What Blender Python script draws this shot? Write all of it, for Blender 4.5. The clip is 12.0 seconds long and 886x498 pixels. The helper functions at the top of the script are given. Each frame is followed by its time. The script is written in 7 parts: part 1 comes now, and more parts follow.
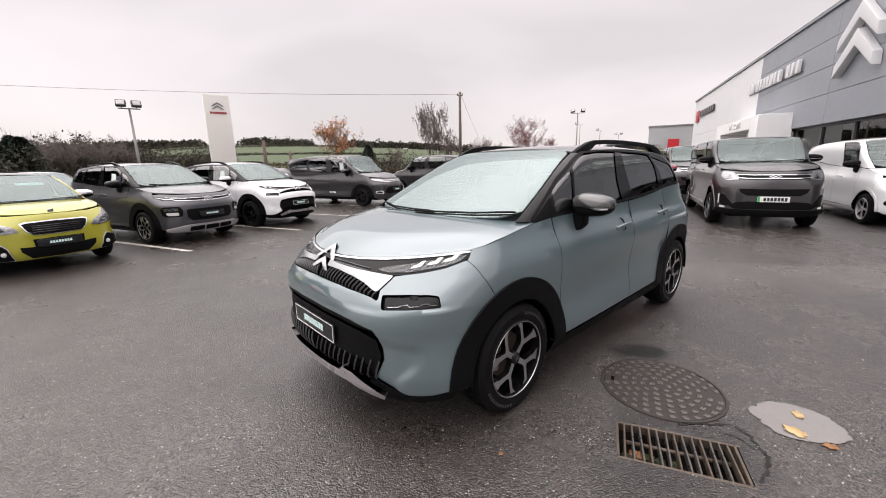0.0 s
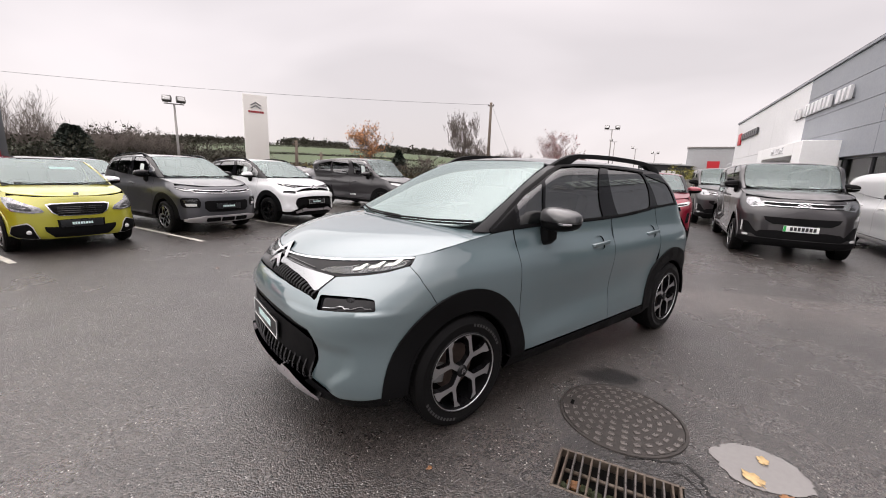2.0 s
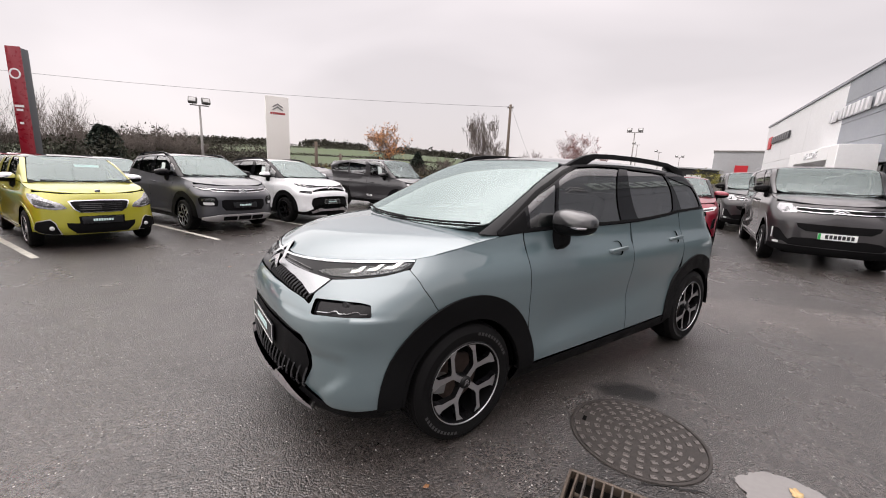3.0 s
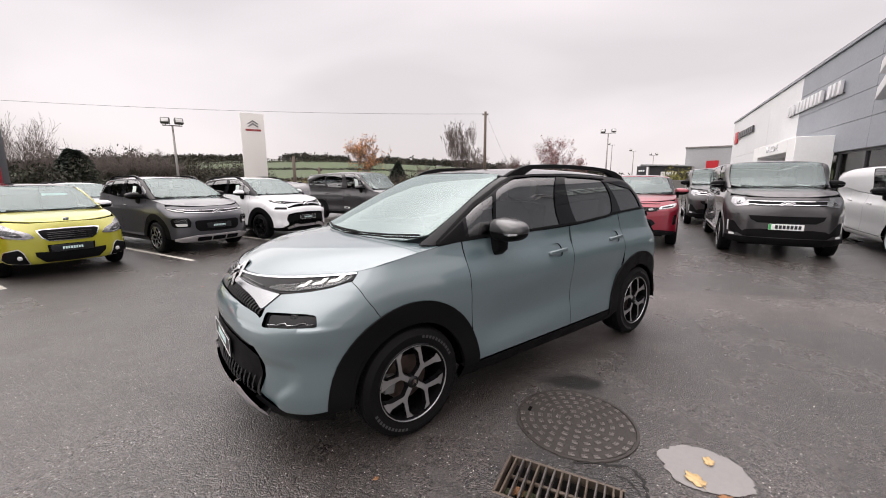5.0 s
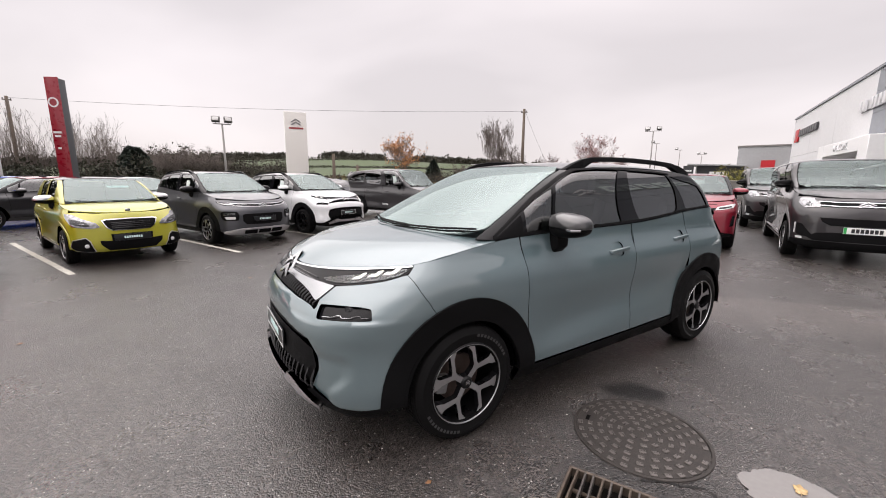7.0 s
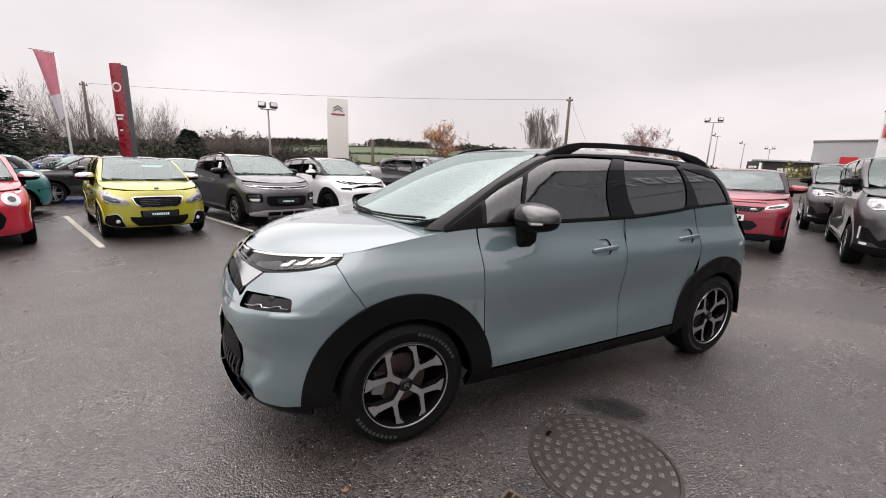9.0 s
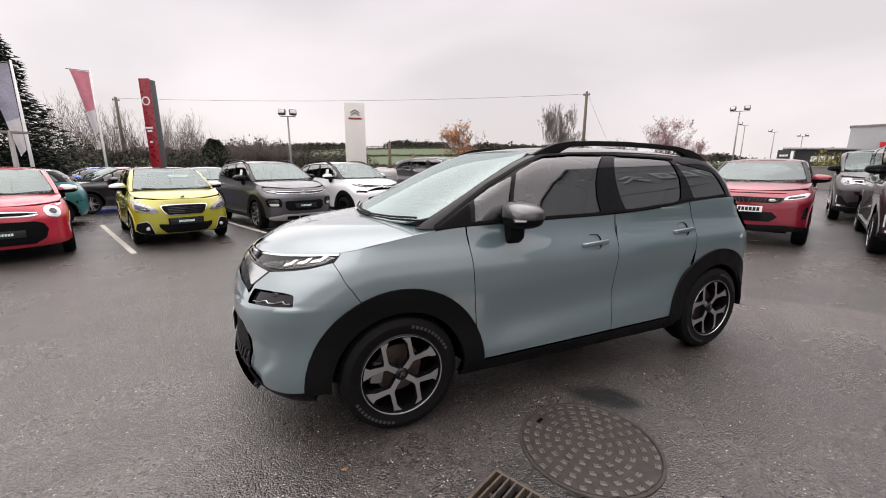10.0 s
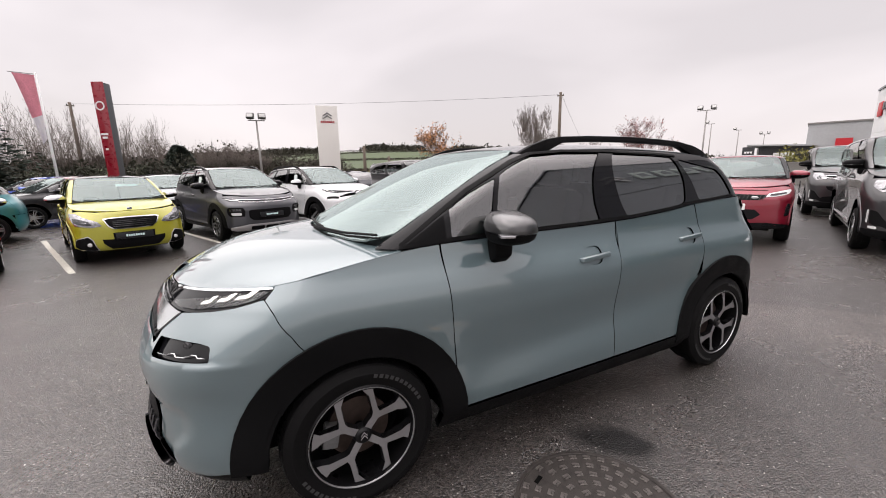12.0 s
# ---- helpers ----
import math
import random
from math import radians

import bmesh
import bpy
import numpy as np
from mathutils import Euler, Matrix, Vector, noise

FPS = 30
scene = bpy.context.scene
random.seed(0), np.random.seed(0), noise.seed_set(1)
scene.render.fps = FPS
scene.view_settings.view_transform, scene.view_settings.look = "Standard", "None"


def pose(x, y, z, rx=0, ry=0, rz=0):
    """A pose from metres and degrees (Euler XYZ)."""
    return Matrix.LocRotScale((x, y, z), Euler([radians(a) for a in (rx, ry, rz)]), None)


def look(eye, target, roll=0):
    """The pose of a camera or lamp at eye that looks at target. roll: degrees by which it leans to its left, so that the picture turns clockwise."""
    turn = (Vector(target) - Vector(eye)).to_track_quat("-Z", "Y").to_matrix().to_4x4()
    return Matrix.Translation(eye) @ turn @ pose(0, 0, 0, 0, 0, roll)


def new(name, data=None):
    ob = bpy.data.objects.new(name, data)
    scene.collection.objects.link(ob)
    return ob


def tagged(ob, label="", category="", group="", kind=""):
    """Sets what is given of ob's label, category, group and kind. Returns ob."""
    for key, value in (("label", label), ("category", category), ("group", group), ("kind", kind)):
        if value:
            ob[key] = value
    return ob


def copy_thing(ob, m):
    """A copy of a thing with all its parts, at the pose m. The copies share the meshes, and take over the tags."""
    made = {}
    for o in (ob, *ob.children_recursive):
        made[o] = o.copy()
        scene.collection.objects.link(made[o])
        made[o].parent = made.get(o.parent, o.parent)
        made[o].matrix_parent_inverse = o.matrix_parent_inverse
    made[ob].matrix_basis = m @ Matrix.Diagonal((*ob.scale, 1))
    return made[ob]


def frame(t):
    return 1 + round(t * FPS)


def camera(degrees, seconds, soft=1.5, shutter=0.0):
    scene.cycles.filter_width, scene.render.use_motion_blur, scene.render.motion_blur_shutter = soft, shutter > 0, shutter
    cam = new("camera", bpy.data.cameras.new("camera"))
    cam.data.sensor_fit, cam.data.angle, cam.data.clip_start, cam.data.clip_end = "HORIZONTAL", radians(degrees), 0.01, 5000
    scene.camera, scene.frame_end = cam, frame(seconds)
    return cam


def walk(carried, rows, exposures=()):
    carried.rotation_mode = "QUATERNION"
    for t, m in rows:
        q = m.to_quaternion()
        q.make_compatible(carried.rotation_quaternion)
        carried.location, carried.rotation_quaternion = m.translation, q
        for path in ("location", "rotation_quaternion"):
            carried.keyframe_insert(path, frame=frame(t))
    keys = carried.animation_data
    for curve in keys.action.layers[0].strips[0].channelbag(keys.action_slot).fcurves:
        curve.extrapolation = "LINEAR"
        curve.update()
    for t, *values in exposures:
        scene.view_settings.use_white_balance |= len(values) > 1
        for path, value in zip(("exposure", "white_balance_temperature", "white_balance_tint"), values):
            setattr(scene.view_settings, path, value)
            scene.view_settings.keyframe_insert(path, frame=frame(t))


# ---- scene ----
cam = camera(97.6, 12.0, soft=1.0)
PATH = [
    (0, (-1.715, -1.266, 1.473), (-0.408, 0.184, 1.039), -1.2),
    (0.5, (-1.666, -1.416, 1.489), (-0.369, 0.055, 1.097), -0.8),
    (1, (-1.583, -1.593, 1.488), (-0.305, -0.104, 1.1), -0.3),
    (1.5, (-1.526, -1.61, 1.481), (-0.271, -0.101, 1.096), 0.7),
    (2, (-1.374, -1.514, 1.458), (-0.163, 0.028, 1.065), 2.1),
    (2.5, (-1.274, -1.441, 1.451), (-0.093, 0.124, 1.058), 3.0),
    (3, (-1.241, -1.46, 1.442), (-0.101, 0.137, 1.056), 2.6),
    (3.2, (-1.221, -1.504, 1.452), (-0.103, 0.112, 1.08), 2.1),
    (4.8, (-1.154, -1.789, 1.506), (0.021, -0.209, 1.155), -0.2),
    (5, (-1.146, -1.765, 1.501), (0.054, -0.203, 1.153), -0.1),
    (5.5, (-1.281, -1.587, 1.485), (-0.094, -0.014, 1.143), 0.2),
    (6, (-1.405, -1.439, 1.473), (-0.281, 0.178, 1.122), 0.3),
    (6.5, (-1.382, -1.459, 1.466), (-0.302, 0.185, 1.104), 0.2),
    (7, (-1.197, -1.602, 1.457), (-0.136, 0.056, 1.102), 0.4),
    (7.2, (-1.107, -1.686, 1.472), (-0.037, -0.034, 1.113), 0.6),
    (8.8, (-0.67, -1.639, 1.432), (0.257, 0.084, 1.02), 2.2),
    (9, (-0.658, -1.676, 1.434), (0.217, 0.075, 1.023), 1.9),
    (9.5, (-0.592, -1.821, 1.452), (0.199, -0.031, 1.04), 0.8),
    (10, (-0.569, -1.865, 1.453), (0.21, -0.07, 1.039), -0.0),
    (10.5, (-0.567, -1.778, 1.436), (0.246, 0.0, 1.012), -0.1),
    (11, (-0.609, -1.575, 1.427), (0.237, 0.192, 1.021), 0.3),
    (11.5, (-0.55, -1.508, 1.442), (0.327, 0.248, 1.059), 0.3),
    (12, (-0.34, -1.467, 1.452), (0.535, 0.286, 1.05), -1.1),
]
walk(cam, [(t, look(eye, target, roll)) for t, eye, target, roll in PATH])

# ---- world and light: a bright overcast sky ----
SUN_DIR = Vector((-0.40, 0.36, 0.84)).normalized()


def sky_world():
    w = bpy.data.worlds.new("overcast_sky")
    scene.world = w
    w.use_nodes = True
    nt = w.node_tree
    nt.nodes.clear()
    N, L = nt.nodes.new, nt.links.new
    out, bg = N("ShaderNodeOutputWorld"), N("ShaderNodeBackground")
    sky = N("ShaderNodeTexSky")
    sky.sky_type, sky.sun_disc = "NISHITA", False
    sky.sun_elevation, sky.sun_rotation, sky.dust_density = radians(57), radians(-48), 4.0
    tc, sep = N("ShaderNodeTexCoord"), N("ShaderNodeSeparateXYZ")
    L(tc.outputs["Generated"], sep.inputs[0])
    mp = N("ShaderNodeMapping")
    mp.inputs["Rotation"].default_value = (0, 0, radians(150))
    mp.inputs["Scale"].default_value = (1.0, 1.0, 2.4)
    L(tc.outputs["Generated"], mp.inputs[0])
    nz = N("ShaderNodeTexNoise")
    nz.inputs["Scale"].default_value, nz.inputs["Detail"].default_value, nz.inputs["Roughness"].default_value = 1.15, 4.0, 0.45
    nz.inputs["Distortion"].default_value = 0.5
    L(mp.outputs[0], nz.inputs["Vector"])
    cr = N("ShaderNodeValToRGB")
    cr.color_ramp.elements[0].position, cr.color_ramp.elements[0].color = 0.36, (0.520, 0.476, 0.480, 1)
    cr.color_ramp.elements[1].position, cr.color_ramp.elements[1].color = 0.58, (0.665, 0.608, 0.614, 1)
    L(nz.outputs["Fac"], cr.inputs[0])
    high = N("ShaderNodeMapRange")
    high.interpolation_type = "SMOOTHSTEP"
    high.inputs["From Min"].default_value, high.inputs["From Max"].default_value = 0.38, 0.85
    L(sep.outputs["Z"], high.inputs["Value"])
    near_sun = N("ShaderNodeVectorMath")
    near_sun.operation = "DOT_PRODUCT"
    near_sun.inputs[1].default_value = SUN_DIR
    L(tc.outputs["Generated"], near_sun.inputs[0])
    gain = N("ShaderNodeMapRange")
    gain.inputs["From Min"].default_value, gain.inputs["From Max"].default_value = 0.0, 1.0
    gain.inputs["To Min"].default_value, gain.inputs["To Max"].default_value = 1.3, 2.4
    L(near_sun.outputs["Value"], gain.inputs["Value"])
    up = N("ShaderNodeMath")
    up.operation = "MULTIPLY_ADD"
    L(high.outputs["Result"], up.inputs[0])
    L(gain.outputs["Result"], up.inputs[1])
    up.inputs[2].default_value = 1.0
    mul = N("ShaderNodeVectorMath")
    mul.operation = "SCALE"
    L(cr.outputs["Color"], mul.inputs[0])
    L(up.outputs[0], mul.inputs["Scale"])
    dim = N("ShaderNodeVectorMath")
    dim.operation = "SCALE"
    dim.inputs["Scale"].default_value = 0.012
    L(sky.outputs["Color"], dim.inputs[0])
    add = N("ShaderNodeVectorMath")
    L(mul.outputs[0], add.inputs[0])
    L(dim.outputs[0], add.inputs[1])
    L(add.outputs[0], bg.inputs["Color"])
    bg.inputs["Strength"].default_value = 1.0
    L(bg.outputs[0], out.inputs["Surface"])


sky_world()
sun = new("sun", bpy.data.lights.new("sun", "SUN"))
sun.data.energy, sun.data.angle, sun.data.color = 1.25, radians(120), (1.0, 0.97, 0.94)
sun.matrix_world = look((0, 0, 60), Vector((0, 0, 60)) - 60 * SUN_DIR)
scene.view_settings.exposure = 0.52

# ---- materials ----
def material(name):
    m = bpy.data.materials.new(name)
    m.use_nodes = True
    nt = m.node_tree
    return m, nt, nt.nodes["Principled BSDF"], nt.nodes.new, nt.links.new


def mat(name, col, rough=0.5, metal=0.0, coat=0.0, vary=0.12, scale=6.0, bump=0.0, bscale=120.0, coords="Object", spec=0.5):
    """A plain surface with variation at two scales and a fine relief."""
    m, nt, p, N, L = material(name)
    tc = N("ShaderNodeTexCoord")
    n1, n2 = N("ShaderNodeTexNoise"), N("ShaderNodeTexNoise")
    n1.inputs["Scale"].default_value, n1.inputs["Detail"].default_value = scale, 3
    n2.inputs["Scale"].default_value, n2.inputs["Detail"].default_value = scale * 14, 4
    L(tc.outputs[coords], n1.inputs["Vector"])
    L(tc.outputs[coords], n2.inputs["Vector"])
    mx = N("ShaderNodeMath")
    mx.operation = "ADD"
    L(n1.outputs["Fac"], mx.inputs[0])
    L(n2.outputs["Fac"], mx.inputs[1])
    mr = N("ShaderNodeMapRange")
    mr.inputs["From Min"].default_value, mr.inputs["From Max"].default_value = 0.7, 1.3
    mr.inputs["To Min"].default_value, mr.inputs["To Max"].default_value = 1 - vary, 1 + vary
    L(mx.outputs[0], mr.inputs["Value"])
    sc = N("ShaderNodeVectorMath")
    sc.operation = "SCALE"
    sc.inputs[0].default_value = col[:3]
    L(mr.outputs["Result"], sc.inputs["Scale"])
    L(sc.outputs[0], p.inputs["Base Color"])
    p.inputs["Roughness"].default_value, p.inputs["Metallic"].default_value = rough, metal
    p.inputs["Specular IOR Level"].default_value = spec
    if rough > 0.08:
        rr = N("ShaderNodeMapRange")
        rr.inputs["From Min"].default_value, rr.inputs["From Max"].default_value = 0.3, 0.7
        rr.inputs["To Min"].default_value, rr.inputs["To Max"].default_value = rough * 0.8, min(1, rough * 1.2)
        L(n1.outputs["Fac"], rr.inputs["Value"])
        L(rr.outputs["Result"], p.inputs["Roughness"])
    if coat:
        p.inputs["Coat Weight"].default_value, p.inputs["Coat Roughness"].default_value = coat, 0.03
    if bump:
        b, n3 = N("ShaderNodeBump"), N("ShaderNodeTexNoise")
        n3.inputs["Scale"].default_value, n3.inputs["Detail"].default_value = bscale, 3
        L(tc.outputs[coords], n3.inputs["Vector"])
        b.inputs["Strength"].default_value, b.inputs["Distance"].default_value = bump, 0.004
        L(n3.outputs["Fac"], b.inputs["Height"])
        L(b.outputs[0], p.inputs["Normal"])
    return m


def paint(name, col, metal=0.25, rough=0.32, gloss=1.6):
    """Car paint: flake base under a clear coat, with a faint film of road dirt."""
    m, nt, p, N, L = material(name)
    tc, n1, n2 = N("ShaderNodeTexCoord"), N("ShaderNodeTexNoise"), N("ShaderNodeTexNoise")
    n1.inputs["Scale"].default_value, n1.inputs["Detail"].default_value = 2.2, 4
    n2.inputs["Scale"].default_value, n2.inputs["Detail"].default_value = 900, 1
    L(tc.outputs["Object"], n1.inputs["Vector"])
    L(tc.outputs["Object"], n2.inputs["Vector"])
    mr = N("ShaderNodeMapRange")
    mr.inputs["From Min"].default_value, mr.inputs["From Max"].default_value = 0.3, 0.7
    mr.inputs["To Min"].default_value, mr.inputs["To Max"].default_value = 0.93, 1.07
    L(n2.outputs["Fac"], mr.inputs["Value"])
    sc = N("ShaderNodeVectorMath")
    sc.operation = "SCALE"
    sc.inputs[0].default_value = col
    L(mr.outputs["Result"], sc.inputs["Scale"])
    L(sc.outputs[0], p.inputs["Base Color"])
    p.inputs["Metallic"].default_value, p.inputs["Roughness"].default_value = metal, rough
    p.inputs["Coat Weight"].default_value, p.inputs["Coat IOR"].default_value = 1.0, gloss
    r2 = N("ShaderNodeMapRange")
    r2.inputs["From Min"].default_value, r2.inputs["From Max"].default_value = 0.35, 0.7
    r2.inputs["To Min"].default_value, r2.inputs["To Max"].default_value = 0.006, 0.035
    L(n1.outputs["Fac"], r2.inputs["Value"])
    L(r2.outputs["Result"], p.inputs["Coat Roughness"])
    return m


def glass(name, tint, sky_haze=0.0, ior=1.75, sheen=(1, 1, 1)):
    """Window glass: clear or tinted, mirror gloss by Fresnel, and a pale film for wet mist and mirrored sky."""
    m, nt, p, N, L = material(name)
    nt.nodes.remove(p)
    out = nt.nodes["Material Output"]
    tr, gl, fr, mx = N("ShaderNodeBsdfTransparent"), N("ShaderNodeBsdfGlossy"), N("ShaderNodeFresnel"), N("ShaderNodeMixShader")
    tr.inputs["Color"].default_value = (*tint, 1)
    gl.inputs["Roughness"].default_value = 0.02
    gl.inputs["Color"].default_value = (*sheen, 1)
    fr.inputs["IOR"].default_value = ior
    first = tr.outputs[0]
    # pale green diffuse colour stands in for bright sky mirrored on the misted screen
    if sky_haze:
        df, mh, tc, nz, mr = N("ShaderNodeBsdfDiffuse"), N("ShaderNodeMixShader"), N("ShaderNodeTexCoord"), N("ShaderNodeTexNoise"), N("ShaderNodeMapRange")
        df.inputs["Color"].default_value = (0.72, 0.88, 0.87, 1)
        nz.inputs["Scale"].default_value, nz.inputs["Detail"].default_value = 3.0, 3
        L(tc.outputs["Object"], nz.inputs["Vector"])
        mr.inputs["From Min"].default_value, mr.inputs["From Max"].default_value = 0.3, 0.7
        mr.inputs["To Min"].default_value, mr.inputs["To Max"].default_value = sky_haze * 0.93, sky_haze * 1.07
        L(nz.outputs["Fac"], mr.inputs["Value"])
        L(mr.outputs["Result"], mh.inputs[0])
        L(tr.outputs[0], mh.inputs[1])
        L(df.outputs[0], mh.inputs[2])
        first = mh.outputs[0]
    L(fr.outputs[0], mx.inputs[0])
    L(first, mx.inputs[1])
    L(gl.outputs[0], mx.inputs[2])
    L(mx.outputs[0], out.inputs["Surface"])
    return m


def glow(name, col, power):
    m, nt, p, N, L = material(name)
    p.inputs["Base Color"].default_value = (*col, 1)
    p.inputs["Emission Color"].default_value = (*col, 1)
    p.inputs["Emission Strength"].default_value = power
    return m


def asphalt():
    m, nt, p, N, L = material("wet_asphalt")
    tc = N("ShaderNodeTexCoord")

    def tex(kind, scale, detail=3.0, rough=0.5):
        n = N(kind)
        n.inputs["Scale"].default_value = scale
        if kind == "ShaderNodeTexNoise":
            n.inputs["Detail"].default_value, n.inputs["Roughness"].default_value = detail, rough
        L(tc.outputs["Object"], n.inputs["Vector"])
        return n

    def remap(sock, a, b, c, d):
        r = N("ShaderNodeMapRange")
        for k, v in zip(("From Min", "From Max", "To Min", "To Max"), (a, b, c, d)):
            r.inputs[k].default_value = v
        L(sock, r.inputs["Value"])
        return r.outputs["Result"]

    def math(op, a, b):
        n = N("ShaderNodeMath")
        n.operation = op
        for k, v in enumerate((a, b)):
            if isinstance(v, float):
                n.inputs[k].default_value = v
            else:
                L(v, n.inputs[k])
        return n.outputs[0]

    big, mid, fine = tex("ShaderNodeTexNoise", 0.22, 4.0, 0.6), tex("ShaderNodeTexNoise", 1.7, 5.0, 0.65), tex("ShaderNodeTexNoise", 26.0, 4.0, 0.7)
    stone, chip = tex("ShaderNodeTexVoronoi", 108.0), tex("ShaderNodeTexVoronoi", 60.0)
    sep = N("ShaderNodeSeparateColor")
    L(stone.outputs["Color"], sep.inputs[0])
    grit = remap(sep.outputs[0], 0.0, 1.0, 0.05, 3.3)
    sep2 = N("ShaderNodeSeparateColor")
    L(chip.outputs["Color"], sep2.inputs[0])
    pale = math("MULTIPLY", remap(sep2.outputs[1], 0.90, 0.91, 0.0, 1.0), remap(chip.outputs["Distance"], 0.2, 0.32, 1.0, 0.0))
    value = math("MULTIPLY", math("MULTIPLY", grit, remap(mid.outputs["Fac"], 0.3, 0.7, 0.82, 1.2)), remap(big.outputs["Fac"], 0.35, 0.65, 0.85, 1.18))
    def along_axis(dx, dy, dz=0.0):
        n = N("ShaderNodeVectorMath")
        n.operation = "DOT_PRODUCT"
        L(tc.outputs["Object"], n.inputs[0])
        n.inputs[1].default_value = (dx, dy, dz)
        return n.outputs["Value"]

    # an oily damp patch beside the manhole, long and ragged
    la = math("MULTIPLY", math("ADD", along_axis(0.72, -0.69), -1.08), 3.6)
    lb = math("MULTIPLY", math("ADD", along_axis(0.69, 0.72), -0.725), 9.0)
    edge = math("POWER", math("ADD", math("MULTIPLY", la, la), math("MULTIPLY", lb, lb)), 0.5)
    edge = math("ADD", edge, remap(mid.outputs["Fac"], 0.3, 0.7, -0.35, 0.35))
    oily = remap(edge, 0.55, 1.15, 1.0, 0.0)
    value = math("MULTIPLY", value, remap(oily, 0.0, 1.0, 1.0, 0.12))
    # the ground round the drain: darker, and with a thinner water film
    sa = math("MULTIPLY", math("ADD", along_axis(1.0, 0.0), -0.321), 1.9)
    sb = math("MULTIPLY", math("ADD", along_axis(0.0, 1.0), 0.787), 2.6)
    drain_zone = math("POWER", math("ADD", math("MULTIPLY", sa, sa), math("MULTIPLY", sb, sb)), 0.5)
    drain_zone = remap(math("ADD", drain_zone, remap(mid.outputs["Fac"], 0.3, 0.7, -0.3, 0.3)), 0.5, 1.25, 1.0, 0.0)
    value = math("MULTIPLY", value, remap(drain_zone, 0.0, 1.0, 1.0, 0.5))
    # a paler strip, straight and sharp on its far side, soft on its near side
    cross = math("ADD", along_axis(0.78, 0.62), remap(fine.outputs["Fac"], 0.3, 0.7, -0.015, 0.015))
    strip = math("MULTIPLY", remap(cross, 2.45, 2.95, 0.0, 1.0), remap(cross, 3.74, 3.79, 1.0, 0.0))
    strip = math("MULTIPLY", strip, remap(along_axis(0.0, 1.0), 0.9, 1.6, 1.0, 0.0))
    value = math("MULTIPLY", value, remap(strip, 0.0, 1.0, 1.0, 1.9))
    value = math("MULTIPLY", value, remap(fine.outputs["Fac"], 0.3, 0.7, 0.8, 1.2))
    ramp = N("ShaderNodeVectorMath")
    ramp.operation = "SCALE"
    ramp.inputs[0].default_value = (0.0205, 0.0174, 0.0158)
    L(value, ramp.inputs["Scale"])
    mixc = N("ShaderNodeMix")
    mixc.data_type = "RGBA"
    L(pale, mixc.inputs["Factor"])
    L(ramp.outputs[0], mixc.inputs["A"])
    mixc.inputs["B"].default_value = (0.3, 0.29, 0.27, 1)
    L(mixc.outputs["Result"], p.inputs["Base Color"])
    wet = math("ADD", remap(big.outputs["Fac"], 0.4, 0.62, 0.0, 0.5), remap(mid.outputs["Fac"], 0.42, 0.66, 0.0, 0.5))
    L(remap(wet, 0.0, 1.0, 0.40, 0.20), p.inputs["Roughness"])
    b = N("ShaderNodeBump")
    b.inputs["Strength"].default_value, b.inputs["Distance"].default_value = 0.85, 0.0040
    tiny = tex("ShaderNodeTexVoronoi", 240.0)
    sep3 = N("ShaderNodeSeparateColor")
    L(tiny.outputs["Color"], sep3.inputs[0])
    h = math("ADD", math("MULTIPLY", stone.outputs["Distance"], -1.1), math("MULTIPLY", fine.outputs["Fac"], 0.22))
    h = math("ADD", h, math("MULTIPLY", sep.outputs[1], 0.30))
    h = math("ADD", h, math("MULTIPLY", tiny.outputs["Distance"], -0.25))
    L(h, b.inputs["Height"])
    L(b.outputs[0], p.inputs["Normal"])
    p.inputs["Specular IOR Level"].default_value = 0.3
    # the film of rain water on top
    L(math("MULTIPLY", math("MULTIPLY", remap(wet, 0.0, 1.0, 0.75, 1.0), math("MULTIPLY", remap(oily, 0.0, 1.0, 1.0, 0.25), remap(drain_zone, 0.0, 1.0, 1.0, 0.62))), math("MULTIPLY", remap(sep.outputs[2], 0.0, 1.0, 0.30, 1.12), remap(sep3.outputs[0], 0.0, 1.0, 0.8, 1.0))), p.inputs["Coat Weight"])
    L(remap(wet, 0.0, 1.0, 0.27, 0.16), p.inputs["Coat Roughness"])
    p.inputs["Coat IOR"].default_value = 1.90
    b2 = N("ShaderNodeBump")
    b2.inputs["Strength"].default_value, b2.inputs["Distance"].default_value = 0.85, 0.0040
    L(h, b2.inputs["Height"])
    L(b2.outputs[0], p.inputs["Coat Normal"])
    return m


M_ASPHALT = asphalt()
M_PAINT = paint("grey_green_paint", (0.106, 0.152, 0.164), 0.28, 0.40, 2.0)
M_BLACKGLOSS = mat("gloss_black", (0.006, 0.006, 0.007), 0.06, vary=0.05, spec=0.22)
M_CAPGLOSS = paint("gloss_black_cap", (0.008, 0.008, 0.009), 0.0, 0.4, 1.7)
M_DARKROOF = paint("dark_roof_paint", (0.016, 0.018, 0.022), 0.2, 0.3)
M_PLASTIC = mat("grained_black_plastic", (0.0042, 0.0042, 0.0046), 0.55, bump=0.2, bscale=500, spec=0.09)
# near-black: the deep shade of gaps and hollows is put into this colour
M_VOID = mat("cavity_shade", (0.004, 0.004, 0.004), 0.9, spec=0.02)
M_CHROME = mat("chrome", (0.78, 0.78, 0.8), 0.07, 1.0, vary=0.03)
M_SATIN = mat("satin_silver", (0.55, 0.54, 0.55), 0.38, 0.7, vary=0.05)
M_ALLOY = mat("machined_alloy", (0.46, 0.46, 0.47), 0.34, 0.9, vary=0.05)
M_RIMDARK = mat("dark_rim_lacquer", (0.005, 0.005, 0.0055), 0.3, spec=0.2)
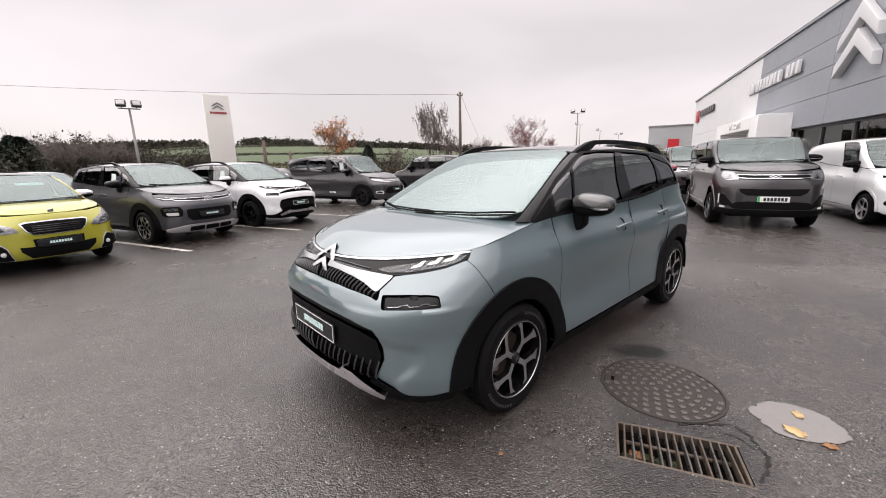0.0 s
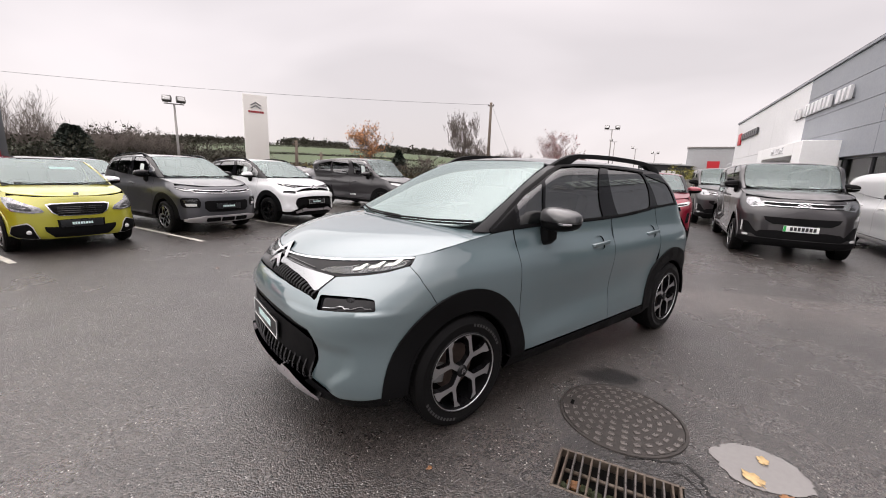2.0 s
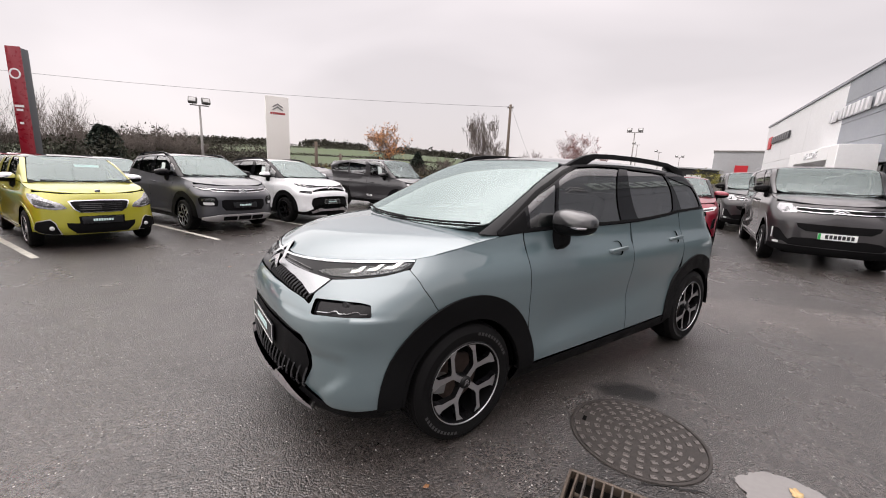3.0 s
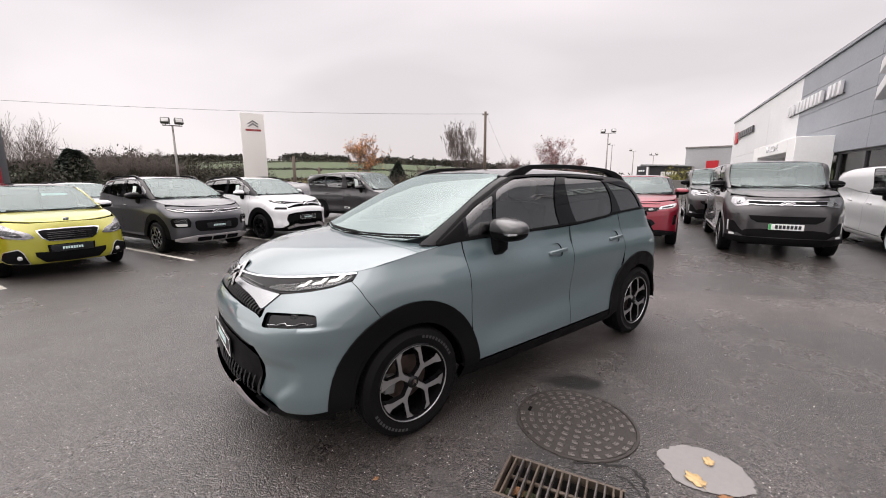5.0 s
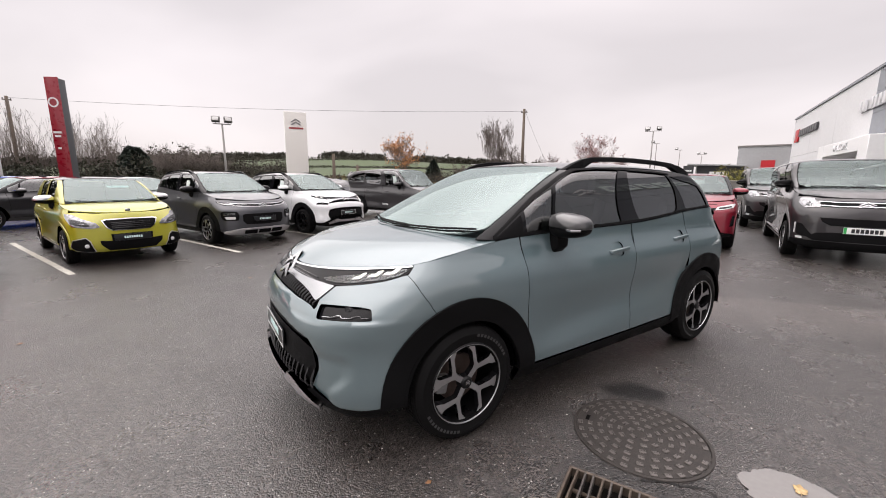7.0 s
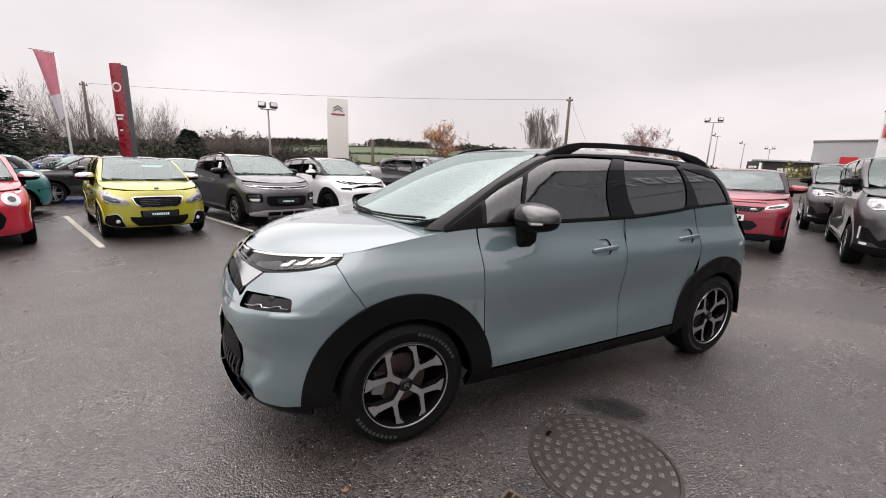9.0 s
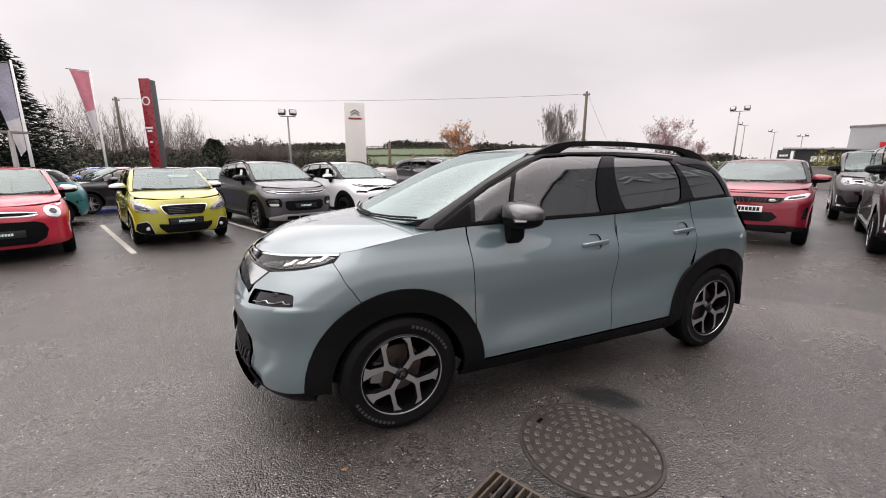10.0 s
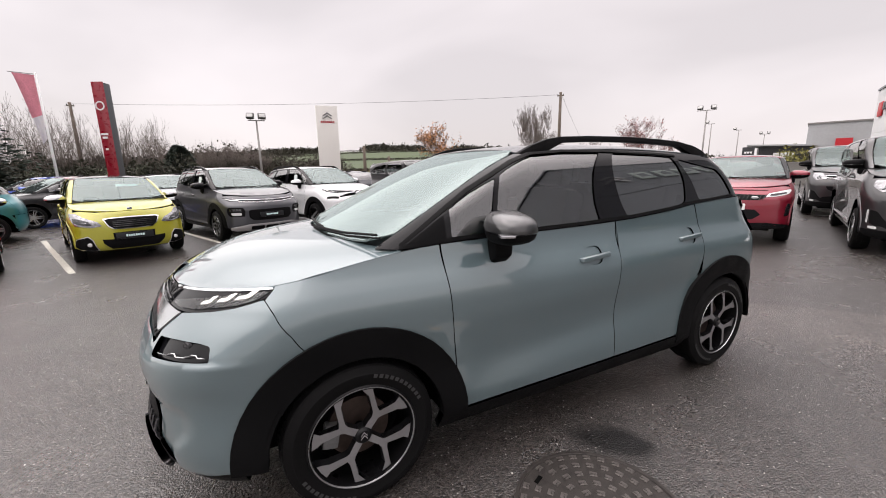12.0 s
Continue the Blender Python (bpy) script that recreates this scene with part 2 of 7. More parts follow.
M_RUBBER = mat("tyre_rubber", (0.0055, 0.0054, 0.0056), 0.6, vary=0.2, bump=0.15, bscale=300, spec=0.10)
M_BRAKE = mat("brake_iron", (0.10, 0.075, 0.065), 0.45, 0.8, vary=0.25, scale=30)
M_CALIPER = mat("cast_caliper", (0.28, 0.28, 0.28), 0.5, 0.6)
M_GLASS = glass("clear_glass", (0.66, 0.73, 0.72), ior=2.45)
M_SCREEN = glass("windscreen_glass", (0.55, 0.70, 0.69), sky_haze=0.04, ior=1.75, sheen=(0.88, 1.0, 0.98))
M_SCREENWET = glass("wet_windscreen_glass", (0.60, 0.80, 0.78), sky_haze=0.15, ior=2.15, sheen=(0.86, 0.99, 0.97))
M_TINT = glass("privacy_glass", (0.11, 0.125, 0.125), ior=2.6)
M_LENS = glass("lamp_lens", (0.9, 0.92, 0.92), ior=1.5)
M_REDLENS = mat("red_lamp_lens", (0.30, 0.012, 0.014), 0.12, coat=1.0)
M_LED = glow("lit_lamp_strip", (0.95, 0.92, 0.86), 0.55)
M_SEAT = mat("dark_seat_cloth", (0.03, 0.03, 0.032), 0.9, bump=0.3, spec=0.1)
M_TRIM = mat("dashboard_vinyl", (0.022, 0.022, 0.024), 0.7, bump=0.2, spec=0.15)
M_PLATEBLACK = mat("black_plate", (0.01, 0.011, 0.013), 0.3)
M_WHITE = mat("white_plastic", (0.75, 0.76, 0.75), 0.4, vary=0.05)
M_CYAN = mat("pale_green_print", (0.62, 0.80, 0.78), 0.5, vary=0.05)
M_PAPER = mat("white_paper", (0.55, 0.62, 0.60), 0.8, vary=0.04)

# ---- mesh helpers ----
import functools

from mathutils.geometry import delaunay_2d_cdt


def mesh_of(name, verts, faces, mats, smooth=False, normals=None, idx=None):
    me = bpy.data.meshes.new(name)
    me.from_pydata([tuple(v) for v in verts], [], faces)
    for m in mats if isinstance(mats, (list, tuple)) else [mats]:
        me.materials.append(m)
    if smooth or normals:
        me.polygons.foreach_set("use_smooth", [True] * len(me.polygons))
    if idx:
        me.polygons.foreach_set("material_index", idx)
    me.update()
    if normals:
        me.normals_split_custom_set_from_vertices([tuple(n) for n in normals])
    return me


def hang(name, me, parent=None, label="", m=None):
    ob = new(name, me)
    if parent is not None:
        ob.parent = parent
    if m is not None:
        ob.matrix_local = m
    if label:
        tagged(ob, label)
    return ob


def part(name, bm, material_, parent=None, label="", m=None, smooth=False):
    me = bpy.data.meshes.new(name)
    bm.to_mesh(me)
    bm.free()
    for k in material_ if isinstance(material_, (list, tuple)) else [material_]:
        me.materials.append(k)
    if smooth:
        me.polygons.foreach_set("use_smooth", [True] * len(me.polygons))
        me.set_sharp_from_angle(angle=radians(38))
    return hang(name, me, parent, label, m)


def thing(name, m, label, category, group="", kind=""):
    ob = new(name)
    ob.empty_display_size = 0.2
    ob.matrix_world = m
    return tagged(ob, label, category, group, kind)


def curve(*pts):
    """A smooth monotone curve through (x, y) points, flat outside them."""
    xs, ys = np.array([p[0] for p in pts], float), np.array([p[1] for p in pts], float)
    h, d = np.diff(xs), np.diff(ys) / np.diff(xs)
    t = np.zeros(len(xs))
    for i in range(1, len(xs) - 1):
        if d[i - 1] * d[i] > 0:
            w1, w2 = 2 * h[i] + h[i - 1], h[i] + 2 * h[i - 1]
            t[i] = (w1 + w2) / (w1 / d[i - 1] + w2 / d[i])
    t[0], t[-1] = d[0], d[-1]

    X, Y, H, S = xs.tolist(), ys.tolist(), h.tolist(), t.tolist()

    def f(x):
        if x <= X[0]:
            return Y[0]
        if x >= X[-1]:
            return Y[-1]
        i = bisect_right(X, x) - 1
        s = (x - X[i]) / H[i]
        return (1 + 2 * s) * (1 - s) ** 2 * Y[i] + s * (1 - s) ** 2 * H[i] * S[i] + s * s * (3 - 2 * s) * Y[i + 1] + s * s * (s - 1) * H[i] * S[i + 1]

    return f


def bisect_right(values, x):
    lo, hi = 0, len(values)
    while lo < hi:
        m = (lo + hi) // 2
        lo, hi = (lo, m) if x < values[m] else (m + 1, hi)
    return lo


def lerp_in(x, xs, ys):
    """Linear interpolation in plain lists."""
    if x <= xs[0]:
        return ys[0]
    if x >= xs[-1]:
        return ys[-1]
    i = bisect_right(xs, x) - 1
    return ys[i] + (ys[i + 1] - ys[i]) * (x - xs[i]) / (xs[i + 1] - xs[i])


def inside(p, loop):
    x, y, n, hit = p[0], p[1], len(loop), False
    for i in range(n):
        (x1, y1), (x2, y2) = loop[i], loop[i - 1]
        if (y1 > y) != (y2 > y) and x < (x2 - x1) * (y - y1) / (y2 - y1) + x1:
            hit = not hit
    return hit


def dense(loop, step):
    out = []
    for i in range(len(loop)):
        a, b = loop[i], loop[(i + 1) % len(loop)]
        k = max(1, int(math.hypot(b[0] - a[0], b[1] - a[1]) / step + 0.5))
        out += [(a[0] + (b[0] - a[0]) * j / k, a[1] + (b[1] - a[1]) * j / k) for j in range(k)]
    return out


def rounded(loop, r, seg=4):
    """The polygon with its corners rounded; r is one radius or one per corner."""
    out, n = [], len(loop)
    for i in range(n):
        p, a, b = Vector(loop[i]), Vector(loop[i - 1]), Vector(loop[(i + 1) % n])
        rr = r[i] if isinstance(r, (list, tuple)) else r
        da, db = a - p, b - p
        k = min(rr, da.length * 0.48, db.length * 0.48)
        if k < 1e-4:
            out.append(tuple(p))
            continue
        p1, p2 = p + da.normalized() * k, p + db.normalized() * k
        out += [tuple(p1 * (1 - t) ** 2 + p * 2 * t * (1 - t) + p2 * t * t) for t in [j / seg for j in range(seg + 1)]]
    return out


def arc(cx, cz, r, a0, a1, n=14):
    return [(cx + r * math.cos(radians(a0 + (a1 - a0) * i / n)), cz + r * math.sin(radians(a0 + (a1 - a0) * i / n))) for i in range(n + 1)]


@functools.lru_cache(maxsize=None)
def triangulated(loop, holes, step):
    """A flat outline with holes, filled with triangles of about that step: the rims, the points and the triangles."""
    rims = [dense(list(loop), step)] + [dense(list(h), step) for h in holes]
    pts, edges = [], []
    for rim in rims:
        k = len(pts)
        pts += rim
        edges += [(k + i, k + (i + 1) % len(rim)) for i in range(len(rim))]
    us, vs = [p[0] for p in rims[0]], [p[1] for p in rims[0]]
    nu, nv = int((max(us) - min(us)) / step) + 1, int((max(vs) - min(vs)) / step) + 1
    guard = np.array(pts)
    for i in range(1, nu):
        for j in range(1, nv):
            q = (min(us) + (i + 0.5 * (j % 2)) * step, min(vs) + j * step)
            if inside(q, rims[0]) and not any(inside(q, h) for h in rims[1:]) and ((guard - q) ** 2).sum(1).min() > (0.45 * step) ** 2:
                pts.append(q)
    got = delaunay_2d_cdt([Vector(p) for p in pts], edges, [], 0, 1e-6)
    flat = [(v.x, v.y) for v in got[0]]
    tris = []
    for tri in got[2]:
        c = (sum(flat[i][0] for i in tri) / 3, sum(flat[i][1] for i in tri) / 3)
        if inside(c, rims[0]) and not any(inside(c, h) for h in rims[1:]):
            tris.append(tuple(tri))
    return rims, flat, tris


def panel(name, loop, f, material_, parent, off=0.0, step=0.05, skirt=0.012, holes=(), hole_skirt=0.03, label=""):
    """A sheet-metal panel: the flat outline loop, laid on the curved surface f(u, v), with its edges turned in."""
    rims, flat, tris = triangulated(tuple(tuple(q) for q in loop), tuple(tuple(tuple(q) for q in h) for h in holes), step)
    e = 0.004

    def at(p):
        du = f(p[0] + e, p[1]) - f(p[0] - e, p[1])
        dv = f(p[0], p[1] + e) - f(p[0], p[1] - e)
        n = du.cross(dv)
        n = n.normalized() if n.length > 1e-12 else Vector((0, 0, 1))
        return f(*p), n

    base = [at(p) for p in flat]
    # turn the normals outward, away from the middle of the thing
    flip = sum(1 if n.dot(p - Vector((1.2, 0, 0.4))) > 0 else -1 for p, n in base) < 0
    if flip:
        base = [(p, -n) for p, n in base]
        tris = [t[::-1] for t in tris]
    verts, normals = [p + n * off for p, n in base], [n for p, n in base]
    if sum((verts[t[1]] - verts[t[0]]).cross(verts[t[2]] - verts[t[0]]).dot(normals[t[0]]) for t in tris) < 0:
        tris = [t[::-1] for t in tris]
    faces = list(tris)
    if skirt:
        for r, rim in enumerate(rims):
            rim3 = [at(p) for p in rim]
            rim3 = [(p, -n if flip else n) for p, n in rim3]
            deep = skirt if r == 0 else hole_skirt
            k, m = len(verts), len(rim)
            for i in range(m):
                p, n = rim3[i]
                t = rim3[(i + 1) % m][0] - rim3[i - 1][0]
                side = t.cross(n).normalized() if t.length > 1e-9 else n
                mid = sum((q for q, _ in rim3), Vector()) / m
                if side.dot(p - mid) < 0:
                    side = -side
                if r:
                    side = -side
                verts += [p + n * off, p + n * (off - deep)]
                normals += [(side * 0.8 + n * 0.6).normalized(), side]
            faces += [(k + 2 * i, k + 2 * i + 1, k + (2 * i + 3) % (2 * m), k + (2 * i + 2) % (2 * m)) for i in range(m)]
    return hang(name, mesh_of(name, verts, faces, material_, True, normals), parent, label)


def box_bm(bm, size, m=Matrix(), bev=0.0, seg=2):
    got = bmesh.ops.create_cube(bm, size=1.0, matrix=m @ Matrix.Diagonal((*size, 1)))
    if bev:
        vs = set(got["verts"])
        bmesh.ops.bevel(bm, geom=[e for e in bm.edges if e.verts[0] in vs and e.verts[1] in vs], offset=bev, segments=seg, profile=0.6, affect="EDGES", clamp_overlap=True)
    return bm


def box(name, size, at, material_, parent=None, bev=0.0, label="", rot=(0, 0, 0), seg=2):
    bm = bmesh.new()
    box_bm(bm, size, Matrix(), bev, seg)
    return part(name, bm, material_, parent, label, pose(*at, *rot), smooth=bev > 0)


def prism(name, loop, depth, material_, parent=None, m=None, label="", bev=0.0):
    """The flat outline (x, y), given a thickness along z."""
    bm = bmesh.new()
    vs = [bm.verts.new((x, y, 0)) for x, y in loop]
    fc = bm.faces.new(vs)
    got = bmesh.ops.extrude_face_region(bm, geom=[fc])
    bmesh.ops.translate(bm, verts=[v for v in got["geom"] if isinstance(v, bmesh.types.BMVert)], vec=(0, 0, depth))
    bmesh.ops.recalc_face_normals(bm, faces=bm.faces)
    if bev:
        bmesh.ops.bevel(bm, geom=[e for e in bm.edges if abs(e.verts[0].co.z - e.verts[1].co.z) < 1e-6], offset=bev, segments=2, profile=0.6, affect="EDGES", clamp_overlap=True)
    return part(name, bm, material_, parent, label, m, smooth=bev > 0)


def tube_data(pts, radii, sides=6, cap=True):
    """Vertices and faces of a tapered tube along points."""
    pts = [Vector(p) for p in pts]
    if not isinstance(radii, (list, tuple)):
        radii = [radii] * len(pts)
    verts, faces = [], []
    for i, p in enumerate(pts):
        d = (pts[min(i + 1, len(pts) - 1)] - pts[max(i - 1, 0)]).normalized()
        a = d.orthogonal().normalized() if i == 0 else (a - d * a.dot(d)).normalized()
        b = d.cross(a)
        for k in range(sides):
            t = 2 * math.pi * k / sides
            verts.append(p + (a * math.cos(t) + b * math.sin(t)) * radii[i])
    for i in range(len(pts) - 1):
        for k in range(sides):
            k2 = (k + 1) % sides
            faces.append((i * sides + k, i * sides + k2, (i + 1) * sides + k2, (i + 1) * sides + k))
    if cap:
        faces += [tuple(range(sides))[::-1], tuple(range((len(pts) - 1) * sides, len(pts) * sides))]
    return verts, faces


def tube(name, pts, radii, material_, parent=None, sides=8, label=""):
    v, f = tube_data(pts, radii, sides)
    me = mesh_of(name, v, f, material_, True)
    me.set_sharp_from_angle(angle=radians(50))
    return hang(name, me, parent, label)


def lathe(name, prof, material_, parent, m=None, seg=48, label=""):
    """A profile of (radius, y) turned round the y axis."""
    verts, faces, k = [], [], len(prof)
    for i in range(seg):
        t = 2 * math.pi * i / seg
        verts += [(r * math.cos(t), y, r * math.sin(t)) for r, y in prof]
    for i in range(seg):
        j = (i + 1) % seg
        faces += [(i * k + a, i * k + a + 1, j * k + a + 1, j * k + a) for a in range(k - 1)]
    me = mesh_of(name, verts, faces, material_, True)
    me.set_sharp_from_angle(angle=radians(35))
    return hang(name, me, parent, label, m)

# ---- vehicles ----
class Shell:
    """A body of plan outlines, one for each height: round nose, long sides, round tail. u runs round from the nose's middle
    (positive: the side at -y), v is the height. x runs to the rear."""

    def __init__(self, w, xf, xr, cf, cr, nf=8, nr=5, bow=0.02, ref=0.6, beta=0.27):
        self.beta = beta if callable(beta) else (lambda z: beta)
        self.w, self.xf, self.xr, self.nf, self.nr, self.bow = w, xf, xr, nf, nr, bow
        self.cf = cf if callable(cf) else (lambda z: cf)
        self.cr = cr if callable(cr) else (lambda z: cr)
        self.mid = 0.5 * (self.cf(ref) + self.cr(ref))
        self.half = 0.5 * (self.xr(ref) - self.xf(ref))
        self.phi = np.linspace(0, math.pi / 2, 181)
        self.tabs = []
        for a, n in ((self.cf(ref) - xf(ref), nf), (xr(ref) - self.cr(ref), nr)):
            r = ((np.cos(self.phi) / a) ** n + (np.sin(self.phi) / w(ref)) ** n) ** (-1 / n)
            x, y = r * np.cos(self.phi), r * np.sin(self.phi)
            self.tabs.append(np.r_[0, np.cumsum(np.hypot(np.diff(x), np.diff(y)))])
        self.phi, self.tabs = self.phi.tolist(), [q.tolist() for q in self.tabs]
        self.known = {}
        self.lf, self.lr, self.ls = self.tabs[0][-1], self.tabs[1][-1], self.cr(ref) - self.cf(ref)

    def bend(self, x):
        return 1 - self.bow * ((x - self.mid) / self.half) ** 2

    def front(self, p, z):
        w, a, n = self.w(z), self.cf(z) - self.xf(z), self.nf
        r = ((max(0, math.cos(p)) / a) ** n + (math.sin(p) / w) ** n) ** (-1 / n)
        y = r * math.sin(p)
        return self.cf(z) - r * math.cos(p) * (1 - self.beta(z) * (y / w) ** 2), y

    def tail(self, p, z):
        w, a, n = self.w(z), self.xr(z) - self.cr(z), self.nr
        r = ((max(0, math.cos(p)) / a) ** n + (math.sin(p) / w) ** n) ** (-1 / n)
        y = r * math.sin(p)
        return self.cr(z) + r * math.cos(p) * (1 - 0.15 * (y / w) ** 2), y

    def at(self, u, z):
        got = self.known.get((u, z))
        if got is None:
            got = self.known[(u, z)] = self.reckon(u, z)
        return got.copy()

    def reckon(self, u, z):
        s, c = (1 if u >= 0 else -1), abs(u)
        cf, cr = self.cf(z), self.cr(z)
        if c < self.lf:
            x, y = self.front((lerp_in(c, self.tabs[0], self.phi)), z)
        elif c <= self.lf + self.ls:
            x, y = cf + (c - self.lf) / self.ls * (cr - cf), self.w(z)
        else:
            x, y = self.tail((lerp_in(max(0, self.lr - (c - self.lf - self.ls)), self.tabs[1], self.phi)), z)
        return Vector((x, -s * y * self.bend(x), z))

    def seek(self, test):
        lo, hi = 0.0, math.pi / 2
        for _ in range(26):
            m = 0.5 * (lo + hi)
            lo, hi = (m, hi) if test(m) else (lo, m)
        return lo

    def X(self, x, z, s=1):
        """The (u, v) of the point at length x on the side."""
        cf, cr = self.cf(z), self.cr(z)
        if x < cf:
            c = (lerp_in(self.seek(lambda p: self.front(p, z)[0] < x), self.phi, self.tabs[0]))
        elif x <= cr:
            c = self.lf + (x - cf) / (cr - cf) * self.ls
        else:
            c = self.lf + self.ls + self.lr - (lerp_in(self.seek(lambda p: self.tail(p, z)[0] > x), self.phi, self.tabs[1]))
        return (s * c, z)

    def Y(self, y, z):
        """The (u, v) of the point at breadth y on the nose; y > 0 is the side at -y."""
        c = (lerp_in(self.seek(lambda p: self.front(p, z)[1] < abs(y)), self.phi, self.tabs[0])) if y else 0.0
        return (c if y >= 0 else -c, z)

    def R(self, y, z):
        """The (u, v) of the point at breadth y on the tail, on the side of y's sign."""
        c = self.lf + self.ls + self.lr
        c -= (lerp_in(self.seek(lambda p: self.tail(p, z)[1] < abs(y)), self.phi, self.tabs[1])) if y else 0.0
        return (c if y >= 0 else -c, z)

    def ye(self, x, z):
        return abs(self.at(*self.X(x, z)).y)


WHEELS = {}
M_SIDEMARK = mat("raised_rubber_marks", (0.03, 0.03, 0.03), 0.6)


def spoke_loop(kind):
    if kind == "y":  # a stem that forks to the rim
        half = [(0.014, 0.03), (0.015, 0.084), (0.036, 0.110), (0.086, 0.136), (0.143, 0.162), (0.122, 0.182), (0.078, 0.202), (0.042, 0.152), (0.014, 0.121)]
        return [(-x, y) for x, y in half] + [(0.0, 0.114)] + half[::-1]
    if kind == "fork":  # a stem with a slim branch to one side and a broad one to the other
        slim = [(-0.016, 0.03), (-0.015, 0.088), (-0.022, 0.106), (-0.076, 0.160), (-0.117, 0.172), (-0.100, 0.183), (-0.079, 0.194), (-0.062, 0.176), (-0.012, 0.128)]
        broad = [(0.004, 0.120), (0.030, 0.152), (0.050, 0.178), (0.052, 0.203), (0.086, 0.191), (0.117, 0.173), (0.098, 0.160), (0.074, 0.150), (0.022, 0.100), (0.015, 0.088), (0.016, 0.03)]
        return slim + broad
    if kind == "twin":
        return [(-0.030, 0.03), (-0.042, 0.208), (-0.018, 0.212), (-0.004, 0.06), (0.004, 0.06), (0.018, 0.212), (0.042, 0.208), (0.030, 0.03)]
    return [(-0.030, 0.03), (-0.022, 0.12), (-0.034, 0.208), (0.034, 0.208), (0.022, 0.12), (0.030, 0.03)]


def wheel(parent, at, r, width, kind, side, fine, silver=None, count=5):
    """tyre > tread blocks stay in its mesh; rim > spokes; brake. side: -1 for the wheel at -y."""
    k = r / 0.325
    hold = new("wheel")
    hold.parent = parent
    hold.matrix_local = pose(*at, 0, 0, 0 if side < 0 else 180)
    key = (round(r, 3), round(width, 3), kind, fine, silver.name if silver else "", count)
    if key in WHEELS:
        for o in WHEELS[key]:
            twin = hang(o.name.split(".")[0], o.data, hold, m=o.matrix_basis.copy())
            if o.data.name.startswith(("sidewall", "tread")):
                tagged(twin, kind="stuff")
        return hold
    h, seg, made = width / 2, 72 if fine else 36, []
    rr = 0.228 * k
    prof = [(rr - 0.012, -h + 0.02), (rr, -h + 0.006), (rr + 0.012, -h), (rr + 0.03, -h + 0.001), (rr + 0.036, -h - 0.002), (rr + 0.055, -h - 0.002), (rr + 0.06, -h + 0.002), (r - 0.022, -h + 0.006), (r - 0.008, -h + 0.018), (r - 0.004, -h + 0.04), (r - 0.004, h - 0.04), (r - 0.012, h - 0.012), (rr, h - 0.006)]
    tyre = lathe("tyre", prof, M_RUBBER, hold, seg=seg)
    made.append(tyre)
    # tread blocks
    n = 64 if fine else 40
    v, f = [], []
    for i in range(n):
        for j, (y0, y1) in enumerate(((-h + 0.012, -h + 0.05), (-h + 0.058, -0.008), (0.0, h - 0.058), (h - 0.05, h - 0.012))):
            t0, t1, sh = 2 * math.pi * (i + 0.12) / n, 2 * math.pi * (i + 0.88) / n, 0.35 * (j % 2) * 2 * math.pi / n
            b = len(v)
            drop = 0.012 if j in (0, 3) else 0.0
            for rad in (r - 0.016, r):
                for y in (y0, y1):
                    outer = (j == 0 and y == y0) or (j == 3 and y == y1)
                    for t in (t0 + sh, t1 + sh):
                        q = rad - (drop if outer else 0)
                        v.append((q * math.cos(t), y, q * math.sin(t)))
            f += [tuple(b + q for q in face) for face in ((4, 5, 7, 6), (0, 4, 6, 2), (1, 3, 7, 5), (0, 1, 5, 4), (2, 6, 7, 3))]
    made.append(tagged(hang("tread", mesh_of("tread", v, f, M_RUBBER), hold), kind="stuff"))
    rim = lathe("rim", [(rr + 0.004, -h + 0.004), (rr - 0.004, -h - 0.002), (rr - 0.012, -h + 0.002), (rr - 0.018, -h + 0.03), (rr - 0.035, h - 0.05), (rr - 0.02, h - 0.01)], silver if kind == "plain" and silver else M_RIMDARK, hold, seg=seg)
    made.append(rim)
    if kind != "plain":
        made.append(lathe("rim_edge", [(rr - 0.010, -h + 0.002), (rr - 0.008, -h - 0.003), (rr - 0.005, -h - 0.004), (rr - 0.003, -h + 0.002)], silver or M_ALLOY, hold, seg=seg))
    disc = lathe("brake_disc", [(0.02, -0.01), (0.135 * k, -0.01), (0.135 * k, 0.012), (0.02, 0.012)], M_BRAKE, hold, seg=36)
    made.append(disc)
    made.append(lathe("backing", [(0.0, 0.05), (rr - 0.03, 0.05)], M_VOID, hold, seg=24))
    if fine:
        bm = bmesh.new()
        box_bm(bm, (0.07, 0.05, 0.11), Matrix(), 0.012)
        made.append(part("brake_caliper", bm, M_CALIPER, hold, m=pose(-0.125, -0.02, 0.0, 0, 12, 0), smooth=True))
    face = silver or M_ALLOY
    for i in range(count):
        a = 360 * i / count + (90 if count == 5 else 36)
        bm = bmesh.new()
        lp = [(x * k * (-1 if kind == "fork" and i % 2 else 1), y * k) for x, y in spoke_loop(kind)]
        top, low = [], []
        for x, y in lp:
            dish = -h + 0.012 + 0.010 * (1 - min(1, y / (0.2 * k))) - 0.006 * math.sin(min(1, y / (0.2 * k)) * math.pi)
            top.append(bm.verts.new((x, dish, y)))
            low.append(bm.verts.new((x * 1.12, dish + 0.035, y)))
        for j in range(len(lp)):
            j2 = (j + 1) % len(lp)
            bm.faces.new((top[j], top[j2], low[j2], low[j])).material_index = 1
        bm.faces.new(top[::-1])
        bmesh.ops.recalc_face_normals(bm, faces=bm.faces)
        bmesh.ops.triangulate(bm, faces=[q for q in bm.faces if len(q.verts) > 4])
        made.append(part("spoke", bm, [face, M_RIMDARK], hold, m=pose(0, 0, 0, 0, a, 0)))
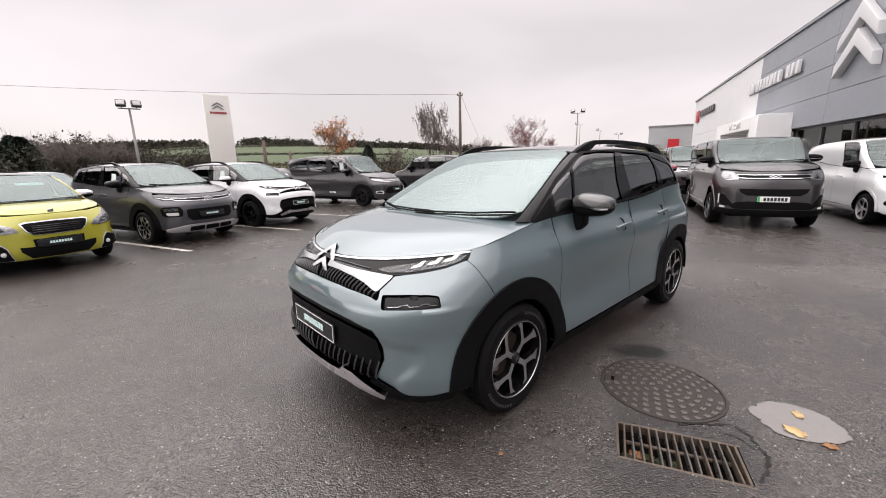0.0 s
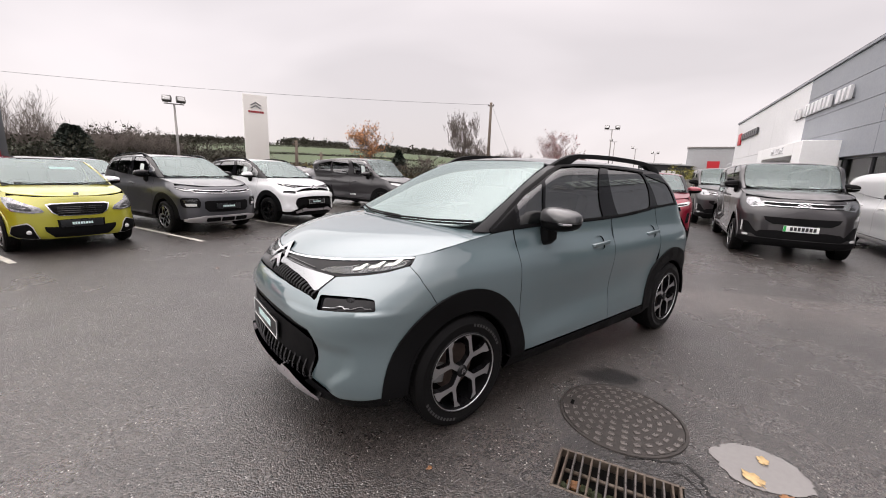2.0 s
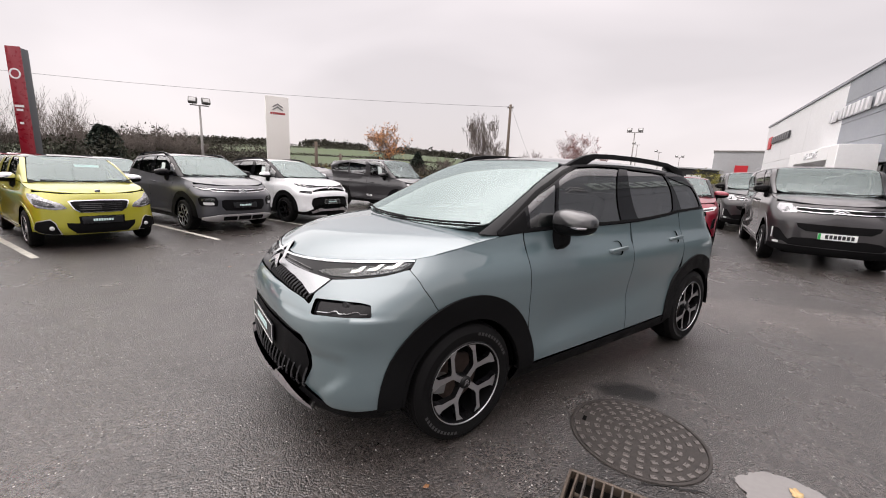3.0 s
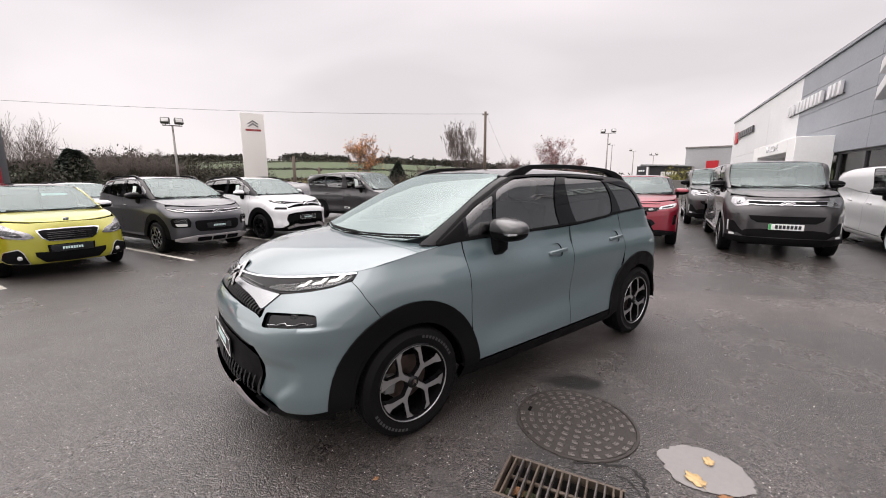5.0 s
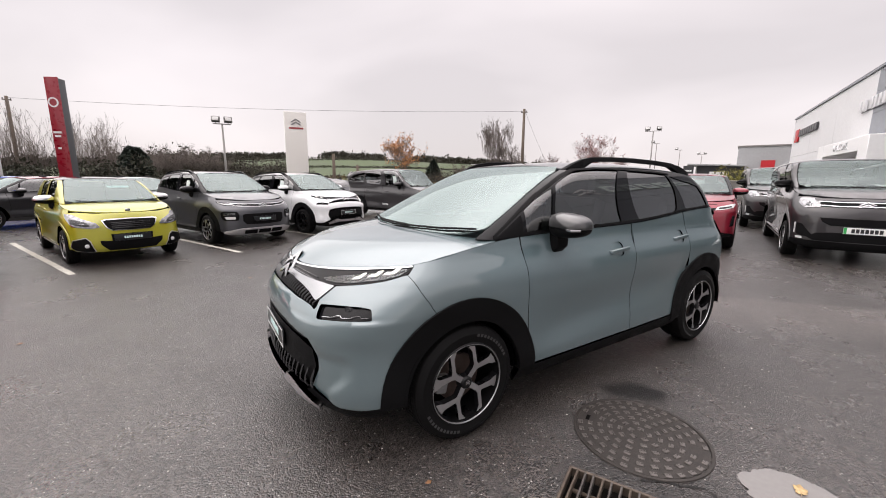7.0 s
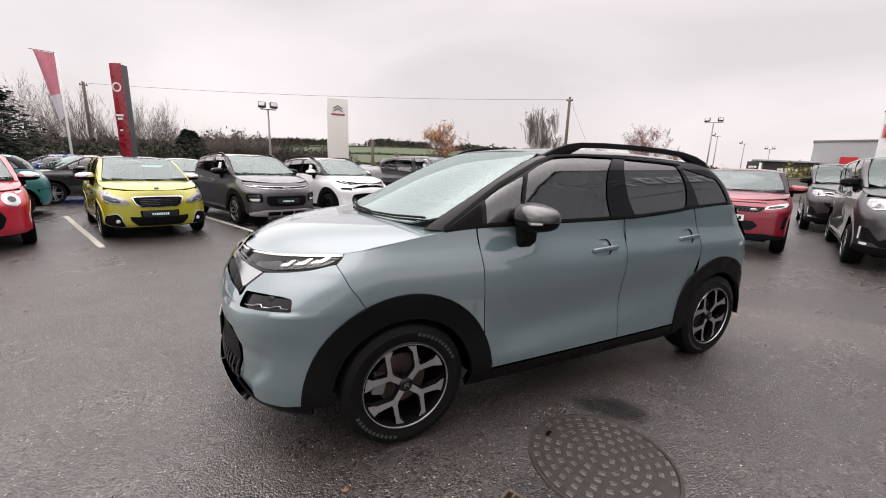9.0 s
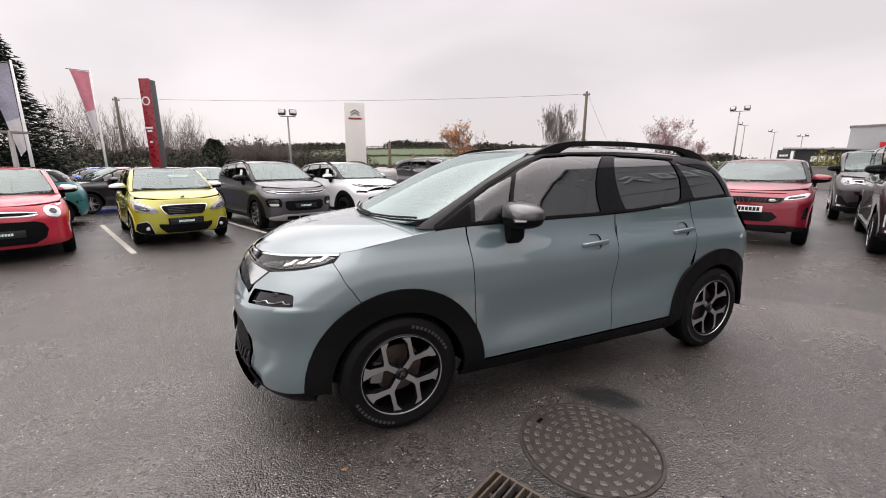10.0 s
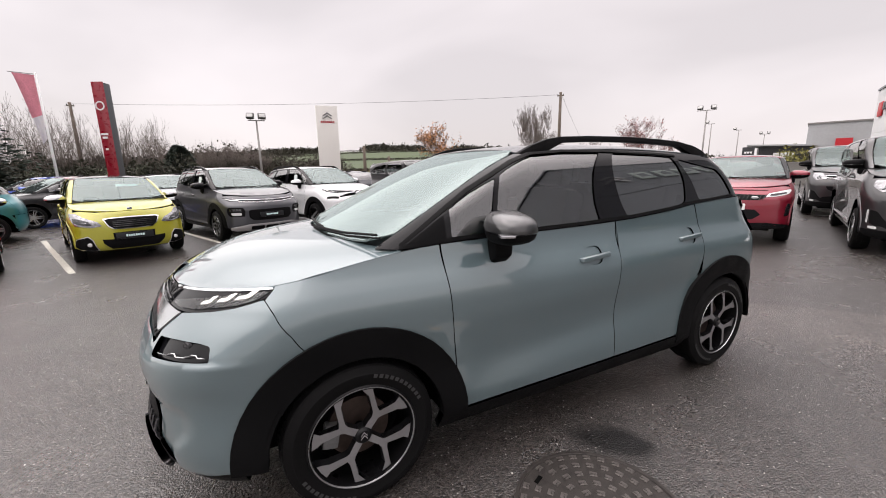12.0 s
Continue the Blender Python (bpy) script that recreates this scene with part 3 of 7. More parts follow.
    hub = lathe("hub_cap", [(0.0, -h + 0.004), (0.026 * k, -h + 0.005), (0.031 * k, -h + 0.009), (0.038 * k, -h + 0.02), (0.045 * k, -h + 0.05)], M_RIMDARK if kind in ("y", "fork") else face, hold, seg=24)
    made.append(hub)
    if fine:
        for q in (0.0, 0.014):
            bm = bmesh.new()
            for sx in (-1, 1):
                vs = [bm.verts.new((sx * x, -h + 0.0025, z + q)) for x, z in ((0, 0.004), (0.014, -0.012), (0.014, -0.005), (0, 0.011))]
                bm.faces.new(vs if sx > 0 else vs[::-1])
            made.append(part("emblem_bar", bm, M_CHROME, hold))
        v, f = [], []
        for a0 in (25, 205):
            for i in range(11):
                a, b0 = radians(a0 + i * 5.2), len(v)
                for rad in (rr + 0.037, rr + 0.054):
                    for da in (-0.03, 0.03):
                        v.append((rad * math.cos(a + da), -h - 0.0035, rad * math.sin(a + da)))
                f.append((b0, b0 + 1, b0 + 3, b0 + 2))
        made.append(tagged(hang("sidewall_mark", mesh_of("sidewall_mark", v, f, M_SIDEMARK), hold), kind="stuff"))
    WHEELS[key] = made
    return hold


def seat(parent, at, high=1.15, wide=0.5):
    """cushion, back and head rest of a front seat; x runs to the rear."""
    x, y, z = at
    box("seat_cushion", (0.5, wide, 0.18), (x, y, z), M_SEAT, parent, 0.05)
    box("seat_back", (0.16, wide, 0.62), (x + 0.3, y, z + 0.36), M_SEAT, parent, 0.06, rot=(0, 14, 0))
    box("head_rest", (0.1, wide * 0.52, 0.17), (x + 0.40, y, z + 0.76), M_SEAT, parent, 0.04, rot=(0, 8, 0))


def mirror_unit(parent, x, y, z, side, top_mat, k=1.0, lamp=True):
    """A door mirror: housing, cap, lamp, glass and stalk; side -1 stands at -y."""
    def shape(name, a, b, c, at, cut_low, cut_high, m):
        bm = bmesh.new()
        bmesh.ops.create_icosphere(bm, subdivisions=3, radius=1.0)
        for v in bm.verts:
            p = v.co
            sx, sy, sz = (1 if p.x > 0 else -1), (1 if p.y > 0 else -1), (1 if p.z > 0 else -1)
            e = 0.72
            v.co = Vector((sx * abs(p.x) ** e * a, sy * abs(p.y) ** e * b, sz * abs(p.z) ** e * c))
            v.co.x += 0.16 * v.co.y * side * -0.5
            v.co.z *= 1 - 0.28 * (side * v.co.y / b + 1) / 2
        bmesh.ops.bisect_plane(bm, geom=bm.verts[:] + bm.edges[:] + bm.faces[:], plane_co=(a * 0.62, 0, 0), plane_no=(1, 0, 0), clear_outer=True)
        if cut_low is not None:
            bmesh.ops.bisect_plane(bm, geom=bm.verts[:] + bm.edges[:] + bm.faces[:], plane_co=(0, 0, cut_low), plane_no=(0, 0, -1), clear_outer=True)
        if cut_high is not None:
            bmesh.ops.bisect_plane(bm, geom=bm.verts[:] + bm.edges[:] + bm.faces[:], plane_co=(0, 0, cut_high), plane_no=(0, 0, 1), clear_outer=True)
        bmesh.ops.holes_fill(bm, edges=bm.edges[:])
        return part(name, bm, m, parent, m=pose(*at), smooth=True)

    shape("mirror_housing", 0.095 * k, 0.128 * k, 0.082 * k, (x, y, z), None, -0.012, M_PLASTIC)
    shape("mirror_cap", 0.099 * k, 0.132 * k, 0.086 * k, (x, y, z), -0.008, None, top_mat)
    if lamp:
        box("mirror_lamp", (0.06 * k, 0.075 * k, 0.014), (x - 0.074 * k, y + side * 0.075 * k, z - 0.014), M_BADGE, parent, 0.005, rot=(0, 0, side * 22))
        box("mirror_lamp_edge", (0.05 * k, 0.07 * k, 0.008), (x - 0.062 * k, y + side * 0.075 * k, z - 0.014), M_SATIN, parent, 0.003, rot=(0, 0, side * 22))
    bm = bmesh.new()
    box_bm(bm, (0.10 * k, 0.11 * k, 0.145 * k), Matrix.Shear("XZ", 4, (0, 0.9 * side)), 0.02)
    part("mirror_stalk", bm, M_PLASTIC, parent, m=pose(x + 0.01, y - side * 0.105 * k, z - 0.11 * k), smooth=True)


def bars(parent, m, width, height, n, material_, gap=0.25, name="lettering_bar", depth=0.002):
    """Plain bars in the place of writing, in the plane of m (x right, y up)."""
    step = width / n
    for i in range(n):
        bm = bmesh.new()
        box_bm(bm, (step * (1 - gap), height, depth), Matrix())
        part(name, bm, material_, parent, m=m @ pose(-width / 2 + step * (i + 0.5), 0, depth / 2))


def number_plate(parent, m, dark=True, size=(0.52, 0.111), edged=True):
    """m: the plate's middle, x right, y up, z out."""
    plate = box("number_plate", (size[0], size[1], 0.008), (0, 0, 0), M_PLATEBLACK if dark else M_WHITE, parent, 0.003)
    plate.matrix_local = m
    if dark:
        bars(plate, pose(0, 0, 0.004), size[0] * 0.50, size[1] * 0.34, 8, M_CYAN, name="plate_bar")
        for sx, sy, w, h in () if not edged else ((0, 1, size[0] - 0.02, 0.004), (0, -1, size[0] - 0.02, 0.004)):
            box("plate_edge", (w, h, 0.002), (0, sy * (size[1] / 2 - 0.006), 0.005), M_WHITE, plate)
        for sx in (-1, 1) if edged else ():
            box("plate_edge", (0.004, size[1] - 0.012, 0.002), (sx * (size[0] / 2 - 0.01), 0, 0.005), M_WHITE, plate)
    else:
        box("plate_band", (0.04, size[1] - 0.006, 0.002), (-size[0] / 2 + 0.022, 0, 0.005), M_GREENBAND, plate)
        bars(plate, pose(0.03, 0, 0.004), size[0] * 0.76, size[1] * 0.62, 7, M_PLATEBLACK, name="plate_bar")
    return plate


M_GREENBAND = mat("green_band", (0.03, 0.35, 0.08), 0.5)


def chevrons(parent, m, w, h, material_, name="badge_chevron", depth=0.012, drop=0.55):
    """Two plain stacked angle shapes, x right, y up, z out."""
    t = h * 0.30
    for q in (0.0, drop * h):
        lp = [(-w / 2, -h / 2 - q), (-w / 2 * 0.96, -h / 2 - q + t * 0.4), (0, h / 2 - q), (w / 2 * 0.96, -h / 2 - q + t * 0.4), (w / 2, -h / 2 - q), (w * 0.36, -h / 2 - q), (0, h / 2 - q - t * 1.15), (-w * 0.36, -h / 2 - q)]
        prism(name, lp, depth, material_, parent, m, bev=depth * 0.3)


# the common body plan, in metres from the front axle; every vehicle is this plan stretched to its own sizes
LOW = Shell(
    curve((0.18, 0.77), (0.26, 0.845), (0.33, 0.874), (0.38, 0.875), (0.47, 0.869), (0.56, 0.863), (0.68, 0.867), (0.8, 0.875), (0.88, 0.874), (0.93, 0.866), (0.97, 0.851), (1.03, 0.822), (1.08, 0.806), (1.12, 0.800), (1.18, 0.790), (1.26, 0.77)),
    curve((0.18, -0.70), (0.26, -0.79), (0.33, -0.835), (0.42, -0.85), (0.55, -0.852), (0.70, -0.845), (0.78, -0.828), (0.86, -0.79), (0.91, -0.762), (0.96, -0.715), (1.02, -0.645), (1.1, -0.48), (1.3, -0.3)),
    curve((0.18, 3.1), (0.3, 3.25), (0.45, 3.31), (0.7, 3.31), (0.9, 3.27), (1.05, 3.2), (1.2, 3.1), (1.3, 3.05)),
    0.05, 2.55, nf=4.5, beta=curve((0.3, 0.14), (0.75, 0.15), (0.84, 0.25), (0.93, 0.38), (1.02, 0.42), (1.1, 0.40)))
W_SCREEN = curve((1.06, -0.10), (1.12, 0.0), (1.2, 0.16), (1.3, 0.36), (1.4, 0.56), (1.5, 0.78), (1.56, 0.95), (1.62, 1.15))
W_REAR = curve((1.1, 3.1), (1.22, 3.04), (1.35, 2.97), (1.45, 2.87), (1.52, 2.77), (1.6, 2.6))
TOPSIDE = Shell(
    curve((1.06, 0.826), (1.12, 0.811), (1.2, 0.788), (1.3, 0.760), (1.4, 0.728), (1.48, 0.692), (1.53, 0.655), (1.57, 0.60), (1.62, 0.52)),
    W_SCREEN, W_REAR, lambda z: W_SCREEN(z) + 0.55, lambda z: W_REAR(z) - 0.45, ref=1.3, beta=0.15)
EDGE = curve((-0.70, 0.965), (-0.5, 0.995), (-0.29, 1.026), (0.0, 1.078), (0.18, 1.105), (0.236, 1.113), (0.413, 1.125), (1.525, 1.143), (2.1, 1.178), (2.25, 1.195), (2.8, 1.222), (3.05, 1.225))
CROWN = curve((-0.75, 0.99), (-0.70, 1.012), (-0.6, 1.045), (-0.45, 1.08), (-0.2, 1.112), (0.05, 1.132), (0.3, 1.15))
RIDGE = curve((0.85, 1.545), (1.0, 1.573), (1.3, 1.598), (1.7, 1.606), (2.2, 1.59), (2.6, 1.548), (2.78, 1.52))


def roof_edge(x):
    return RIDGE(x) - 0.05


def lip_z(y):
    """The height of the bonnet's front edge at breadth y."""
    return 0.966 + 0.056 * (abs(y) / 0.78) ** 2


NOSE = curve(*[(y, LOW.at(*LOW.Y(y, lip_z(y))).x) for y in (0.0, 0.1, 0.2, 0.3, 0.4, 0.5, 0.6, 0.68, 0.74)])


@functools.lru_cache(maxsize=None)
def hood(x, y):
    ye = max(0.05, LOW.ye(max(x, -0.69), EDGE(x)))
    k = min(1.0, abs(y) / ye)
    z = CROWN(x) - (CROWN(x) - EDGE(x)) * (0.25 * k**2 + 0.75 * k**5)
    lip, front = 0.002 + lip_z(min(0.78, abs(y))), NOSE(abs(y))
    return Vector((x, y, lip + (z - lip) * (1 - math.exp(-max(0.0, x - front) / 0.075))))


@functools.lru_cache(maxsize=None)
def roof(x, y):
    ye = TOPSIDE.ye(x, roof_edge(x))
    return Vector((x, y, RIDGE(x) - 0.05 * min(1.3, abs(y) / ye) ** 3))


def lx(pts, s=1):
    return [LOW.X(x, z, s) for x, z in pts]


def tx(pts, s=1):
    return [TOPSIDE.X(x, z, s) for x, z in pts]


def ny(pts):
    return [LOW.Y(y, z) for y, z in pts]


def both(half):
    """A half outline that starts and ends on the middle line, with its mirror image."""
    return half + [(-u, v) for u, v in half[::-1] if abs(u) > 1e-6]


def flip(loop):
    return [(-u, v) for u, v in loop[::-1]]


def top_line(x0, x1, n=8, drop=0.0):
    return [(x0 + (x1 - x0) * i / n, EDGE(x0 + (x1 - x0) * i / n) - drop) for i in range(n + 1)]


WIN_QUARTER = [(0.478, 1.143), (0.738, 1.146), (0.765, 1.408), (0.60, 1.338), (0.486, 1.272)]
WIN_FRONT = [(0.772, 1.147), (1.415, 1.160), (1.530, 1.529), (1.25, 1.532), (1.03, 1.518), (0.90, 1.474), (0.798, 1.424)]
WIN_BACK = [(1.635, 1.168), (2.15, 1.197), (2.205, 1.225), (2.165, 1.502), (2.0, 1.514), (1.635, 1.527)]
WIN_LAST = [(2.35, 1.222), (2.75, 1.245), (2.62, 1.415), (2.225, 1.490), (2.215, 1.47)]


def stretch(spec):
    """The map from the common plan to the vehicle's own sizes."""
    fx, fz, k = curve(*spec.get("fx", ((-1, -1), (4, 4)))), curve(*spec.get("fz", ((0, 0), (2, 2)))), spec.get("half", 0.878) / 0.878
    tuck, square = spec.get("tuck", 0.0), spec.get("square", 0.0)

    def f(p):
        z = fz(p.z)
        upright = square * min(1.0, max(0.0, (p.z - 1.05) / 0.5)) * min(1.0, max(0.0, (p.x - 2.1) / 0.5))
        return Vector((fx(p.x) + upright, p.y * k * (1 + tuck * max(0.0, p.z - 1.15)), z))

    return f


def body(spec):
    """A car or van built panel by panel on the stretched plan. Returns the top object."""
    T = stretch(spec)
    low = lambda u, v: T(LOW.at(u, v))
    up = lambda u, v: T(TOPSIDE.at(u, v))
    car = thing(spec["name"], spec["m"], spec["label"], spec.get("category", "car"), spec.get("group", ""))
    P, st, fine = spec["paint"], spec.get("step", 0.09), spec.get("fine", False)
    PIL, ROOF = spec.get("pillar", M_BLACKGLOSS), spec.get("roof", P)
    g = 0.003 if fine else 0.005
    arch = spec.get("arch", 0.50)
    win = spec.get("windows", ("quarter", "front", "back", "last"))
    tint = spec.get("tint", M_TINT)
    for s in (1, -1):
        keep = (lambda q: q) if s > 0 else flip
        # front wing
        lp = [(-0.320, 0.978), *top_line(-0.276, 0.405, 8, g), (0.418, 1.0), (0.428, 0.86), (0.438, 0.72), (0.449, 0.60), *arc(0, 0.325, arch, 25, 114, 12), (-0.2440, 0.845), (-0.284, 0.905)]
        panel("front_wing", keep(lx(lp)), low, P, car, step=st)
        # front door
        lp = [*top_line(0.415, 1.533, 10, g), (1.5225, 0.95), (1.5115, 0.764), (1.5085, 0.345), (0.50, 0.335), *arc(0, 0.325, arch, 2, 23, 4), (0.4535, 0.60), (0.4425, 0.72), (0.4325, 0.86), (0.4225, 1.0)]
        cups = [keep(rounded(lx([(hx - 0.062, hz - 0.040), (hx + 0.058, hz - 0.040), (hx + 0.062, hz + 0.055), (hx - 0.058, hz + 0.055)]), 0.042)) for hx, hz in ((1.325, 0.968), (2.19, 0.996))]
        door = panel("front_door", keep(lx(lp)), swept(low) if fine else low, P, car, step=st, holes=cups[:1] if fine else (), hole_skirt=0.010)
        # rear door
        lp = [*top_line(1.541, 2.29, 8, g), (2.325, 1.02), (2.31, 0.85), (2.28, 0.735), *arc(2.604, 0.325, arch, 128, 174, 7), (2.19, 0.352), (1.513, 0.345), (1.516, 0.764), (1.527, 0.95)]
        rdoor = panel("rear_door", keep(lx(lp)), swept(low) if fine else low, P, car, step=st, holes=cups[1:] if fine else (), hole_skirt=0.010)
        # rear wing, wrapped round the tail
        lp = lx([*top_line(2.30, 3.0, 6, g), (3.17, 1.10), (3.24, 0.66), (3.0, 0.64), *arc(2.604, 0.325, arch, 40, 126, 10), (2.315, 0.85), (2.330, 1.02)])
        panel("rear_wing", keep(lp), low, P, car, step=st)
        if fine or spec.get("handles", True):
            for d, (hx, hz), cup in ((door, (1.325, 0.968), cups[0]), (rdoor, (2.19, 0.996), cups[1])):
                hp = low(*LOW.X(hx, hz, s))
                hm = pose(hp.x, hp.y - s * 0.026, hp.z, 0, -3.5, s * 1.0)
                bm = bmesh.new()
                box_bm(bm, (0.225, 0.026, 0.040), Matrix(), 0.0125, 3)
                for v in bm.verts:
                    v.co.y += s * 0.024 * (abs(v.co.x) / 0.112) ** 4
                    v.co.z *= 1 - 0.35 * (abs(v.co.x) / 0.112) ** 2
                part("door_handle", bm, P, d, m=hm, smooth=True)
                if fine:
                    panel("handle_cup", cup, low, P, d, off=-0.009, step=0.02, skirt=0)
        # plastic over the wheel openings and along the sill
        clad = M_PLASTIC if spec.get("clad", True) else P
        rin = arch - (0.125 if spec.get("clad", True) else 0.06)
        for cx, a0, a1 in ((0.0, -1, 181), (2.604, 0, 183)):
            ring = arc(cx, 0.325, arch + 0.004, a0, a1, 26) + arc(cx, 0.325, rin, a1, a0, 26)
            panel("wheel_arch_trim", keep(lx(ring)), low, clad, car, off=0.012 if fine else 0.006, step=st * 0.7, skirt=0.05)
        panel("sill_trim", keep(lx([(0.37, 0.325), (2.22, 0.345), (2.20, 0.24), (0.36, 0.24)])), low, clad, car, off=0.006, step=st, skirt=0.04)
        # arch liners, with the shade of the wheel well in their near-black colour
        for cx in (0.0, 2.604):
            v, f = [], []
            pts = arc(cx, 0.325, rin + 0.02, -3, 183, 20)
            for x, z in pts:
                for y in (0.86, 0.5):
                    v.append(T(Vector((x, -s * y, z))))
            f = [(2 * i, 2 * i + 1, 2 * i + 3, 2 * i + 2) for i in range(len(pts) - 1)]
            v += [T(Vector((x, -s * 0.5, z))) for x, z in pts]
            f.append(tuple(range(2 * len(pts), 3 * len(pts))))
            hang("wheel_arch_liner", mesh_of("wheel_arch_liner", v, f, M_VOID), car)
        # near-black sheet inside the body, added as the shade seen through the shut lines
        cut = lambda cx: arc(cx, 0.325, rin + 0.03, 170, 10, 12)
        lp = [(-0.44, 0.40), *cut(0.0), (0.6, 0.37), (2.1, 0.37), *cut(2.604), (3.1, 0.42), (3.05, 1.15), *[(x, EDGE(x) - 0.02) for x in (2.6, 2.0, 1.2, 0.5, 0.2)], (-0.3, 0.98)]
        panel("shut_line_shade", keep(lx(lp)), low, M_VOID, car, off=-0.02, step=0.12, skirt=0)
        # side of the cabin: pillars, with the windows cut out
        lp = tx([(0.215, 1.118), *[(x, EDGE(x) + 0.004) for x in (0.4, 0.8, 1.2, 1.6, 2.0, 2.25, 2.6, 2.9)], (2.92, 1.30), (2.82, 1.42), (2.70, roof_edge(2.70) - 0.004), *[(x, roof_edge(x) - 0.004) for x in (2.4, 2.0, 1.6, 1.3, 1.1)]])
        lp += [TOPSIDE.Y(y, z) for y, z in ((0.60, 1.525), (0.638, 1.44), (0.676, 1.35), (0.71, 1.26), (0.742, 1.17), (0.755, 1.125))]
        loops = {"quarter": rounded(tx(WIN_QUARTER), 0.012), "front": rounded(tx(WIN_FRONT), 0.02), "back": rounded(tx(WIN_BACK), 0.02), "last": rounded(tx(WIN_LAST), 0.02)}
        side = panel("cabin_side", keep(lp), up, PIL, car, step=st, holes=[keep(loops[k]) for k in win], hole_skirt=0.02)
        if spec.get("card") and s < 0:
            panel("price_card", keep(tx([(0.95, 1.21), (1.11, 1.212), (1.12, 1.39), (0.965, 1.385)])), up, M_PAPER, car, off=-0.001, step=0.08, skirt=0.002)
        if fine:
            # corner infill, belt seal and the frame line over the doors
            panel("corner_infill", keep(rounded(tx([(0.262, 1.137), (0.448, 1.143), (0.452, 1.246)]), 0.006)), up, M_PLASTIC, car, off=0.004, step=0.05, skirt=0.008)
            belt = [(x, EDGE(x) + 0.004) for x in (0.225, 0.5, 0.9, 1.3, 1.7, 2.1, 2.22, 2.33, 2.75)]
            panel("belt_seal", keep(tx(belt + [(x, z + 0.017) for x, z in belt[::-1]])), up, M_PLASTIC, car, off=0.006, step=0.08, skirt=0.01)
            over = [(0.225, 1.137), (0.34, 1.205), (0.46, 1.276), (0.60, 1.356), (0.745, 1.424), (0.89, 1.490), (1.02, 1.530), (1.25, 1.545), (1.55, 1.545), (2.0, 1.53), (2.20, 1.515)]
            panel("frame_seal", keep(tx(over + [(x + 0.006, z - 0.012) for x, z in over[::-1]])), up, M_PLASTIC, car, off=0.005, step=0.06, skirt=0.008)
        for k in win:
            panel("side_window", keep(loops[k]), up, M_GLASS if k in ("quarter", "front") else tint, car, off=-0.006, step=st, skirt=0)
        # wheels
        r, wide = spec.get("wheel", 0.325), spec.get("tyre", 0.215)
        for cx in (0.0, 2.604):
            c = T(Vector((cx, 0, 0)))
            y = spec.get("half", 0.878) - 0.012 - wide / 2
            wheel(car, (c.x, -s * y, r), r, wide, spec.get("rim", "y"), -s, fine, spec.get("alloy"), spec.get("spokes", 5))
        mp = T(Vector((0.705, 0, 1.18)))
        wb = abs(T(TOPSIDE.at(*TOPSIDE.X(0.70, 1.16))).y)
        mirror_unit(car, mp.x, -s * (wb + 0.13), mp.z + 0.005, -s, spec.get("mirror", M_BLACKGLOSS), spec.get("mirror_size", 1.05), fine)
    # bonnet
    side = [(x, -(LOW.ye(x, EDGE(x)) - 0.004)) for x in (-0.28, -0.2, -0.05, 0.1, 0.19, 0.226)]
    nose = []
    for y in (-0.74, -0.68, -0.60, -0.45, -0.30, -0.15):
        q = LOW.at(*LOW.Y(-y, lip_z(y)))
        nose.append((q.x + 0.004, q.y))
    rear = [(0.190, -0.728), (0.125, -0.62), (0.07, -0.50), (0.010, -0.3), (-0.010, 0)]
    half = [(nose[-1][0] - 0.006, 0)] + nose[::-1] + side + rear
    loop = half + [(x, -y) for x, y in half[::-1] if y]
    panel("bonnet", loop, lambda u, v: T(hood(u, v)), P, car, step=st)
    # scuttle under the screen
    panel("scuttle", [(0.10, -0.75), (0.25, -0.7), (0.25, 0.7), (0.10, 0.75), (0.0, 0.5), (-0.06, 0), (0.0, -0.5)], lambda u, v: T(hood(u, v)) - Vector((0, 0, 0.02)), M_PLASTIC, car, step=0.1, skirt=0)
    # windscreen and rear window
    half = [TOPSIDE.Y(y, z) for y, z in ((0, 1.128), (0.4, 1.132), (0.64, 1.145), (0.728, 1.178), (0.70, 1.26), (0.665, 1.35), (0.625, 1.44), (0.585, 1.52), (0.53, 1.55), (0.3, 1.558), (0, 1.56))]
    panel("windscreen", both(half), up, M_SCREENWET if fine else M_SCREEN, car, off=-0.002, step=st, skirt=0.01)
    lp = [TOPSIDE.R(y, z) for y, z in ((0.74, 1.2), (0.66, 1.38), (0.58, 1.52))]
    lp = lp + [(2 * (TOPSIDE.lf + TOPSIDE.ls + TOPSIDE.lr) - u, v) for u, v in lp[::-1]]
    span = 2 * (TOPSIDE.lf + TOPSIDE.ls + TOPSIDE.lr)
    wrap = lambda u, v: up(u if u <= span / 2 else u - span, v)
    panel("rear_window", lp, wrap, tint, car, step=st)
    span2 = 2 * (LOW.lf + LOW.ls + LOW.lr)
    wrap2 = lambda u, v: low(u if u <= span2 / 2 else u - span2, v)
    for nm, m, zs in (("tailgate", P, ((0.76, 0.66), (0.76, 1.21))), ("rear_bumper", clad, ((0.80, 0.26), (0.82, 0.645)))):
        lp = [LOW.R(y, z) for y, z in zs]
        if nm == "rear_bumper":
            lp = lx([(3.02, 0.26), (3.02, 0.632), (3.24, 0.65)])
        lp = lp + [(span2 - u, v) for u, v in lp[::-1]]
        panel(nm, lp, wrap2, m, car, step=st)
    # roof
    xs = (1.0, 1.3, 1.7, 2.1, 2.5, 2.72)
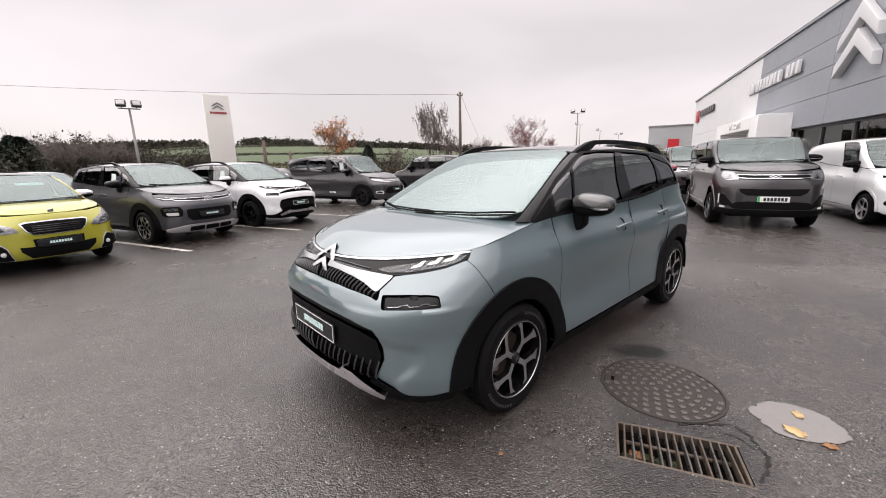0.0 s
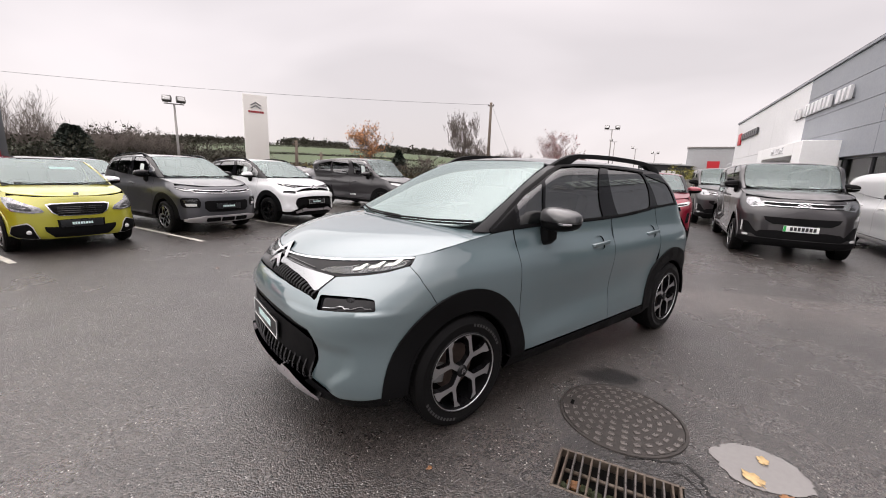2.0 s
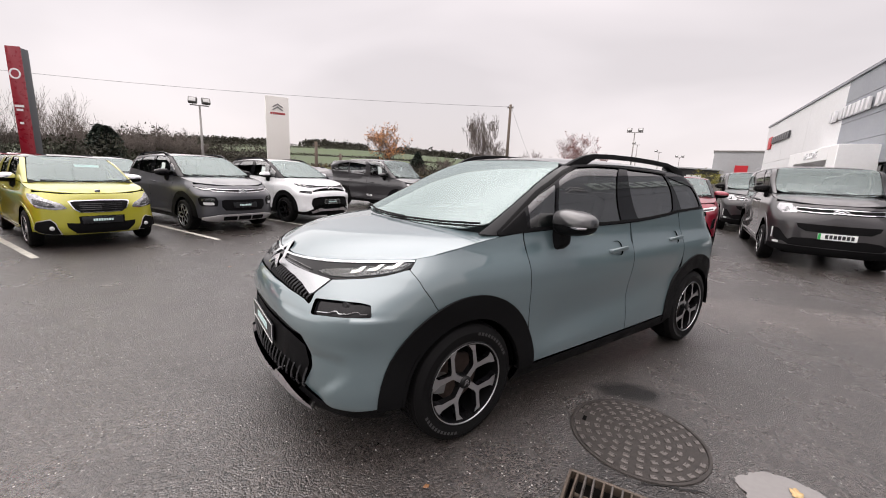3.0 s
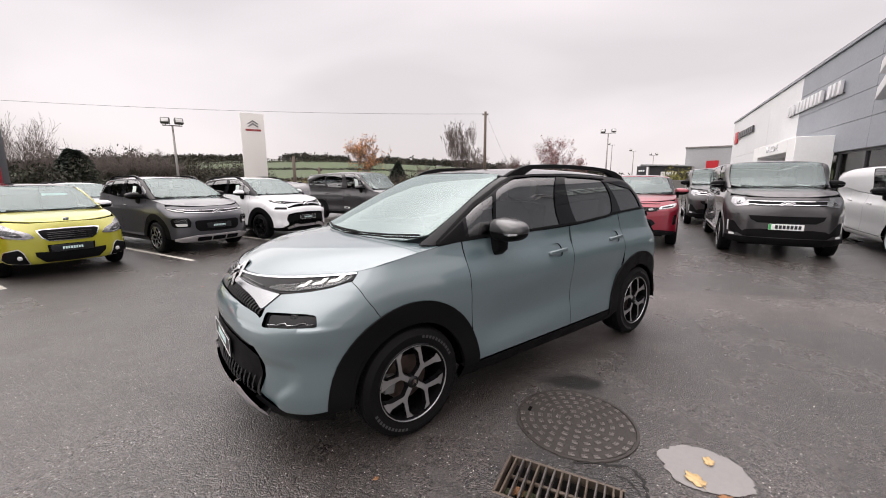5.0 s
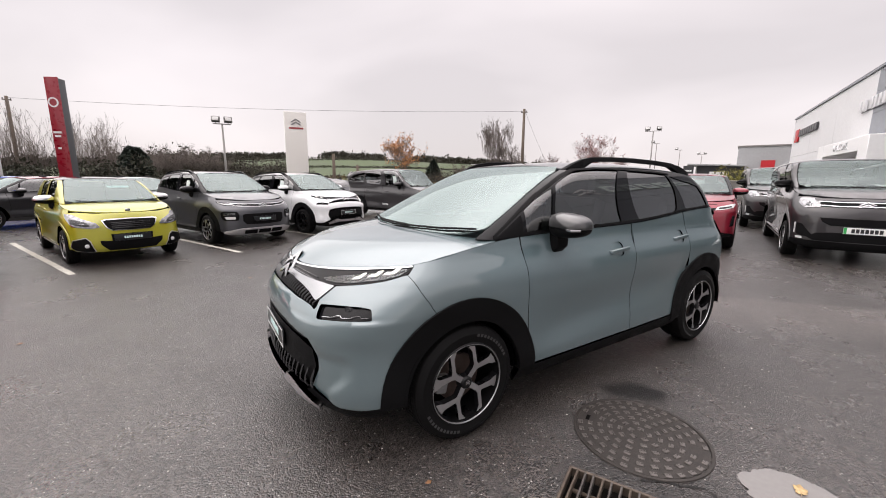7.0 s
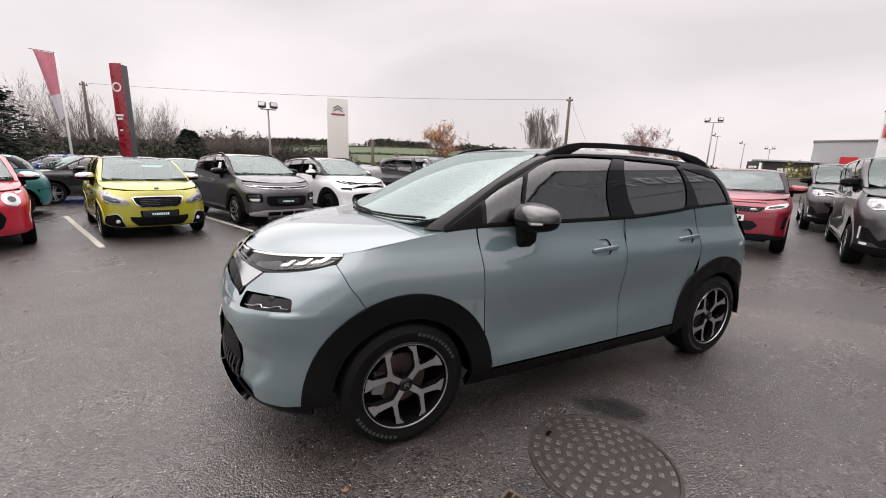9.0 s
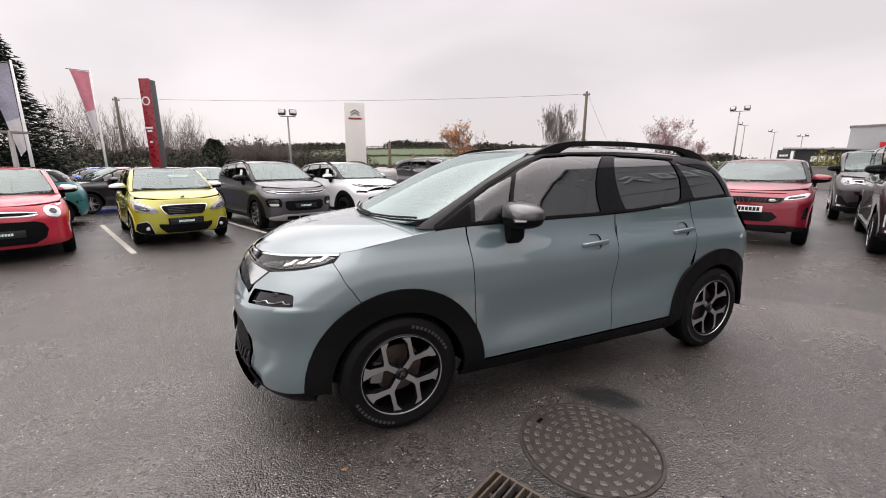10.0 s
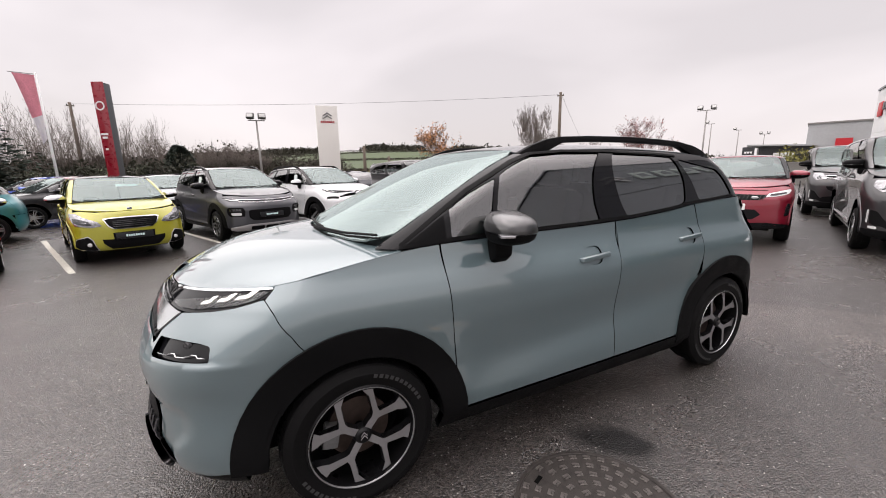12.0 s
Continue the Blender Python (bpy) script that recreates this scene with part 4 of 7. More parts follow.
    half = [(0.955, 0)] + [(0.965, -0.3), (0.985, -0.5)] + [(x, -TOPSIDE.ye(x, roof_edge(x)) + 0.003) for x in xs] + [(2.76, -0.4), (2.78, 0)]
    panel("roof_panel", half + [(x, -y) for x, y in half[::-1] if y], lambda u, v: T(roof(u, v)), ROOF, car, step=st)
    if spec.get("rails", False):
        for s in (-1, 1):
            xs = [0.98, 1.06, 1.16, 1.28, 1.5, 1.8, 2.1, 2.3, 2.45, 2.56, 2.66]
            up_, wd = [0.0, 0.03, 0.052, 0.062, 0.064, 0.064, 0.064, 0.062, 0.05, 0.028, 0.0], [0.022] * 11
            base = [T(roof(x, s * (TOPSIDE.ye(x, roof_edge(x)) - 0.035))) for x in xs]
            v, f = [], []
            for i, (b, h) in enumerate(zip(base, up_)):
                lowz = b.z + (h - 0.030 if 2 < i < 8 else -0.012)
                for dy, z in ((-0.024, lowz), (-0.018, b.z + h + 0.004), (0.018, b.z + h + 0.004), (0.024, lowz)):
                    v.append((b.x, b.y + dy, z))
            n = len(base)
            for i in range(n - 1):
                for k in range(4):
                    k2 = (k + 1) % 4
                    f.append((4 * i + k, 4 * i + k2, 4 * i + 4 + k2, 4 * i + 4 + k))
            f += [(0, 1, 2, 3), (4 * n - 1, 4 * n - 2, 4 * n - 3, 4 * n - 4)]
            bm = bmesh.new()
            vs = [bm.verts.new(q) for q in v]
            for q in f:
                bm.faces.new([vs[i] for i in q])
            bmesh.ops.recalc_face_normals(bm, faces=bm.faces)
            bmesh.ops.bevel(bm, geom=bm.edges[:], offset=0.005, segments=2, profile=0.6, affect="EDGES", clamp_overlap=True)
            part("roof_rail", bm, spec.get("rail_mat", M_PLASTIC), car, smooth=True)
    # floor, dashboard, seats, wheel
    f0, f1 = T(Vector((-0.5, 0, 0.2))), T(Vector((3.05, 0, 0.32)))
    hw = spec.get("half", 0.878)
    box("floor_pan", (f1.x - f0.x, 2 * hw - 0.62, 0.14), ((f0.x + f1.x) / 2, 0, f0.z + 0.08), M_VOID, car)
    fl = T(Vector((1.6, 0, 0.42)))
    c0, c1 = T(Vector((0.45, 0, 0.42))), T(Vector((2.1, 0, 0.42)))
    box("cabin_floor", (c1.x - c0.x, 2 * hw - 0.12, 0.06), ((c0.x + c1.x) / 2, 0, c0.z), M_TRIM, car)
    d = T(Vector((0.42, 0, 0.98)))
    box("dashboard", (0.55, 2 * hw - 0.22, 0.30), (d.x, 0, d.z), M_TRIM, car, 0.07)
    s0 = T(Vector((1.05, 0, 0.66)))
    for y in (-0.37, 0.37):
        seat(car, (s0.x, y, s0.z))
    if spec.get("bench", True):
        b0 = T(Vector((1.95, 0, 0.68)))
        box("rear_bench", (0.5, 1.25, 0.18), (b0.x, 0, b0.z), M_SEAT, car, 0.05)
        box("rear_backrest", (0.16, 1.25, 0.6), (b0.x + 0.3, 0, b0.z + 0.34), M_SEAT, car, 0.06, rot=(0, 14, 0))
        for y in (-0.42, 0.42):
            box("head_rest", (0.09, 0.25, 0.16), (b0.x + 0.38, y, b0.z + 0.72), M_SEAT, car, 0.04)
    st_ = T(Vector((0.76, 0, 1.02)))
    ring = [(0.185 * math.cos(a), 0.185 * math.sin(a), 0) for a in [2 * math.pi * i / 24 for i in range(25)]]
    sw = tube("steering_wheel", ring, 0.016, M_TRIM, car, 8)
    sw.matrix_local = pose(st_.x, 0.37, st_.z, 0, -62, 0)
    # wipers
    for line in (((0.11, 0.58), (0.045, 0.36), (0.03, 0.12), (0.035, -0.10)), ((0.0, 0.06), (0.035, -0.2), (0.075, -0.45), (0.155, -0.72))):
        pts = [T(Vector((x, y, 1.108 + 0.22 * (x + 0.03)))) + Vector((-0.012, 0, 0.030)) for x, y in line]
        wiper = tube("wiper", pts, 0.0065, M_PLASTIC, car, 6)
        tube("wiper_blade", [p + Vector((0.014, 0, -0.016)) for p in pts], 0.005, M_RUBBER, wiper, 5)
    return car, T, low, up



def front_panels(car, low, feats, step, P):
    """Panels of the nose from half outlines of (breadth, height)."""
    for name, m, off, half, extra in feats:
        pts = [LOW.Y(y, z) if not isinstance(y, str) else LOW.X(float(y), z) for y, z in half]
        if extra.get("mid", True):
            panel(name, both(pts), low, m, car, off=off, step=step, skirt=extra.get("skirt", 0.012))
        else:
            pts = rounded(pts, extra.get("r", 0.012))
            for k in (pts, flip(pts)):
                panel(name, k, low, m, car, off=off, step=step, skirt=extra.get("skirt", 0.012))


def sculpted(low):
    """The bumper's face: a ledge under the fog lamp, and a hollow facet that ends at a ridge towards the corner."""
    def f(u, v):
        p = low(u, v)
        b = abs(p.y)
        ridge = 0.675 + 0.09 * smooth((v - 0.35) / 0.15)
        hollow = smooth((ridge - b) / 0.07) * smooth((0.625 - v - 0.12 * (b - 0.6)) / 0.07) * smooth((b - 0.30) / 0.2)
        ledge = smooth((0.770 - v + 0.05 * (b - 0.6)) / 0.020) * smooth((v - 0.60) / 0.10) * smooth((b - 0.25) / 0.2) * smooth((0.86 - b) / 0.08)
        bar = smooth((0.44 - b) / 0.16) * smooth((0.84 - v) / 0.02) * smooth((v - 0.72) / 0.04)
        out = Vector((p.x - 0.35, p.y, 0)).normalized()
        return p + out * (0.010 * ledge + 0.008 * bar - 0.017 * hollow)
    return f


def swept(low):
    """The doors' lower half: a long hollow that climbs from the sill at the front to mid height at the back."""
    def f(u, v):
        p = low(u, v)
        line = 0.50 + 0.115 * (p.x - 0.5)
        d = v - line
        k = smooth((d + 0.16) / 0.16) if d < 0 else smooth((0.26 - d) / 0.26)
        ends = smooth((p.x - 0.45) / 0.25) * smooth((2.35 - p.x) / 0.15)
        return p - Vector((0, 0.014 * k * ends * (1 if p.y > 0 else -1), 0))
    return f


def smooth(q):
    q = min(1.0, max(0.0, q))
    return q * q * (3 - 2 * q)


def crossover(name, m, label, P, fine=False, new_face=True, group="", step=0.09, pillar=None, rim="y", alloy=None, rail_mat=None, wheel_r=0.325):
    """The small crossover estate, in its newer or older face."""
    car, T, low, up = body(dict(name=name, m=m, label=label, paint=P, fine=fine, step=step, roof=M_DARKROOF if fine else P, spokes=4, pillar=pillar or M_BLACKGLOSS, rails=True, group=group, rim=rim, alloy=alloy, wheel=wheel_r, rail_mat=rail_mat or M_PLASTIC, mirror=M_CAPGLOSS if fine else P, card=not fine))
    fine_step = 0.03 if fine else 0.08
    arc_front = [("%f" % x, z) for x, z in arc(0, 0.325, 0.50, 114.5, 178, 9)]
    fog = [(0.588, 0.766), (0.66, 0.772), (0.74, 0.777), ("-0.526", 0.782), ("-0.518", 0.832), ("-0.555", 0.839), (0.66, 0.838), (0.552, 0.830)]
    half = [(0, 0.846), (0.25, 0.837), (0.41, 0.825), (0.50, 0.814), (0.542, 0.802), (0.546, 0.812), (0.530, 0.846), (0.556, 0.910), (0.58, 0.914), (0.67, 0.930), (0.735, 0.949), (0.774, 0.975), ("-0.324", 0.978), ("-0.288", 0.905), ("-0.2480", 0.845), *arc_front, ("-0.462", 0.328), (0.775, 0.312), (0.70, 0.318), (0.63, 0.355), (0.55, 0.394), (0.602, 0.50), (0.598, 0.56), (0.580, 0.622), (0.552, 0.660), (0.41, 0.690), (0.25, 0.698), (0, 0.705)]
    P2 = [LOW.Y(y, z) if not isinstance(y, str) else LOW.X(float(y), z) for y, z in half]
    fl = rounded([LOW.Y(y, z) if not isinstance(y, str) else LOW.X(float(y), z) for y, z in fog], 0.014)
    panel("front_bumper", both(P2), sculpted(low), P, car, step=0.02 if fine else fine_step, holes=[fl, flip(fl)], hole_skirt=0.04)
    # the bay behind the openings, its deep shade put into a near-black sheet
    panel("grille_backing", both([LOW.Y(y, z) for y, z in ((0, 0.96), (0.5, 0.95), (0.62, 0.90), (0.62, 0.75), (0.6, 0.4), (0.5, 0.3), (0, 0.28))]), low, M_VOID, car, off=-0.045, step=0.1, skirt=0)
    feats = [
        ("lamp_band", M_BLACKGLOSS, -0.004, [(0, 0.944), (0.06, 0.944), (0.15, 0.936), (0.3, 0.928), (0.5, 0.916), (0.58, 0.917), (0.67, 0.933), (0.735, 0.952), (0.773, 0.979), (0.780, 1.012), *LIP, (0, 0.967)], {"skirt": 0.03}),
        ("upper_chrome_strip", M_CHROME, 0.004, [*[(y, z - 0.0075) for y, z in LIP[::-1]], (0.772, 1.014), *LIP], {"mid": False, "r": 0.003}),
        ("lower_chrome_strip", M_WEDGE, 0.006, [(0.075, 0.936), (0.085, 0.910), (0.2, 0.906), (0.33, 0.889), (0.42, 0.869), (0.512, 0.838), (0.524, 0.846), (0.550, 0.910), (0.46, 0.916), (0.3, 0.924), (0.15, 0.932)], {"mid": False, "r": 0.006}),
        ("skid_bar", M_SKID, 0.022 if fine else 0.014, [(0, 0.382), (0.31, 0.382), (0.335, 0.408), (0.41, 0.400), (0.60, 0.312), (0.565, 0.275), (0.41, 0.315), (0.35, 0.330), (0, 0.328)], {"skirt": 0.045}),
        ("lower_lip", M_PLASTIC, -0.004, [(0, 0.320), (0.40, 0.312), (0.56, 0.386), (0.63, 0.352), (0.70, 0.316), (0.775, 0.310), ("-0.462", 0.326), ("-0.45", 0.24), ("-0.55", 0.225), (0.55, 0.2), (0, 0.2)], {"skirt": 0.05}),
        ("lower_grille_frame", M_PLASTIC, -0.012, [(0, 0.660), (0.30, 0.650), (0.45, 0.634), (0.562, 0.602), (0.588, 0.52), (0.545, 0.405), (0.51, 0.45), (0.46, 0.475), (0, 0.50)], {"skirt": 0.03}),
        ("lower_grille_rim", M_PLASTIC, -0.006, [(0, 0.700), (0.25, 0.693), (0.41, 0.685), (0.545, 0.655), (0.50, 0.650), (0.3, 0.672), (0, 0.682)], {"skirt": 0.03}),
    ]
    front_panels(car, low, feats, fine_step, P)
    # lamps
    hl = [(0.45, 0.930), (0.52, 0.924), (0.60, 0.929), (0.68, 0.945), (0.735, 0.960), (0.764, 0.980), (0.769, 1.006), (0.745, 1.004), (0.68, 0.986), (0.60, 0.968), (0.52, 0.953), (0.47, 0.944)]
    hlp = [LOW.Y(y, z) if not isinstance(y, str) else LOW.X(float(y), z) for y, z in hl]
    for s in (1, -1):
        kk = (lambda q: q) if s > 0 else flip
        lamp = panel("headlamp", kk(hlp), low, M_LENS, car, off=0.004, step=fine_step, skirt=0.01, label="clear headlamp lens with three lit strips")
        panel("lamp_reflector", kk(hlp), low, M_LAMPDARK, lamp, off=-0.0015, step=fine_step, skirt=0)
        for b0 in ((0.60, 0.655, 0.705) if fine else (0.60, 0.68)):
            zz = 0.946 + 0.27 * (b0 - 0.56)
            q = [(b0, zz - 0.011), (b0 + 0.034, zz - 0.002), (b0 + 0.038, zz + 0.025), (b0 + 0.022, zz + 0.020), (b0 + 0.020, zz + 0.007), (b0 + 0.002, zz + 0.002)]
            panel("lamp_strip", kk(rounded(ny(q), 0.005)), low, M_LED, lamp, off=0.0012, step=0.02, skirt=0)
        dark = panel("fog_lamp", kk(fl), low, M_BLACKGLOSS, car, off=-0.020, step=fine_step, skirt=0)
        blade = [(0.61, 0.778), (0.66, 0.783), (0.675, 0.792), (0.69, 0.794), (0.705, 0.785), (0.735, 0.788), (0.748, 0.798), (0.762, 0.799), (0.772, 0.791), (0.79, 0.792)]
        pts = [low(*LOW.Y(s * b, z)) + Vector((0.008, s * 0.006, 0)) for b, z in blade]
        tube("fog_lamp_blade", pts, 0.0024, M_BADGE, dark, 5)
        c = low(*LOW.Y(s * 0.70, 0.815)) + Vector((0.022, s * 0.016, 0))
        lathe("fog_lamp_bulb", [(0.0, -0.008), (0.016, -0.006), (0.024, 0.004)], M_LAMPDARK, dark, pose(*c, 0, 0, -50 * s), 16)
        for zz in (0.948, 0.936):
            tube("band_rib", [low(*LOW.Y(s * y, zz - 0.03 * (y / 0.45) ** 2 + 0.012 * (y / 0.45))) + Vector((-0.003, 0, 0)) for y in (0.09, 0.16, 0.24, 0.32, 0.40)], 0.0028, M_RIB, car, 5)
        rl = lx([(2.98, 1.06), (3.02, 1.12), (2.86, 1.165), (2.90, 1.185), (3.14, 1.14), (3.22, 0.98), (3.20, 0.93), (3.03, 0.955)])
        panel("tail_lamp", kk(rounded(rl, 0.012)), low, M_REDLENS, car, off=0.014, step=fine_step, skirt=0.02)
    # upper grille: a row of small looped ribs
    n = 17 if fine else 7
    for s in (1, -1):
        for i in range(n):
            y = 0.025 + 0.475 * i / (n - 1)
            hi = 0.904 - 0.058 * (y / 0.52) ** 2
            lo = 0.846 - 0.036 * (y / 0.52) ** 2
            a, b = low(*LOW.Y(s * y, lo)), low(*LOW.Y(s * (y + 0.004), hi))
            rib = [a + Vector((0.012, 0, 0)), a * 0.7 + b * 0.3 + Vector((0.004, 0, 0)), a * 0.3 + b * 0.7 + Vector((0.006, -s * 0.008, 0)), b + Vector((0.02, -s * 0.008, 0))]
            tube("grille_rib", rib, 0.0055 if fine else 0.007, M_RIB if fine else M_PLASTIC, car, 5)
    # lower grille ribs
    n = 12 if fine else 6
    for s in (1, -1):
        for i in range(n):
            y = 0.02 + 0.53 * i / (n - 1)
            a, b = low(*LOW.Y(s * y, 0.378)), low(*LOW.Y(s * (y + 0.012), 0.490))
            d = Vector((0.014, 0, 0))
            tube("grille_loop", [a + d, a * 0.75 + b * 0.25, a * 0.4 + b * 0.6 + Vector((0, -s * 0.010, 0)), b + d + Vector((0, -s * 0.012, 0))], 0.006 if fine else 0.008, M_RIB if fine else M_PLASTIC, car, 5)
    pl = T(LOW.at(*LOW.Y(0, 0.565)))
    number_plate(car, Matrix.Translation((pl.x + 0.010, 0, pl.z)) @ Matrix(((0, 0, -1, 0), (-1, 0, 0, 0), (0, 1, 0, 0), (0, 0, 0, 1))))
    for half in ([(0, 1.014), (0.03, 0.997), (0.096, 0.952), (0.110, 0.936), (0.082, 0.934), (0, 0.984)], [(0, 0.946), (0.03, 0.932), (0.084, 0.898), (0.096, 0.884), (0.068, 0.882), (0, 0.917)]):
        panel("badge_chevron", both(ny(half)), low, M_BADGE, car, off=0.004, step=0.03, skirt=0.020)
    if fine:
        # behind the top of the windscreen
        box("rear_view_mirror", (0.04, 0.20, 0.055), (0.73, 0.0, 1.40), M_TRIM, car, 0.018)
        box("camera_housing", (0.10, 0.10, 0.04), (0.88, 0.0, 1.49), M_TRIM, car, 0.02)
    return car


LIP = [(y, lip_z(y)) for y in (0.765, 0.73, 0.66, 0.56, 0.45, 0.30, 0.15, 0.03)]
M_LAMPDARK = mat("lamp_bowl", (0.055, 0.055, 0.058), 0.25, 0.6, vary=0.5, scale=40)
M_BADGE = mat("bright_badge_metal", (0.56, 0.56, 0.575), 0.20, 0.95, vary=0.03)
M_WEDGE = mat("satin_chrome_wedge", (0.40, 0.41, 0.42), 0.16, 0.95, vary=0.04)
M_SKID = mat("silver_skid_paint", (0.42, 0.40, 0.41), 0.3, 0.5, coat=0.3, vary=0.06)
M_RIB = mat("gloss_grille_rib", (0.035, 0.035, 0.037), 0.25, coat=0.5)

hero = crossover("crossover_car", pose(0, 0.865, 0), "grey-green crossover with black arches standing on wet asphalt", M_PAINT, fine=True, step=0.04, rim="fork", wheel_r=0.335)


def simple_face(car, T, low, P, feats, plate, step=0.08, white_plate=False, no_plate=False):
    """Bumper, grille and lamps of the plainer vehicles, on the common plan."""
    pt = lambda y, z: LOW.Y(y, z) if not isinstance(y, str) else LOW.X(float(y), z)
    half = [(0, 0.962), (0.3, 0.96), (0.5, 0.96), ("-0.55", 0.968), ("-0.42", 0.985), ("-0.325", 0.974), ("-0.289", 0.905), ("-0.2490", 0.845), *[("%f" % x, z) for x, z in arc(0, 0.325, 0.50, 114.8, 178, 9)], ("-0.47", 0.33), ("-0.56", 0.28), (0.5, 0.25), (0, 0.245)]
    panel("front_bumper", both([pt(*q) for q in half]), low, P, car, step=step)
    for name, m, off, lp, mid in feats:
        q = [pt(*k) for k in lp]
        if mid:
            panel(name, both(q), low, m, car, off=off, step=step, skirt=0.015)
        else:
            q = rounded(q, 0.02)
            for k in (q, flip(q)):
                panel(name, k, low, m, car, off=off, step=step, skirt=0.012)
    if not no_plate:
        pl = T(LOW.at(0, plate))
        number_plate(car, Matrix.Translation((pl.x - 0.022, 0, pl.z)) @ Matrix(((0, 0, -1, 0), (-1, 0, 0, 0), (0, 1, 0, 0), (0, 0, 0, 1))), not white_plate, edged=False)


def badge(car, T, z, w, h, m=None):
    p = T(LOW.at(0, z))
    chevrons(car, Matrix.Translation((p.x - 0.012, 0, p.z)) @ Matrix(((0, 0, -1, 0), (-1, 0, 0, 0), (0, 1, 0, 0), (0, 0, 0, 1))) @ pose(0, 0, 0, -14, 0, 0), w, h, m or M_CHROME, depth=0.012, drop=0.6)


def park(x, y, hx, hy):
    """The pose of a vehicle with its front axle over (x, y), heading (hx, hy)."""
    k = math.hypot(hx, hy)
    hx, hy = hx / k, hy / k
    return Matrix(((-hx, hy, 0, x), (-hy, -hx, 0, y), (0, 0, 1, 0), (0, 0, 0, 1)))


SMALL_X = ((-0.84, -0.69), (-0.5, -0.446), (0, 0), (0.5, 0.446), (1.52, 1.40), (2.104, 1.894), (2.604, 2.34), (2.9, 2.60), (3.31, 2.785))
SMALL_Z = ((0, 0), (0.325, 0.29), (0.83, 0.74), (1.12, 1.0), (1.606, 1.46), (1.75, 1.6))
VAN_X = ((-0.84, -0.88), (-0.5, -0.52), (0, 0), (0.5, 0.50), (0.95, 0.72), (1.52, 1.5), (2.1, 2.75), (2.604, 3.275), (2.75, 3.9), (3.1, 4.03), (3.31, 4.08))
VAN_Z = ((0, 0), (0.325, 0.34), (0.60, 0.62), (0.83, 1.0), (0.966, 1.17), (1.12, 1.335), (1.606, 1.93), (1.75, 2.08))
MPV_X = ((-0.84, -0.89), (-0.5, -0.5), (0, 0), (0.5, 0.5), (0.95, 0.80), (1.52, 1.5), (2.1, 2.28), (2.604, 2.785), (2.75, 3.3), (3.1, 3.48), (3.31, 3.51))
MPV_Z = ((0, 0), (0.325, 0.325), (0.83, 0.82), (1.12, 1.17), (1.606, 1.84), (1.75, 1.98))
SUV_X = ((-0.84, -0.87), (-0.5, -0.54), (0, 0), (0.5, 0.55), (1.52, 1.5), (2.1, 2.13), (2.604, 2.68), (3.1, 3.25), (3.31, 3.5))
SUV_Z = ((0, 0), (0.325, 0.36), (0.83, 0.90), (1.12, 1.16), (1.606, 1.64), (1.75, 1.8))
HATCH_X = ((-0.84, -0.84), (-0.5, -0.49), (0, 0), (0.5, 0.49), (1.52, 1.5), (2.604, 2.56), (3.1, 3.05), (3.31, 3.22))
HATCH_Z = ((0, 0), (0.325, 0.315), (0.83, 0.79), (1.12, 1.0), (1.606, 1.46), (1.75, 1.6))

M_YELLOW = paint("lime_yellow_paint", (0.36, 0.345, 0.018), 0.12)
M_RED = paint("bright_red_paint", (0.42, 0.005, 0.028), 0.1)
M_GREY = paint("steel_grey_paint", (0.055, 0.056, 0.064), 0.4, 0.32, 1.5)
M_DGREY = paint("dark_grey_paint", (0.026, 0.024, 0.026), 0.25, 0.32, 1.45)
M_WHITECAR = paint("white_paint", (0.78, 0.79, 0.80), 0.0)
M_BLUE = paint("blue_paint", (0.016, 0.075, 0.50), 0.15)
M_TEAL = paint("teal_paint", (0.02, 0.16, 0.18), 0.3)
M_DEEPRED = paint("deep_red_paint", (0.22, 0.006, 0.022), 0.3)
M_BLACKCAR = paint("black_paint", (0.012, 0.012, 0.014), 0.2)
M_SILVERCAR = paint("silver_paint", (0.42, 0.43, 0.44), 0.5)
M_WING = mat("pale_indicator_lens", (0.6, 0.6, 0.6), 0.15, coat=1.0)
M_LAMPPALE = mat("silver_lamp_reflector", (0.24, 0.24, 0.25), 0.15, 0.8, vary=0.6, scale=22, coat=1.0)
FACE = (0.37, -0.93)


